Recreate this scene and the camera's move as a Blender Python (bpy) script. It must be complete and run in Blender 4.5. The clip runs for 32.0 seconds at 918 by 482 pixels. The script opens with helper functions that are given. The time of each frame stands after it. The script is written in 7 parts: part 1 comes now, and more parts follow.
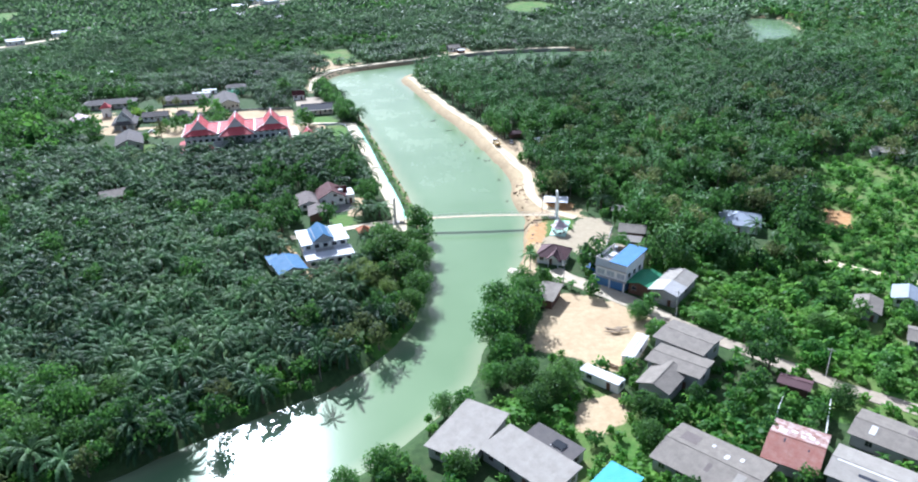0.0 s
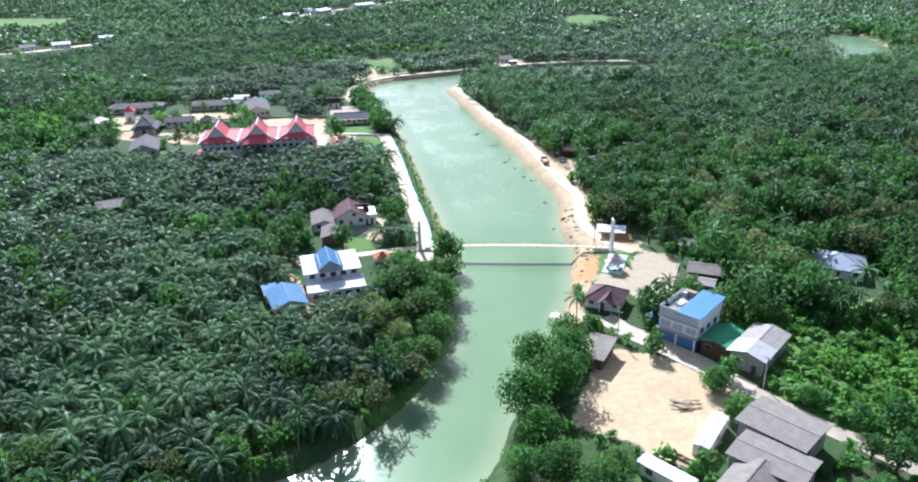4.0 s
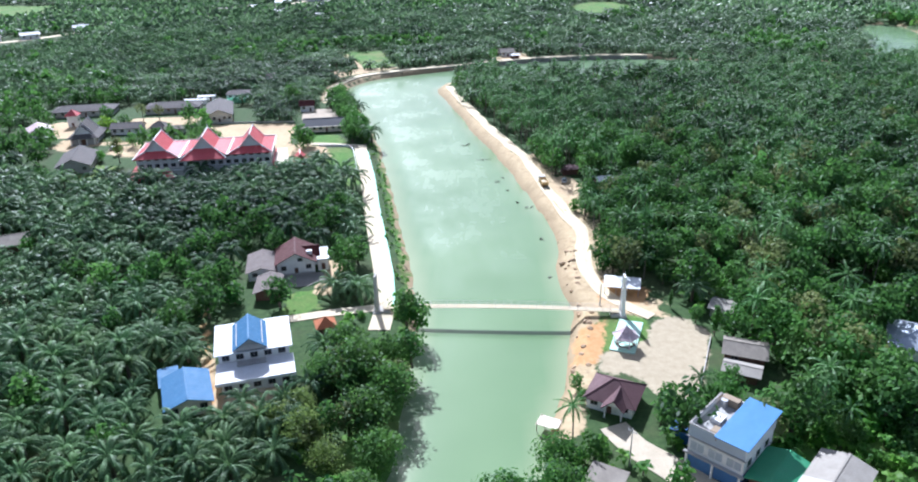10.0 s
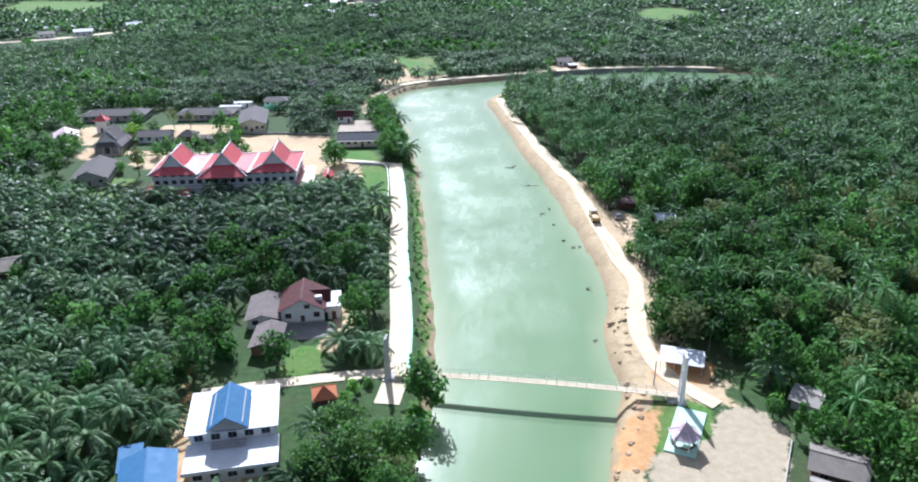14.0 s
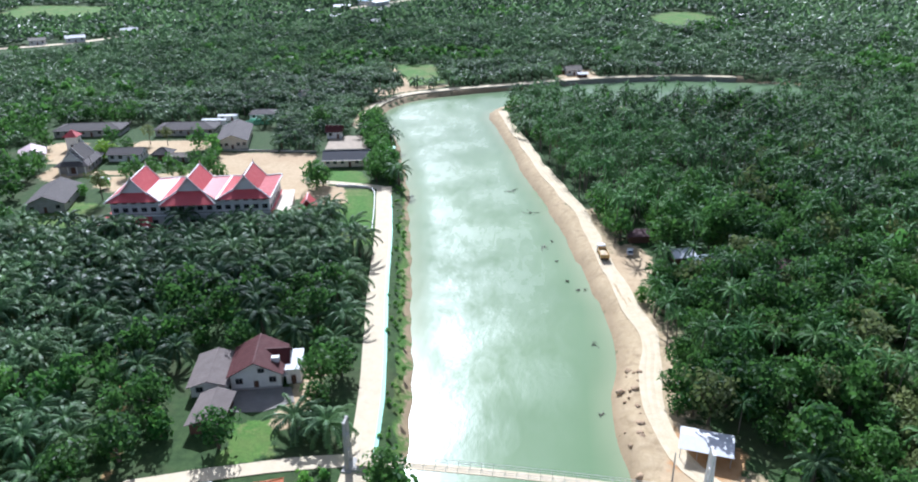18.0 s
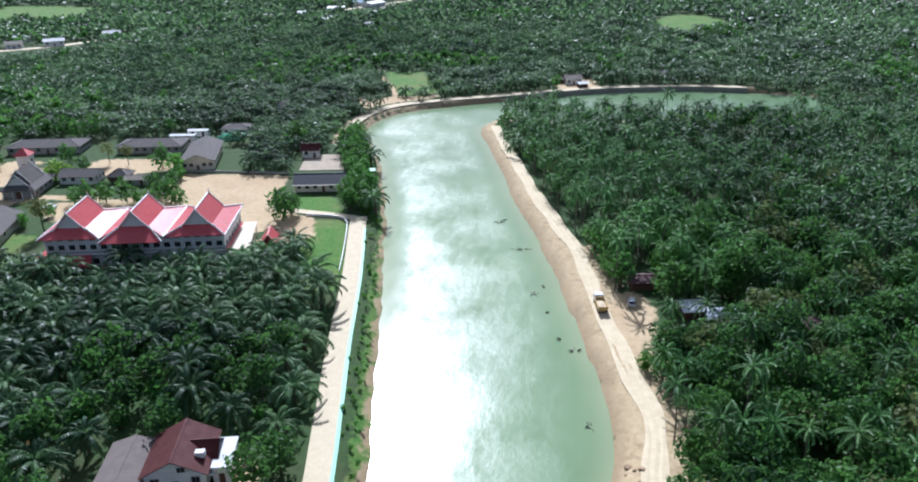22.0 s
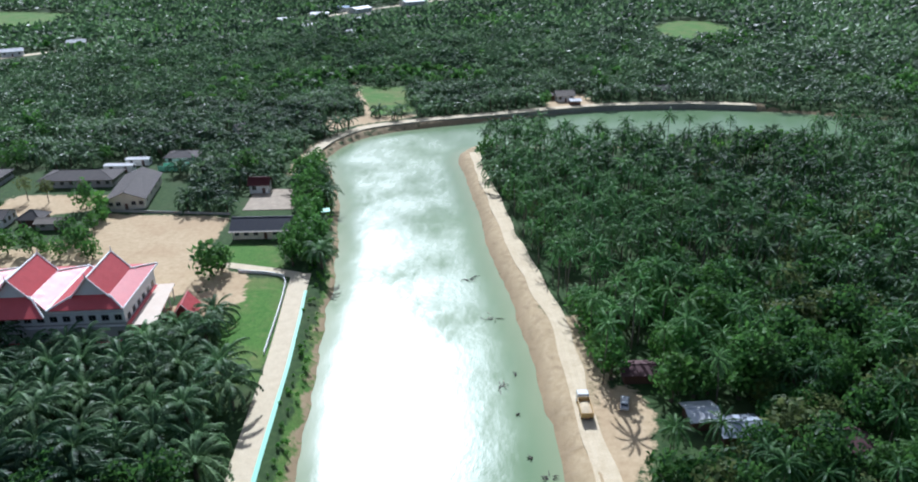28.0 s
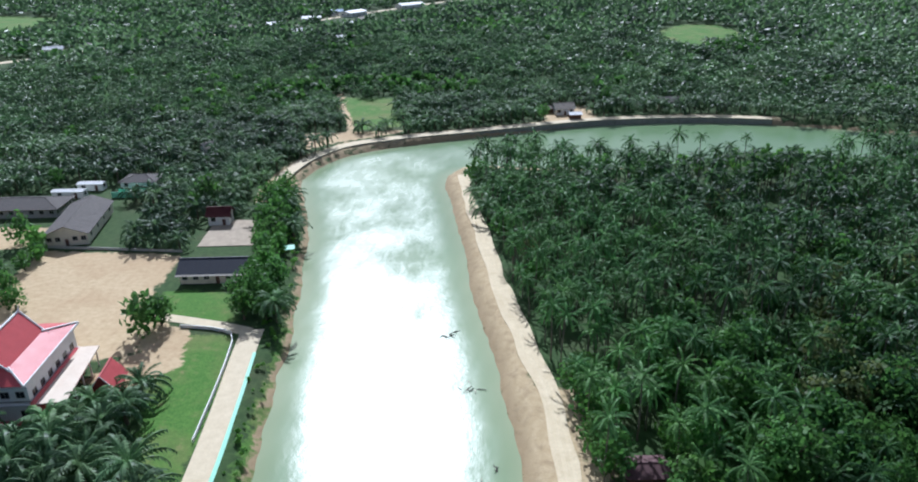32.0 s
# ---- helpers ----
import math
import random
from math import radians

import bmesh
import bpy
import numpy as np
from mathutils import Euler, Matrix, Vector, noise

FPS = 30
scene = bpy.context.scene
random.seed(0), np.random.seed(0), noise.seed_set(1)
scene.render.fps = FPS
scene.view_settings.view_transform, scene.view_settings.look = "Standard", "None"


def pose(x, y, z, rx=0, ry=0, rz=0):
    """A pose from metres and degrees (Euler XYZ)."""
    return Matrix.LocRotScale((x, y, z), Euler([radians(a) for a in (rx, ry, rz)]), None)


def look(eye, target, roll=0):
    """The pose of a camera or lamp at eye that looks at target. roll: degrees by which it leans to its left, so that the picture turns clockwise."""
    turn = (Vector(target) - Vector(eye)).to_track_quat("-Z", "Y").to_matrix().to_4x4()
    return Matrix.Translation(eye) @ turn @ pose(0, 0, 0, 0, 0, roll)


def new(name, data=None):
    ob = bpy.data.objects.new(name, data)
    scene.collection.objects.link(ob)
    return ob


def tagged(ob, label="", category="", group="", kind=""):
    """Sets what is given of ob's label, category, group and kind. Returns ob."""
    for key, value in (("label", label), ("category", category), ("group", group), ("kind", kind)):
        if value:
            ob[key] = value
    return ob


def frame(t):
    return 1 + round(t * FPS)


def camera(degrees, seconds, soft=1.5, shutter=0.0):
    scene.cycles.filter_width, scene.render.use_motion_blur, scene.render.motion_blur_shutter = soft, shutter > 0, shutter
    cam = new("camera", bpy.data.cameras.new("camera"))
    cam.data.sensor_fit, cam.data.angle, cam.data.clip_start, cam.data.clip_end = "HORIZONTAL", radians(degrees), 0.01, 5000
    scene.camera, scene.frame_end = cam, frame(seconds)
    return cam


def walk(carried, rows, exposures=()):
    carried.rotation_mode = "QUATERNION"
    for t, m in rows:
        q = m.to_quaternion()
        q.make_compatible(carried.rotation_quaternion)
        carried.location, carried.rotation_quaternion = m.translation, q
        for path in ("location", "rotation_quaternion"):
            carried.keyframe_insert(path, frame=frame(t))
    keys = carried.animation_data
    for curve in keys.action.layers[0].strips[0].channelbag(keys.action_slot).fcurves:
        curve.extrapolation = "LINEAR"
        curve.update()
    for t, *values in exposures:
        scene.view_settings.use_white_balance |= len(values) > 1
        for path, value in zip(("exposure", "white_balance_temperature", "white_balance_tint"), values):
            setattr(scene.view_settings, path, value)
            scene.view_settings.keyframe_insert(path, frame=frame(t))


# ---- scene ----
cam = camera(64.2, 32.0, soft=2.0)
PATH = [
    (0, (-7.313, -51.694, 104.945), (-7.199, -49.875, 104.122), -1.4),
    (0.5, (-6.224, -47.0, 103.867), (-6.11, -45.175, 103.057), -1.5),
    (1, (-5.276, -42.206, 102.317), (-5.162, -40.371, 101.53), -1.6),
    (1.5, (-4.322, -37.328, 100.41), (-4.228, -35.488, 99.632), -1.5),
    (2, (-3.283, -32.3, 98.277), (-3.24, -30.457, 97.5), -1.2),
    (2.5, (-2.38, -27.25, 96.09), (-2.368, -25.407, 95.315), -0.9),
    (3, (-1.435, -22.234, 94.149), (-1.441, -20.391, 93.373), -0.8),
    (3.5, (-0.618, -17.41, 92.983), (-0.635, -15.567, 92.206), -0.9),
    (5.5, (2.837, 1.39, 91.454), (2.798, 3.232, 90.674), -0.9),
    (6, (3.51, 5.957, 91.271), (3.47, 7.792, 90.477), -0.8),
    (6.5, (3.947, 10.411, 91.069), (3.909, 12.241, 90.262), -0.7),
    (7, (4.645, 14.883, 90.901), (4.606, 16.709, 90.086), -0.7),
    (7.5, (5.602, 19.454, 90.718), (5.561, 21.281, 89.904), -0.7),
    (8, (6.517, 23.934, 90.467), (6.473, 25.761, 89.653), -0.7),
    (8.5, (7.629, 28.252, 90.032), (7.582, 30.079, 89.22), -0.9),
    (9, (8.578, 32.605, 89.653), (8.53, 34.433, 88.842), -0.9),
    (9.5, (9.594, 36.763, 89.2), (9.542, 38.591, 88.391), -1.2),
    (10, (10.333, 41.026, 88.896), (10.278, 42.854, 88.086), -1.1),
    (10.5, (11.048, 45.332, 88.702), (10.98, 47.16, 87.893), -1.0),
    (11, (11.418, 49.457, 88.569), (11.327, 51.284, 87.76), -0.8),
    (11.5, (11.947, 53.54, 88.455), (11.837, 55.366, 87.647), -0.6),
    (12, (12.534, 57.384, 88.395), (12.398, 59.208, 87.587), -0.6),
    (12.5, (13.107, 61.174, 88.417), (12.942, 62.996, 87.609), -0.5),
    (13, (13.722, 64.673, 88.496), (13.54, 66.494, 87.688), -0.6),
    (13.5, (14.215, 68.242, 88.58), (14.019, 70.061, 87.772), -0.6),
    (14, (14.513, 72.101, 88.526), (14.311, 73.919, 87.718), -0.6),
    (14.5, (14.756, 75.558, 88.407), (14.547, 77.375, 87.598), -0.6),
    (16.5, (16.35, 89.994, 87.465), (16.124, 91.812, 86.662), -0.6),
    (17, (16.681, 93.715, 87.236), (16.454, 95.533, 86.433), -0.6),
    (17.5, (17.139, 97.561, 87.037), (16.909, 99.378, 86.235), -0.7),
    (18, (17.558, 101.272, 86.866), (17.323, 103.09, 86.065), -0.8),
    (18.5, (17.693, 105.006, 86.898), (17.456, 106.823, 86.096), -0.7),
    (19, (17.638, 108.918, 87.188), (17.403, 110.735, 86.385), -0.6),
    (19.5, (18.04, 112.974, 87.536), (17.804, 114.79, 86.731), -0.5),
    (20, (18.503, 116.736, 87.697), (18.266, 118.551, 86.891), -0.5),
    (20.5, (18.835, 120.256, 87.724), (18.598, 122.071, 86.917), -0.5),
    (21, (19.324, 123.781, 87.64), (19.085, 125.596, 86.834), -0.5),
    (21.5, (19.968, 127.535, 87.519), (19.726, 129.349, 86.713), -0.6),
    (22, (20.534, 131.124, 87.391), (20.29, 132.939, 86.586), -0.7),
    (22.5, (20.766, 134.697, 87.162), (20.522, 136.512, 86.359), -0.7),
    (23, (20.915, 138.29, 86.863), (20.674, 140.106, 86.061), -0.8),
    (23.5, (21.255, 142.189, 86.739), (21.013, 144.005, 85.937), -0.8),
    (24, (21.664, 145.948, 86.714), (21.423, 147.764, 85.912), -0.8),
    (24.5, (22.022, 149.498, 86.676), (21.781, 151.314, 85.874), -0.8),
    (25, (22.544, 153.024, 86.602), (22.303, 154.841, 85.801), -0.9),
    (25.5, (23.187, 156.523, 86.557), (22.945, 158.34, 85.755), -0.8),
    (27.5, (24.959, 169.786, 86.713), (24.717, 171.603, 85.912), -0.9),
    (28, (25.709, 173.388, 86.823), (25.463, 175.204, 86.022), -0.8),
    (28.5, (26.381, 177.293, 86.896), (26.133, 179.109, 86.095), -0.8),
    (29, (27.082, 181.213, 86.952), (26.83, 183.028, 86.151), -0.8),
    (29.5, (27.594, 185.023, 86.973), (27.342, 186.838, 86.172), -0.8),
    (30, (28.002, 188.829, 86.908), (27.747, 190.644, 86.107), -0.9),
    (30.5, (28.569, 192.839, 86.711), (28.311, 194.654, 85.91), -0.8),
    (31, (28.667, 196.838, 86.462), (28.408, 198.653, 85.662), -0.9),
    (31.5, (28.291, 200.59, 86.197), (28.033, 202.405, 85.398), -1.0),
    (32, (27.997, 204.305, 85.979), (27.74, 206.121, 85.18), -1.0),
]
walk(cam, [(t, look(eye, target, roll)) for t, eye, target, roll in PATH],
     [(0, 0.97, 5160, 14), (6, 0.96, 5190, 16), (13, 0.85, 5230, 16), (19, 0.59, 5250, 16), (25, 0.33, 5240, 14), (32, 0.23, 5240, 13)])

# ---- light ----
SUN_EL, SUN_AZ = 38.0, 15.5   # degrees above the horizon, degrees left of +y
sun_dir = Vector((-math.sin(radians(SUN_AZ)) * math.cos(radians(SUN_EL)), math.cos(radians(SUN_AZ)) * math.cos(radians(SUN_EL)), math.sin(radians(SUN_EL))))
world = bpy.data.worlds.new("world")
scene.world = world
world.use_nodes = True
wn = world.node_tree
sky = wn.nodes.new("ShaderNodeTexSky")
sky.sky_type, sky.sun_disc = "NISHITA", False
sky.sun_elevation, sky.sun_rotation = radians(SUN_EL), radians(-SUN_AZ)
sky.air_density, sky.dust_density, sky.ozone_density = 1.0, 3.0, 1.0
# broken white cloud, as the river mirrors it
way = wn.nodes.new("ShaderNodeTexCoord")
flat = wn.nodes.new("ShaderNodeMapping")
flat.inputs["Scale"].default_value = (1.0, 1.0, 2.2)
wn.links.new(way.outputs["Generated"], flat.inputs["Vector"])
puff = wn.nodes.new("ShaderNodeTexNoise")
puff.inputs["Scale"].default_value, puff.inputs["Detail"].default_value, puff.inputs["Roughness"].default_value = 3.2, 7.0, 0.58
wn.links.new(flat.outputs[0], puff.inputs["Vector"])
edge_of = wn.nodes.new("ShaderNodeMapRange")
for socket, value in (("From Min", 0.46), ("From Max", 0.66), ("To Min", 0.0), ("To Max", 0.65)):
    edge_of.inputs[socket].default_value = value
wn.links.new(puff.outputs["Fac"], edge_of.inputs["Value"])
cloud = wn.nodes.new("ShaderNodeMix")
cloud.data_type = "RGBA"
cloud.inputs[7].default_value = (13.0, 13.1, 13.3, 1.0)
wn.links.new(edge_of.outputs[0], cloud.inputs[0])
wn.links.new(sky.outputs[0], cloud.inputs[6])
wn.links.new(cloud.outputs[2], wn.nodes["Background"].inputs[0])
wn.nodes["Background"].inputs[1].default_value = 0.05
sun = new("sun", bpy.data.lights.new("sun", "SUN"))
sun.data.energy, sun.data.angle, sun.data.color = 4.9, radians(0.55), (1.0, 0.96, 0.88)
sun.matrix_world = look((0, 0, 300), Vector((0, 0, 300)) - sun_dir)


# ---- materials ----
class Nodes:
    """A node material in the making."""

    def __init__(self, name):
        self.m = bpy.data.materials.new(name)
        self.m.use_nodes = True
        self.t = self.m.node_tree
        self.b = self.t.nodes["Principled BSDF"]
        self.out = self.t.nodes["Material Output"]

    def n(self, kind):
        return self.t.nodes.new("ShaderNode" + kind)

    def put(self, socket, value):
        if isinstance(value, bpy.types.NodeSocket):
            self.t.links.new(value, socket)
        elif isinstance(value, tuple):
            socket.default_value = (*value, 1.0) if len(value) == 3 and len(socket.default_value) == 4 else value
        else:
            socket.default_value = value

    def coords(self, kind="Object"):
        if kind == "World":
            return self.n("NewGeometry").outputs["Position"]
        return self.n("TexCoord").outputs[kind]

    def noise(self, scale, detail=4.0, rough=0.6, co=None, dist=0.0):
        nd = self.n("TexNoise")
        self.put(nd.inputs["Scale"], scale), self.put(nd.inputs["Detail"], detail)
        self.put(nd.inputs["Roughness"], rough), self.put(nd.inputs["Distortion"], dist)
        self.put(nd.inputs["Vector"], co if co is not None else self.coords())
        return nd.outputs["Fac"]

    def ramp(self, fac, lo, hi, a=0.0, b=1.0):
        nd = self.n("MapRange")
        for k, v in zip(("Value", "From Min", "From Max", "To Min", "To Max"), (fac, lo, hi, a, b)):
            self.put(nd.inputs[k], v)
        return nd.outputs[0]

    def mix(self, fac, a, b, how="MIX"):
        nd = self.n("Mix")
        nd.data_type, nd.blend_type = "RGBA", how
        self.put(nd.inputs[0], fac), self.put(nd.inputs[6], a), self.put(nd.inputs[7], b)
        return nd.outputs[2]

    def math(self, op, a, b=0.0, c=0.0):
        nd = self.n("Math")
        nd.operation = op
        self.put(nd.inputs[0], a), self.put(nd.inputs[1], b), self.put(nd.inputs[2], c)
        return nd.outputs[0]

    def attr(self, name):
        nd = self.n("Attribute")
        nd.attribute_name = name
        return nd.outputs["Fac"]

    def rand(self):
        return self.n("ObjectInfo").outputs["Random"]

    def bump(self, height, strength=0.4, dist=0.05):
        nd = self.n("Bump")
        self.put(nd.inputs["Strength"], strength), self.put(nd.inputs["Distance"], dist), self.put(nd.inputs["Height"], height)
        self.put(self.b.inputs["Normal"], nd.outputs[0])
        return nd.outputs[0]

    def done(self, color, rough=0.7, metal=0.0, spec=0.5):
        self.put(self.b.inputs["Base Color"], color), self.put(self.b.inputs["Roughness"], rough)
        self.put(self.b.inputs["Metallic"], metal), self.put(self.b.inputs["Specular IOR Level"], spec)
        return self.m


def plaster(name, col, dirt=(0.25, 0.22, 0.18), amount=0.5, rough=0.8):
    k = Nodes(name)
    co = k.coords("World")
    stain = k.noise(0.5, 6, 0.65, co)
    fine = k.noise(5.0, 4, 0.6, co)
    c = k.mix(k.ramp(stain, 0.48, 0.75, 0, amount), col, dirt)
    c = k.mix(k.ramp(fine, 0.3, 0.7, 0, 0.22), c, tuple(v * 0.72 for v in col))
    k.bump(fine, 0.2, 0.03)
    return k.done(c, rough)


def sheet_roof(name, col, old, pitch=0.2, rough=0.45, amount=0.6, metal=0.0):
    """Corrugated sheets, the ridges run down the slope (local y of the part)."""
    k = Nodes(name)
    co = k.coords()
    wave = k.n("TexWave")
    k.put(wave.inputs["Scale"], 1.0 / pitch * 0.314), k.put(wave.inputs["Vector"], co)
    sep = k.n("SeparateXYZ")
    k.put(sep.inputs[0], co)
    cell = k.n("TexWhiteNoise")
    vec = k.n("CombineXYZ")
    k.put(vec.inputs[0], k.math("FLOOR", k.math("DIVIDE", sep.outputs[0], 0.9)))
    k.put(vec.inputs[1], k.math("FLOOR", k.math("DIVIDE", sep.outputs[1], 2.6)))
    k.put(cell.inputs["Vector"], vec.outputs[0])
    stain = k.noise(0.45, 7, 0.7)
    streak = k.noise(2.2, 3, 0.6)
    c = k.mix(k.ramp(stain, 0.42, 0.72, 0, amount), col, old)
    c = k.mix(k.ramp(cell.outputs["Value"], 0, 1, 0.0, 0.28), c, tuple(v * 0.7 for v in col))
    c = k.mix(k.ramp(streak, 0.5, 0.8, 0, 0.3), c, old)
    # troughs of the corrugation are mixed darker in the base colour
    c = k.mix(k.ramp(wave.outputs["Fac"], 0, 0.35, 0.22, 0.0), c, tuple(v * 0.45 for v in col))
    k.bump(wave.outputs["Fac"], 0.5, 0.04)
    return k.done(c, k.ramp(stain, 0.3, 0.7, rough, min(rough + 0.25, 0.95)), metal, 0.3)


def leafy(name, dark, light, rough=0.45, trans=0.25, spec=0.3):
    """Foliage: varies leaf by leaf, tree by tree and over the stand."""
    k = Nodes(name)
    isl = k.n("NewGeometry").outputs["Random Per Island"]
    tone = k.math("ADD", k.math("MULTIPLY", isl, 0.35), k.math("MULTIPLY", k.rand(), 0.30))
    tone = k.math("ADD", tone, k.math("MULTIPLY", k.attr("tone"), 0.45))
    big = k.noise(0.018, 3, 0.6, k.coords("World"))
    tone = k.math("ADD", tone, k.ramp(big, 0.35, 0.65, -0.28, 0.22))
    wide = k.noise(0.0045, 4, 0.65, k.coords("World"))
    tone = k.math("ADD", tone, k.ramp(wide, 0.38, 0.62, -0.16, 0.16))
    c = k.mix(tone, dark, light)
    hue = k.n("HueSaturation")
    k.put(hue.inputs["Hue"], k.ramp(k.noise(0.11, 2, 0.5, k.coords("World")), 0.3, 0.7, 0.480, 0.514))
    k.put(hue.inputs["Saturation"], k.ramp(k.noise(0.17, 2, 0.5, k.coords("World")), 0.3, 0.7, 0.90, 1.15)), k.put(hue.inputs["Color"], c)
    c = hue.outputs["Color"]
    k.done(c, k.ramp(isl, 0.0, 1.0, rough - 0.06, rough + 0.10), 0.0, spec)
    tr = k.n("BsdfTranslucent")
    k.put(tr.inputs["Color"], k.mix(0.5, c, tuple(min(1, v * 1.6) for v in light)))
    mx = k.n("MixShader")
    k.put(mx.inputs[0], trans)
    k.t.links.new(k.b.outputs[0], mx.inputs[1])
    k.t.links.new(tr.outputs[0], mx.inputs[2])
    k.t.links.new(mx.outputs[0], k.out.inputs["Surface"])
    return k.m


def ground_material():
    k = Nodes("ground_cover")
    co = k.coords("World")
    n1, n2, n3 = k.noise(0.06, 6, 0.6, co), k.noise(0.6, 6, 0.65, co), k.noise(4.0, 4, 0.6, co)
    under = k.mix(k.ramp(n2, 0.3, 0.7), (0.030, 0.060, 0.020), (0.065, 0.11, 0.036))
    under = k.mix(k.ramp(n1, 0.5, 0.75, 0, 0.6), under, (0.09, 0.075, 0.045))
    grass = k.mix(k.ramp(n2, 0.3, 0.72), (0.075, 0.185, 0.03), (0.15, 0.28, 0.055))
    grass = k.mix(k.ramp(n3, 0.35, 0.65, 0, 0.75), grass, (0.035, 0.10, 0.018))
    grass = k.mix(k.ramp(n1, 0.44, 0.68, 0, 0.6), grass, (0.21, 0.19, 0.08))
    grass = k.mix(k.ramp(k.noise(0.22, 5, 0.7, co), 0.56, 0.74, 0, 0.6), grass, (0.30, 0.23, 0.12))
    sand = k.mix(k.ramp(n2, 0.3, 0.7), (0.42, 0.32, 0.18), (0.54, 0.43, 0.27))
    sand = k.mix(k.ramp(n3, 0.45, 0.75, 0, 0.35), sand, (0.31, 0.22, 0.12))
    sand = k.mix(k.ramp(k.noise(0.28, 6, 0.7, co, 0.6), 0.48, 0.72, 0, 0.7), sand, (0.22, 0.155, 0.085))
    sand = k.mix(k.math("MULTIPLY", k.attr("wet"), k.ramp(n2, 0.3, 0.6, 0.55, 0.95)), sand, (0.27, 0.20, 0.115))
    dirt = k.mix(k.ramp(n2, 0.3, 0.7), (0.45, 0.335, 0.195), (0.58, 0.455, 0.285))
    dirt = k.mix(k.ramp(n1, 0.45, 0.7, 0, 0.55), dirt, (0.40, 0.27, 0.15))
    gravel = k.mix(k.ramp(n2, 0.3, 0.7), (0.355, 0.295, 0.195), (0.45, 0.38, 0.265))
    clay = k.mix(k.ramp(n2, 0.3, 0.7), (0.42, 0.22, 0.085), (0.54, 0.335, 0.16))
    edge = k.ramp(k.noise(0.30, 7, 0.75, co), 0.3, 0.7, -0.55, 0.55)
    c = under
    for name, col in (("grass", grass), ("sand", sand), ("dirt", dirt), ("clay", clay), ("gravel", gravel)):
        w = k.ramp(k.math("ADD", k.attr(name), k.math("MULTIPLY", edge, k.ramp(k.math("ABSOLUTE", k.math("SUBTRACT", k.attr(name), 0.5)), 0.5, 0.1))), 0.35, 0.65)
        c = k.mix(w, c, col)
    k.bump(n2, 0.6, 0.25)
    return k.done(c, 0.95, 0.0, 0.2)


def water_material():
    k = Nodes("river_water")
    co = k.coords("World")
    big, mid = k.noise(0.02, 3, 0.5, co), k.noise(0.05, 5, 0.55, co, 0.15)
    c = k.mix(k.ramp(big, 0.35, 0.65), (0.136, 0.222, 0.108), (0.172, 0.262, 0.134))
    shore = k.attr("shore")
    c = k.mix(k.ramp(shore, 0.0, 1.0, 0.0, 0.55), c, (0.34, 0.36, 0.22))
    stretch = k.n("Mapping")
    k.put(stretch.inputs["Vector"], co), k.put(stretch.inputs["Scale"], (1.0, 0.7, 1.0))
    r1, r2 = k.noise(0.9, 3, 0.6, stretch.outputs[0]), k.noise(3.5, 3, 0.6, stretch.outputs[0])
    lane = k.n("Mapping")
    k.put(lane.inputs["Vector"], co), k.put(lane.inputs["Scale"], (0.30, 0.10, 1.0)), k.put(lane.inputs["Rotation"], (0.0, 0.0, 0.25))
    gust = k.math("ADD", k.math("MULTIPLY", mid, 0.6), k.math("MULTIPLY", k.noise(1.0, 5, 0.65, lane.outputs[0], 0.8), 0.4))
    wind = k.math("MULTIPLY", k.ramp(gust, 0.36, 0.60, 0.2, 1.0), k.attr("breeze"))
    h = k.math("ADD", k.math("MULTIPLY", r1, 1.0), k.math("MULTIPLY", r2, 0.35))
    nd = k.n("Bump")
    k.put(nd.inputs["Strength"], k.ramp(wind, 0, 1, 0.08, 0.48)), k.put(nd.inputs["Distance"], 0.07), k.put(nd.inputs["Height"], h)
    k.put(k.b.inputs["Normal"], nd.outputs[0])
    k.put(k.b.inputs["IOR"], 1.33)
    return k.done(c, k.ramp(wind, 0, 1, 0.13, 0.31), 0.0, 0.55)


def concrete(name, a, b, scale=0.5):
    k = Nodes(name)
    co = k.coords("World")
    n1, n2 = k.noise(scale, 6, 0.65, co), k.noise(scale * 9, 4, 0.6, co)
    c = k.mix(k.ramp(n1, 0.3, 0.7), a, b)
    c = k.mix(k.ramp(n2, 0.45, 0.75, 0, 0.35), c, tuple(v * 0.65 for v in a))
    k.bump(n2, 0.25, 0.03)
    return k.done(c, 0.9, 0.0, 0.25)


def plain(name, col, rough=0.6, metal=0.0):
    k = Nodes(name)
    n = k.noise(3.0, 5, 0.6, k.coords("World"))
    return k.done(k.mix(k.ramp(n, 0.35, 0.7, 0, 0.35), col, tuple(v * 0.7 for v in col)), rough, metal)


def glass(name):
    k = Nodes(name)
    return k.done((0.02, 0.025, 0.03), 0.08, 0.0, 0.6)


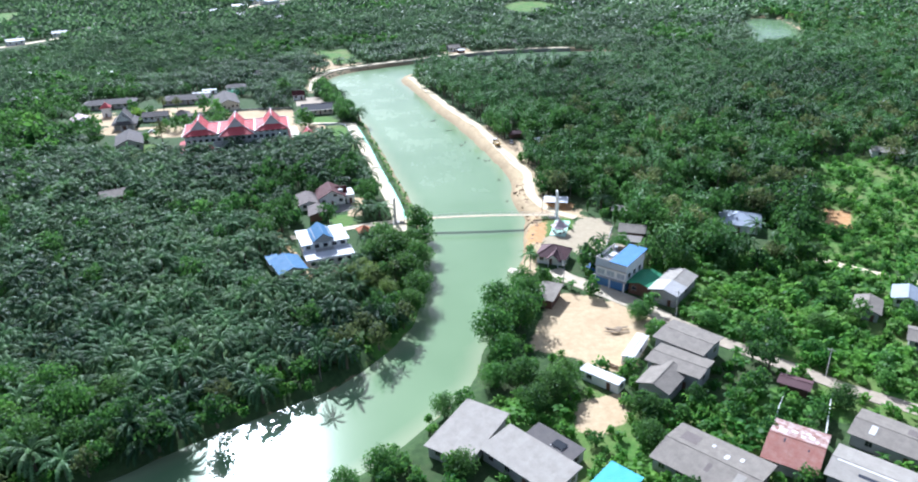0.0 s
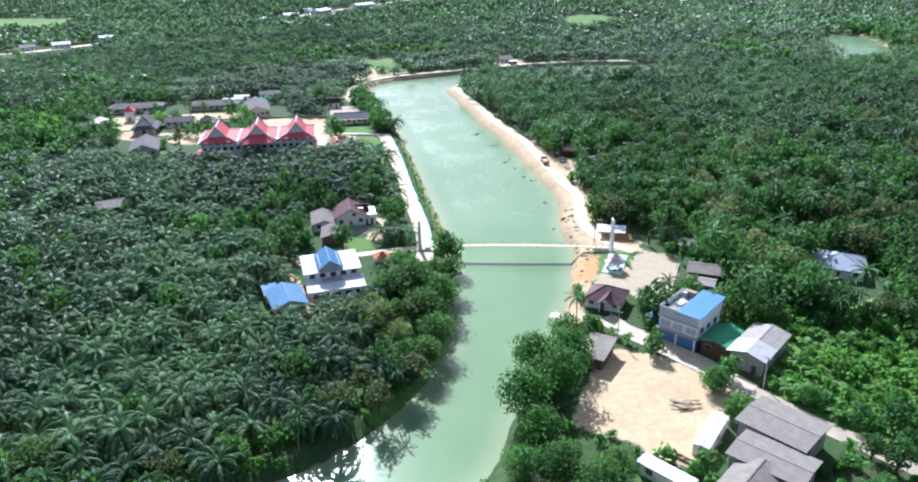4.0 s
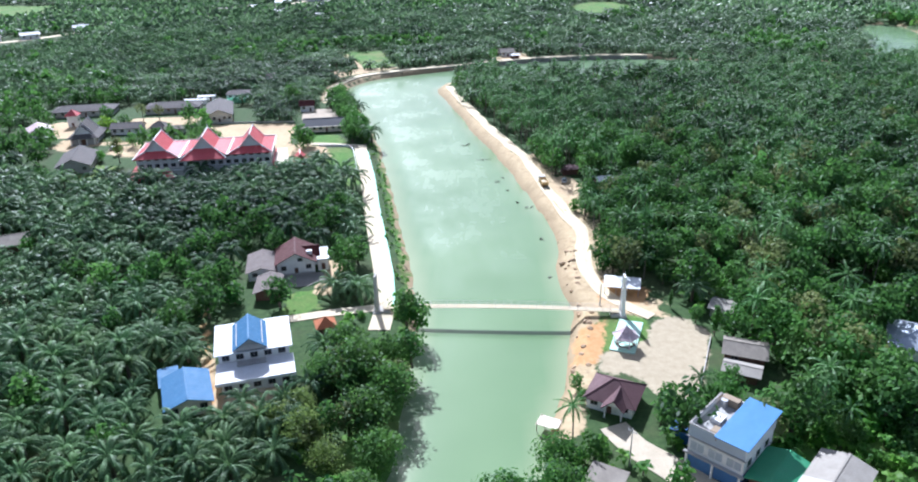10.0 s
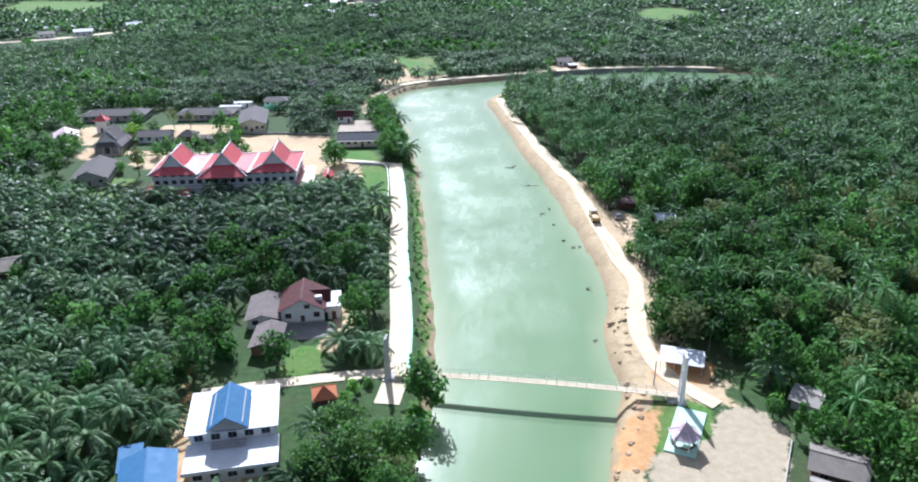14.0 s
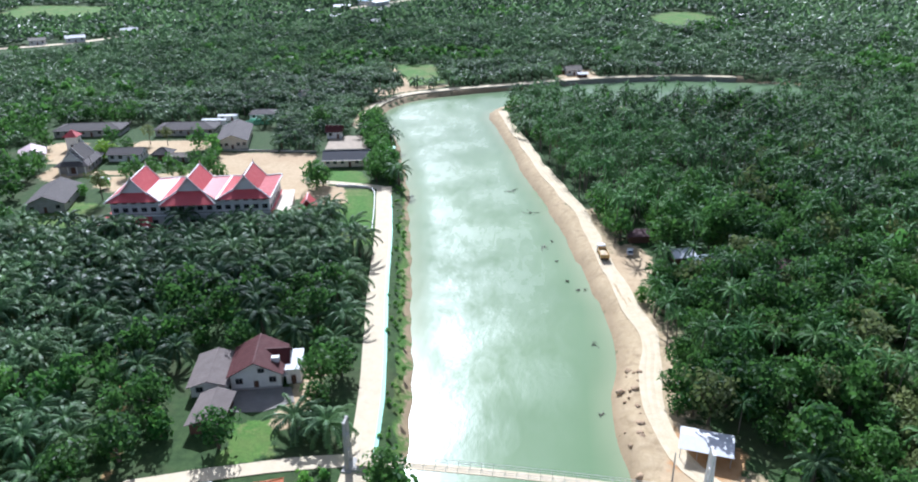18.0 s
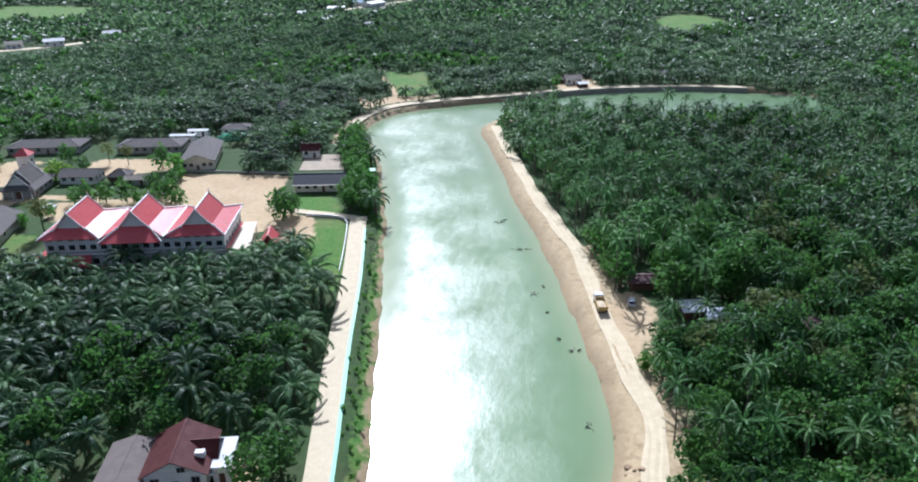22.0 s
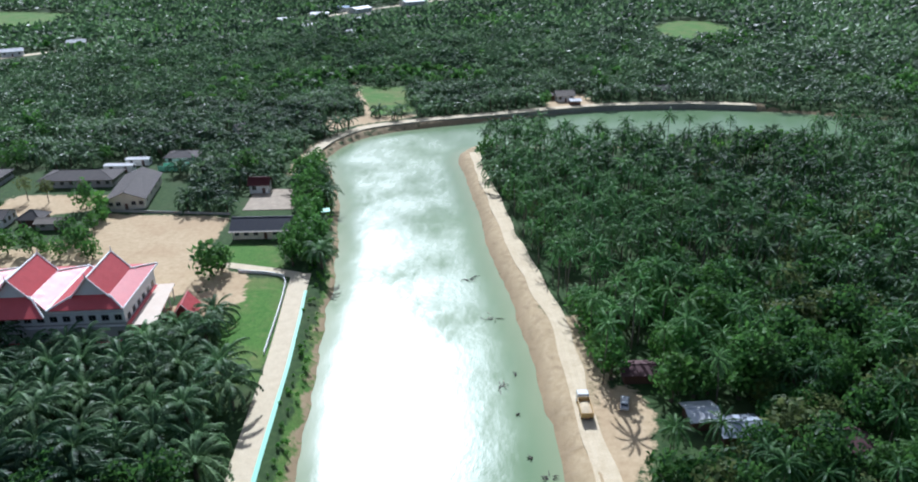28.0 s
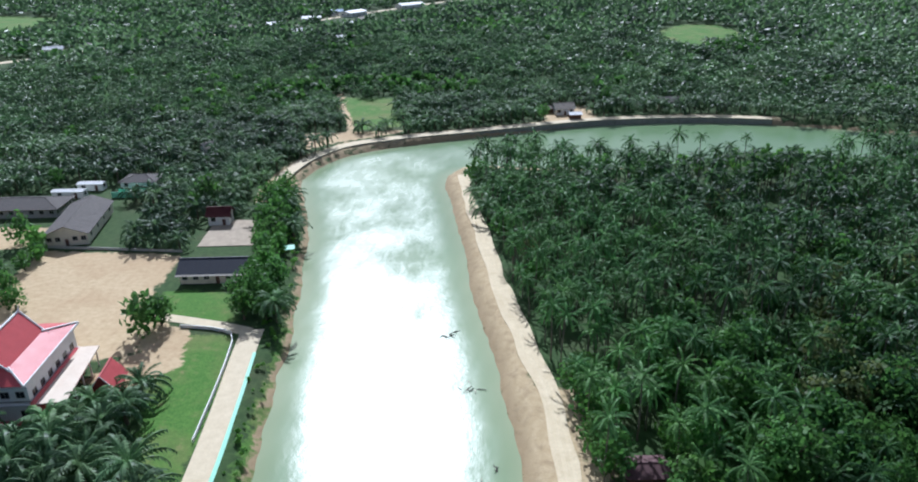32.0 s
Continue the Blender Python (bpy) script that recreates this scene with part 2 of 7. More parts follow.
M = dict(
    ground=ground_material(), water=water_material(),
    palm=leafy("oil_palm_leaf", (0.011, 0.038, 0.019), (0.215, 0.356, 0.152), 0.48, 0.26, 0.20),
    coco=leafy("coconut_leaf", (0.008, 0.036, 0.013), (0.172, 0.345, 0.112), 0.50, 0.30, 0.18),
    leaf=leafy("broad_leaf", (0.009, 0.040, 0.012), (0.122, 0.268, 0.062), 0.58, 0.34, 0.20),
    lush=leafy("lush_leaf", (0.032, 0.120, 0.020), (0.225, 0.435, 0.085), 0.60, 0.44, 0.2),
    fresh=leafy("garden_leaf", (0.018, 0.078, 0.016), (0.150, 0.320, 0.065), 0.58, 0.38, 0.22),
    shade=leafy("shade_tree_leaf", (0.014, 0.055, 0.014), (0.155, 0.300, 0.072), 0.58, 0.36, 0.2),
    dull=leafy("olive_leaf", (0.034, 0.062, 0.020), (0.215, 0.260, 0.095), 0.6, 0.34, 0.2),
    lime=leafy("lime_leaf", (0.12, 0.26, 0.02), (0.26, 0.42, 0.05), 0.5, 0.35),
    bamboo=leafy("bamboo_leaf", (0.050, 0.100, 0.020), (0.290, 0.390, 0.110), 0.5, 0.40, 0.25),
    bark=plain("bark", (0.13, 0.10, 0.075), 0.95),
    palebark=plain("palm_bark", (0.17, 0.145, 0.115), 0.95),
    road=concrete("concrete_road", (0.59, 0.495, 0.335), (0.69, 0.595, 0.425)),
    lane=concrete("dirt_road", (0.58, 0.475, 0.305), (0.71, 0.605, 0.42), 0.35),
    village=concrete("village_road", (0.33, 0.275, 0.21), (0.47, 0.39, 0.29), 0.4),
    wallc=concrete("river_wall", (0.24, 0.23, 0.20), (0.36, 0.34, 0.30), 0.6),
    yardgrey=concrete("grey_concrete_yard", (0.22, 0.205, 0.185), (0.30, 0.28, 0.25), 0.4),
    slabc=concrete("cream_slab", (0.72, 0.60, 0.48), (0.80, 0.70, 0.58)),
    teal=plain("teal_paint", (0.24, 0.62, 0.42), 0.6),
    white=plaster("white_wall", (0.78, 0.77, 0.74), (0.42, 0.38, 0.32), 0.4),
    cream=plaster("cream_wall", (0.70, 0.64, 0.52), (0.35, 0.30, 0.23), 0.45),
    greywall=plaster("grey_block_wall", (0.38, 0.37, 0.35), (0.2, 0.18, 0.16), 0.6),
    bluewall=plaster("blue_wall", (0.10, 0.22, 0.45), (0.06, 0.08, 0.14), 0.4),
    redwall=plaster("red_wall", (0.42, 0.06, 0.07), (0.25, 0.05, 0.05), 0.4),
    brownwall=plaster("brown_timber_wall", (0.12, 0.06, 0.04), (0.08, 0.05, 0.04), 0.5),
    whiteroof=sheet_roof("white_sheet_roof", (0.72, 0.725, 0.73), (0.50, 0.49, 0.47), 0.25, 0.5, 0.4),
    blueroof=sheet_roof("blue_sheet_roof", (0.046, 0.155, 0.30), (0.038, 0.12, 0.24), 0.25, 0.55, 0.4),
    greenroof=sheet_roof("green_sheet_roof", (0.06, 0.30, 0.14), (0.12, 0.30, 0.19), 0.25, 0.45, 0.5),
    greyroof=sheet_roof("fibre_cement_roof", (0.27, 0.240, 0.20), (0.15, 0.128, 0.108), 0.18, 0.8, 0.7),
    paleroof=sheet_roof("pale_cement_roof", (0.37, 0.34, 0.295), (0.24, 0.215, 0.18), 0.18, 0.75, 0.6),
    darkroof=sheet_roof("weathered_dark_roof", (0.120, 0.110, 0.105), (0.18, 0.16, 0.145), 0.18, 0.85, 0.6),
    flakeroof=sheet_roof("flaking_rust_roof", (0.26, 0.12, 0.09), (0.78, 0.75, 0.72), 0.18, 0.75, 1.0),
    rustroof=sheet_roof("rusty_sheet_roof", (0.30, 0.125, 0.095), (0.42, 0.30, 0.26), 0.18, 0.75, 0.6),
    navy=sheet_roof("navy_sheet_roof", (0.028, 0.034, 0.052), (0.06, 0.06, 0.07), 0.3, 0.5, 0.5),
    maroon=sheet_roof("maroon_tile_roof", (0.082, 0.015, 0.014), (0.05, 0.016, 0.015), 0.3, 0.6, 0.5),
    brownroof=sheet_roof("brown_tile_roof", (0.12, 0.062, 0.066), (0.085, 0.046, 0.05), 0.3, 0.6, 0.5),
    steel=sheet_roof("blue_grey_sheet_roof", (0.36, 0.40, 0.46), (0.26, 0.29, 0.34), 0.3, 0.4, 0.4, 0.3),
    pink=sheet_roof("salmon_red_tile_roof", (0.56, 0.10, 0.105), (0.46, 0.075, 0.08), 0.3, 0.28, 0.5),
    azure=sheet_roof("azure_sheet_roof", (0.075, 0.22, 0.46), (0.06, 0.18, 0.38), 0.25, 0.42, 0.35),
    oldroof=sheet_roof("weathered_brown_grey_roof", (0.19, 0.16, 0.145), (0.12, 0.10, 0.09), 0.2, 0.8, 0.6),
    zinc=sheet_roof("pale_zinc_roof", (0.50, 0.49, 0.475), (0.36, 0.34, 0.32), 0.25, 0.55, 0.5),
    street=concrete("dusty_street", (0.45, 0.38, 0.28), (0.58, 0.50, 0.375), 0.35),
    mint=plain("pale_mint_paint", (0.48, 0.72, 0.58), 0.6),
    orangeroof=sheet_roof("orange_tile_roof", (0.50, 0.17, 0.07), (0.32, 0.11, 0.06), 0.3, 0.6, 0.5),
    aqua=sheet_roof("aqua_sheet_roof", (0.08, 0.42, 0.55), (0.07, 0.33, 0.45), 0.25, 0.45, 0.3),
    trimwhite=plain("white_trim", (0.82, 0.80, 0.78), 0.6),
    pedi=plaster("grey_pediment", (0.72, 0.71, 0.71), (0.5, 0.48, 0.47), 0.4),
    paleblue=plaster("pale_blue_wall", (0.50, 0.55, 0.60), (0.35, 0.36, 0.38), 0.4), curtain=plain("curtained_pane", (0.42, 0.46, 0.50), 0.25),
    bambooc=plain("dry_bamboo", (0.46, 0.42, 0.32), 0.7),
    glass=glass("window_glass"), sash=plain("window_frame", (0.30, 0.28, 0.26), 0.5),
    rust=plain("rusty_steel", (0.22, 0.12, 0.08), 0.8), galv=plain("galvanised_steel", (0.5, 0.5, 0.5), 0.5, 0.6),
    blue=plain("blue_plastic", (0.04, 0.14, 0.42), 0.5),
    tyre=plain("tyre_rubber", (0.025, 0.025, 0.025), 0.85), truckpaint=plain("yellowish_truck_paint", (0.55, 0.36, 0.13), 0.5),
    carpaint=plain("silver_car_paint", (0.55, 0.57, 0.60), 0.3, 0.3), timber=plain("weathered_timber", (0.32, 0.25, 0.17), 0.9),
    pinkroof2=sheet_roof("pale_pink_roof", (0.62, 0.48, 0.50), (0.48, 0.36, 0.38), 0.3, 0.55, 0.4),
    clod=concrete("dug_earth", (0.34, 0.235, 0.14), (0.48, 0.35, 0.22), 1.5),
    mud=plain("wet_debris", (0.15, 0.14, 0.11), 0.8), pole=concrete("concrete_pole", (0.42, 0.40, 0.37), (0.52, 0.5, 0.46), 2.0),
)


# ---- building blocks ----
def smooth(bm):
    for f in bm.faces:
        f.smooth = True


def mesh_of(name, bm, material):
    me = bpy.data.meshes.new(name)
    bm.to_mesh(me)
    bm.free()
    for m in material if isinstance(material, (list, tuple)) else [material]:
        me.materials.append(m)
    return me


def part(name, bm, material, parent, label=""):
    ob = new(name, mesh_of(name, bm, material))
    ob.parent = parent
    return tagged(ob, label)


def structure(name, bm, material, label, category):
    return tagged(new(name, mesh_of(name, bm, material)), label, category, "", "structure")


def thing(name, m, label, category, group=""):
    ob = new(name)
    ob.matrix_world = m
    ob.empty_display_size = 0.3
    return tagged(ob, label, category, group)


def box(bm, x0, y0, z0, x1, y1, z1, bevel=0.0):
    made = bmesh.ops.create_cube(bm, size=1.0)["verts"]
    for v in made:
        v.co = Vector((x0 + (v.co.x + 0.5) * (x1 - x0), y0 + (v.co.y + 0.5) * (y1 - y0), z0 + (v.co.z + 0.5) * (z1 - z0)))
    if bevel:
        edges = {e for v in made for e in v.link_edges}
        bmesh.ops.bevel(bm, geom=list(edges), offset=bevel, segments=1, affect="EDGES")


def a_box(*args):
    bm = bmesh.new()
    box(bm, *args)
    return bm


def slab(points, thick):
    """A plate over the given corners (counter-clockwise seen from outside), thick below them."""
    bm = bmesh.new()
    top = [bm.verts.new(p) for p in points]
    n = (Vector(points[1]) - Vector(points[0])).cross(Vector(points[2]) - Vector(points[0])).normalized()
    low = [bm.verts.new(Vector(p) - n * thick) for p in points]
    bm.faces.new(top)
    bm.faces.new(low[::-1])
    for a in range(len(top)):
        b = (a + 1) % len(top)
        bm.faces.new((top[b], top[a], low[a], low[b]))
    return bm


def tube(bm, points, radii, sides=6):
    """A tapered tube through the points."""
    rings = []
    for a, p in enumerate(points):
        p = Vector(p)
        d = (Vector(points[min(a + 1, len(points) - 1)]) - Vector(points[max(a - 1, 0)])).normalized()
        u = d.cross(Vector((0.3, 1, 0.1))).normalized()
        v = d.cross(u)
        rings.append([bm.verts.new(p + radii[a] * (math.cos(w) * u + math.sin(w) * v)) for w in (2 * math.pi * s / sides for s in range(sides))])
    for a, b in zip(rings, rings[1:]):
        for s in range(sides):
            bm.faces.new((a[s], a[(s + 1) % sides], b[(s + 1) % sides], b[s]))
    bm.faces.new(rings[-1])
    bm.faces.new(rings[0][::-1])


def a_tube(points, radii, sides=6):
    bm = bmesh.new()
    tube(bm, points, radii, sides)
    return bm


def roof_slope(parent, name, pts, mat, thick=0.14, label=""):
    """A slope of a roof with local y down the slope, so that its sheets run that way. pts: eave left, eave right, ridge right, ridge left."""
    a, b = Vector(pts[0]), Vector(pts[1])
    x = (b - a).normalized()
    n = (b - a).cross(Vector(pts[2]) - a).normalized()
    y = n.cross(x)
    m = Matrix((x, y, n)).transposed().to_4x4()
    m.translation = a
    inv = m.inverted()
    ob = part(name, slab([inv @ Vector(p) for p in pts], thick), mat, parent, label)
    ob.matrix_local = m
    return ob


def window(parent, x, y, z, w, h, face, frame_mat=None, pane=None):
    """A window on a wall: face is the outward direction, in degrees round z (-90: front)."""
    frame_ob = bpy.data.objects.new("window", window_frame_mesh(round(w, 2), round(h, 2), frame_mat or M["sash"]))
    scene.collection.objects.link(frame_ob)
    frame_ob.parent = parent
    frame_ob.matrix_local = pose(x, y, z, 0, 0, face + 90)
    p = bpy.data.objects.new("pane", window_pane_mesh(round(w, 2), round(h, 2), pane or M["glass"]))
    scene.collection.objects.link(p)
    p.parent = frame_ob
    return frame_ob


MESHES = {}


def window_frame_mesh(w, h, mat):
    key = ("frame", w, h, mat.name)
    if key not in MESHES:
        bm = bmesh.new()
        t = 0.09
        box(bm, -w / 2 - t, -0.05, -t, w / 2 + t, 0.03, 0)
        box(bm, -w / 2 - t, -0.05, h, w / 2 + t, 0.03, h + t)
        box(bm, -w / 2 - t, -0.05, 0, -w / 2, 0.03, h)
        box(bm, w / 2, -0.05, 0, w / 2 + t, 0.03, h)
        box(bm, -0.03, -0.045, 0, 0.03, 0.03, h)
        MESHES[key] = mesh_of("window", bm, mat)
    return MESHES[key]


def window_pane_mesh(w, h, mat):
    key = ("pane", w, h, mat.name)
    if key not in MESHES:
        MESHES[key] = mesh_of("pane", a_box(-w / 2, -0.02, 0, w / 2, 0.02, h), mat)
    return MESHES[key]


def walls(parent, w, d, h, mat, z0=0.0, cx=0.0, cy=0.0, t=0.2):
    """Four walls that butt at the corners."""
    part("wall", a_box(cx - w / 2, cy - d / 2, z0, cx + w / 2, cy - d / 2 + t, z0 + h), mat, parent)
    part("wall", a_box(cx - w / 2, cy + d / 2 - t, z0, cx + w / 2, cy + d / 2, z0 + h), mat, parent)
    part("wall", a_box(cx - w / 2, cy - d / 2 + t, z0, cx - w / 2 + t, cy + d / 2 - t, z0 + h), mat, parent)
    part("wall", a_box(cx + w / 2 - t, cy - d / 2 + t, z0, cx + w / 2, cy + d / 2 - t, z0 + h), mat, parent)


def gable_roof(parent, w, d, z, rise, mat, axis="x", over=0.6, cx=0.0, cy=0.0, fill=None, mat2=None, thick=0.14):
    """Ridge along axis; fill: material of the gable triangles."""
    def P(a, b, c):
        return (cx + a, cy + b, c) if axis == "x" else (cx - b, cy + a, c)
    L, W = (w, d) if axis == "x" else (d, w)
    drop = rise * over / (W / 2)
    a, b = L / 2 + over, W / 2 + over
    roof_slope(parent, "roof", [P(-a, -b, z - drop), P(a, -b, z - drop), P(a, 0, z + rise), P(-a, 0, z + rise)], mat, thick)
    roof_slope(parent, "roof", [P(a, b, z - drop), P(-a, b, z - drop), P(-a, 0, z + rise), P(a, 0, z + rise)], mat2 or mat, thick)
    bm = a_box(-a, -0.16, 0, a, 0.16, 0.07)
    cap = part("ridge_cap", bm, mat, parent)
    cap.matrix_local = Matrix.Translation((cx, cy, z + rise - 0.015)) @ pose(0, 0, 0, 0, 0, 0 if axis == "x" else 90)
    if fill:
        for s in (-1, 1):
            x = s * (L / 2 - 0.1)
            pts = [P(x, -W / 2, z), P(x, W / 2, z), P(x, 0, z + rise - 0.18)]
            part("gable", slab(pts if s > 0 else pts[::-1], 0.16), fill, parent)


def hip_roof(parent, w, d, z, rise, mat, over=0.7, cx=0.0, cy=0.0, thick=0.14, cap=None):
    a, b = w / 2 + over, d / 2 + over
    drop = rise * over / (min(w, d) / 2)
    lo, hi = z - drop, z + rise
    r = max(a - b, 0.01)
    q = max(b - a, 0.01)
    if a >= b:
        e0, e1 = (cx - r, cy, hi), (cx + r, cy, hi)
        fs = [[(cx - a, cy - b, lo), (cx + a, cy - b, lo), e1, e0], [(cx + a, cy + b, lo), (cx - a, cy + b, lo), e0, e1],
              [(cx + a, cy - b, lo), (cx + a, cy + b, lo), e1], [(cx - a, cy + b, lo), (cx - a, cy - b, lo), e0]]
    else:
        e0, e1 = (cx, cy - q, hi), (cx, cy + q, hi)
        fs = [[(cx + a, cy - b, lo), (cx + a, cy + b, lo), e1, e0], [(cx - a, cy + b, lo), (cx - a, cy - b, lo), e0, e1],
              [(cx - a, cy - b, lo), (cx + a, cy - b, lo), e0], [(cx + a, cy + b, lo), (cx - a, cy + b, lo), e1]]
    for f in fs:
        roof_slope(parent, "roof", f, mat, thick)
    for c, e in (((cx - a, cy - b), e0), ((cx + a, cy - b), e1 if a >= b else e0), ((cx + a, cy + b), e1), ((cx - a, cy + b), e0 if a >= b else e1)):
        part("hip_cap", a_tube([(c[0], c[1], lo + 0.02), (e[0], e[1], hi + 0.02)], [0.1, 0.1], 5), cap or mat, parent)
    part("ridge_cap", a_tube([(e0[0], e0[1], hi + 0.02), (e1[0], e1[1], hi + 0.02)], [0.11, 0.11], 5), cap or mat, parent)


TAKEN = []   # (x, y, half width, half depth, turn): ground that buildings cover


def take(x, y, w, d, rot, margin=1.0):
    TAKEN.append((x, y, w / 2 + margin, d / 2 + margin, radians(rot)))


def house(name, label, x, y, w, d, h, rot, roof="gable", rise=1.8, mat="greyroof", wall="greywall", axis="x", over=0.7, wins=2, group="", mat2=None, door=True, base=0.0):
    take(x, y, w, d, rot)
    t = thing(name, pose(x, y, base, 0, 0, rot), label, "house" if "house" in name else "building", group)
    walls(t, w, d, h, M[wall])
    fill = M[wall]
    if roof == "gable":
        gable_roof(t, w, d, h, rise, M[mat], axis, over, fill=fill, mat2=M[mat2] if mat2 else None)
    elif roof == "hip":
        hip_roof(t, w, d, h, rise, M[mat], over)
    elif roof == "shed":
        a, b = w / 2 + over, d / 2 + over
        roof_slope(t, "roof", [(-a, -b, h + 0.1), (a, -b, h + 0.1), (a, b, h + rise), (-a, b, h + rise)], M[mat])
        part("wall", a_box(-w / 2, d / 2 - 0.2, h, w / 2, d / 2, h + rise * 0.86), M[wall], t)
    wh = min(1.2, h * 0.4)
    for s in range(wins):
        wx = -w / 2 + (s + 0.5) * w / wins
        if door and s == wins // 2:
            part("door", a_box(wx - 0.5, -d / 2 - 0.05, 0, wx + 0.5, -d / 2 + 0.02, min(2.05, h - 0.2)), M["brownwall"], t)
        else:
            window(t, wx, -d / 2, h * 0.4, 1.3, wh, -90)
    for s in range(max(1, wins - 1)):
        wy = -d / 2 + (s + 0.5) * d / max(1, wins - 1)
        window(t, w / 2, wy, h * 0.4, 1.2, wh, 0)
        window(t, -w / 2, wy, h * 0.4, 1.2, wh, 180)
    return t


# ---- the river and the ground ----
WATER = -2.5
LEFT_BANK = [(-900, -60), (-400, 0), (-200, 34), (-140, 48), (-100, 62), (-75, 72), (-63, 81), (-47, 90), (-26, 104), (-12, 124), (-6, 145), (-5, 165), (-5, 190), (-6, 207), (-9, 227), (-15, 259), (-21, 290), (-27, 320), (-33, 350), (-41, 380), (-47, 403), (-55, 425), (-64, 446)]
WALL_LINE = [(-68, 436), (-70, 450), (-70, 464), (-67, 479), (-58, 495), (-36, 509), (-12, 520), (14, 532), (41, 544), (68, 551), (96, 555), (126, 553)]
RIGHT_BANK = [(360, 640), (335, 565), (300, 530), (250, 505), (200, 498), (156, 500), (132, 499), (110, 504), (98, 501), (85, 490), (60, 481), (30, 475), (0, 476), (-8, 475), (-13, 466), (-13, 457), (-7, 436), (1, 402), (7, 373), (15, 345), (21, 320), (25, 300), (29, 280), (33, 258), (34, 240), (32, 228), (32, 215), (34, 202), (31, 188), (29, 175), (25, 160), (21, 142), (14, 125), (9, 114), (4, 98), (-9, 82), (-21, 70), (-45, 52), (-75, 34), (-120, 12), (-200, -14), (-400, -50), (-900, -120)]
WALL_SHORE = [(-67, 456), (-66, 466), (-63, 478), (-55, 491.5), (-35, 506), (-12, 518.5), (14, 531.5), (41, 544), (68, 551), (96, 555), (126, 553)]
FAR_BANK = [(150, 548), (200, 533), (250, 537), (285, 562), (312, 640), (334, 694), (352, 704), (370, 690)]
RIVER = LEFT_BANK + WALL_SHORE + FAR_BANK + RIGHT_BANK


def curve_points(pts, step=4.0, rough=0.0, seed=0):
    """A smooth line through the points (Catmull-Rom), resampled, with a little unevenness."""
    p = [Vector((*a, 0)) for a in pts]
    out = []
    for i in range(len(p) - 1):
        a, b, c, d = p[max(i - 1, 0)], p[i], p[i + 1], p[min(i + 2, len(p) - 1)]
        n = max(1, int((c - b).length / step))
        for k in range(n):
            t = k / n
            v = 0.5 * (2 * b + (c - a) * t + (2 * a - 5 * b + 4 * c - d) * t * t + (3 * b - a - 3 * c + d) * t ** 3)
            if rough:
                v += rough * Vector((noise.noise((v.x * 0.12, v.y * 0.12, seed)), noise.noise((v.x * 0.12, v.y * 0.12, seed + 9)), 0))
            out.append((v.x, v.y))
    out.append((p[-1].x, p[-1].y))
    return out


def inside(poly, X, Y):
    """Which of the points lie in the polygon."""
    res = np.zeros(X.shape, bool)
    n = len(poly)
    for i in range(n):
        (x0, y0), (x1, y1) = poly[i], poly[(i + 1) % n]
        if y0 == y1:
            continue
        hit = ((Y >= y0) != (Y >= y1)) & (X < (x1 - x0) * (Y - y0) / (y1 - y0) + x0)
        res ^= hit
    return res


def line_distance(pts, X, Y, closed=False):
    best = np.full(X.shape, 1e9)
    seq = list(zip(pts, pts[1:])) + ([(pts[-1], pts[0])] if closed else [])
    for (x0, y0), (x1, y1) in seq:
        dx, dy = x1 - x0, y1 - y0
        t = np.clip(((X - x0) * dx + (Y - y0) * dy) / (dx * dx + dy * dy + 1e-9), 0, 1)
        np.minimum(best, np.hypot(X - x0 - t * dx, Y - y0 - t * dy), out=best)
    return best


def signed(poly, X, Y):
    """Distance to the polygon's edge, positive inside."""
    return np.where(inside(poly, X, Y), 1, -1) * line_distance(poly, X, Y, True)


SHORE = (curve_points(LEFT_BANK, 5, 1.0, 1) + curve_points(WALL_SHORE, 6) + FAR_BANK + curve_points(RIGHT_BANK, 5, 0.9, 2))

# roads: centre line, width
ROAD_LEFT = ([(-13.5, 190), (-13.5, 202), (-16, 220), (-20.5, 243), (-25.5, 268), (-30.5, 296), (-35, 318), (-38.5, 334), (-40.5, 344)], 5.2)
ROAD_CROSS = ([(-52, 190), (-37, 195), (-26, 198.5), (-14, 201)], 3.4)
ROAD_SCHOOL = ([(-41, 343), (-49, 345), (-58, 346.5), (-68, 348)], 3.2)
ROAD_WALL = ([(-70, 428), (-71.5, 440), (-73, 452), (-72.5, 465), (-69.5, 480), (-60, 497), (-37.5, 511.5), (-13, 522.5), (13, 534.5), (40, 546.5), (67.5, 553.5), (96, 557.5), (126, 555.5)], 4.6)
ROAD_RIGHT = ([(52, 196), (44, 205), (40, 218), (40, 232), (41.5, 246), (38.5, 264), (35, 282), (32.5, 300), (29, 322), (24, 341), (15.5, 369), (7, 404), (-2, 440), (-6, 461)], 4.3)
ROAD_VILLAGE = ([(52, 196), (58, 190)], 5.0), ([(61, 121), (66, 114.5), (72, 107), (83, 95), (90, 87), (104, 75), (130, 55)], 4.4), ([(35.5, 154.5), (38.5, 148.5), (45, 141.5), (53, 132), (61, 121)], 6.2), ([(106, 161), (117, 154.5), (127, 146), (138, 136), (160, 118)], 3.2)
ROAD_FAR = ([(-460, 610), (-385, 655), (-350, 700), (-300, 780), (-240, 860), (-190, 960), (-140, 1050), (-80, 1150)], 9.0)
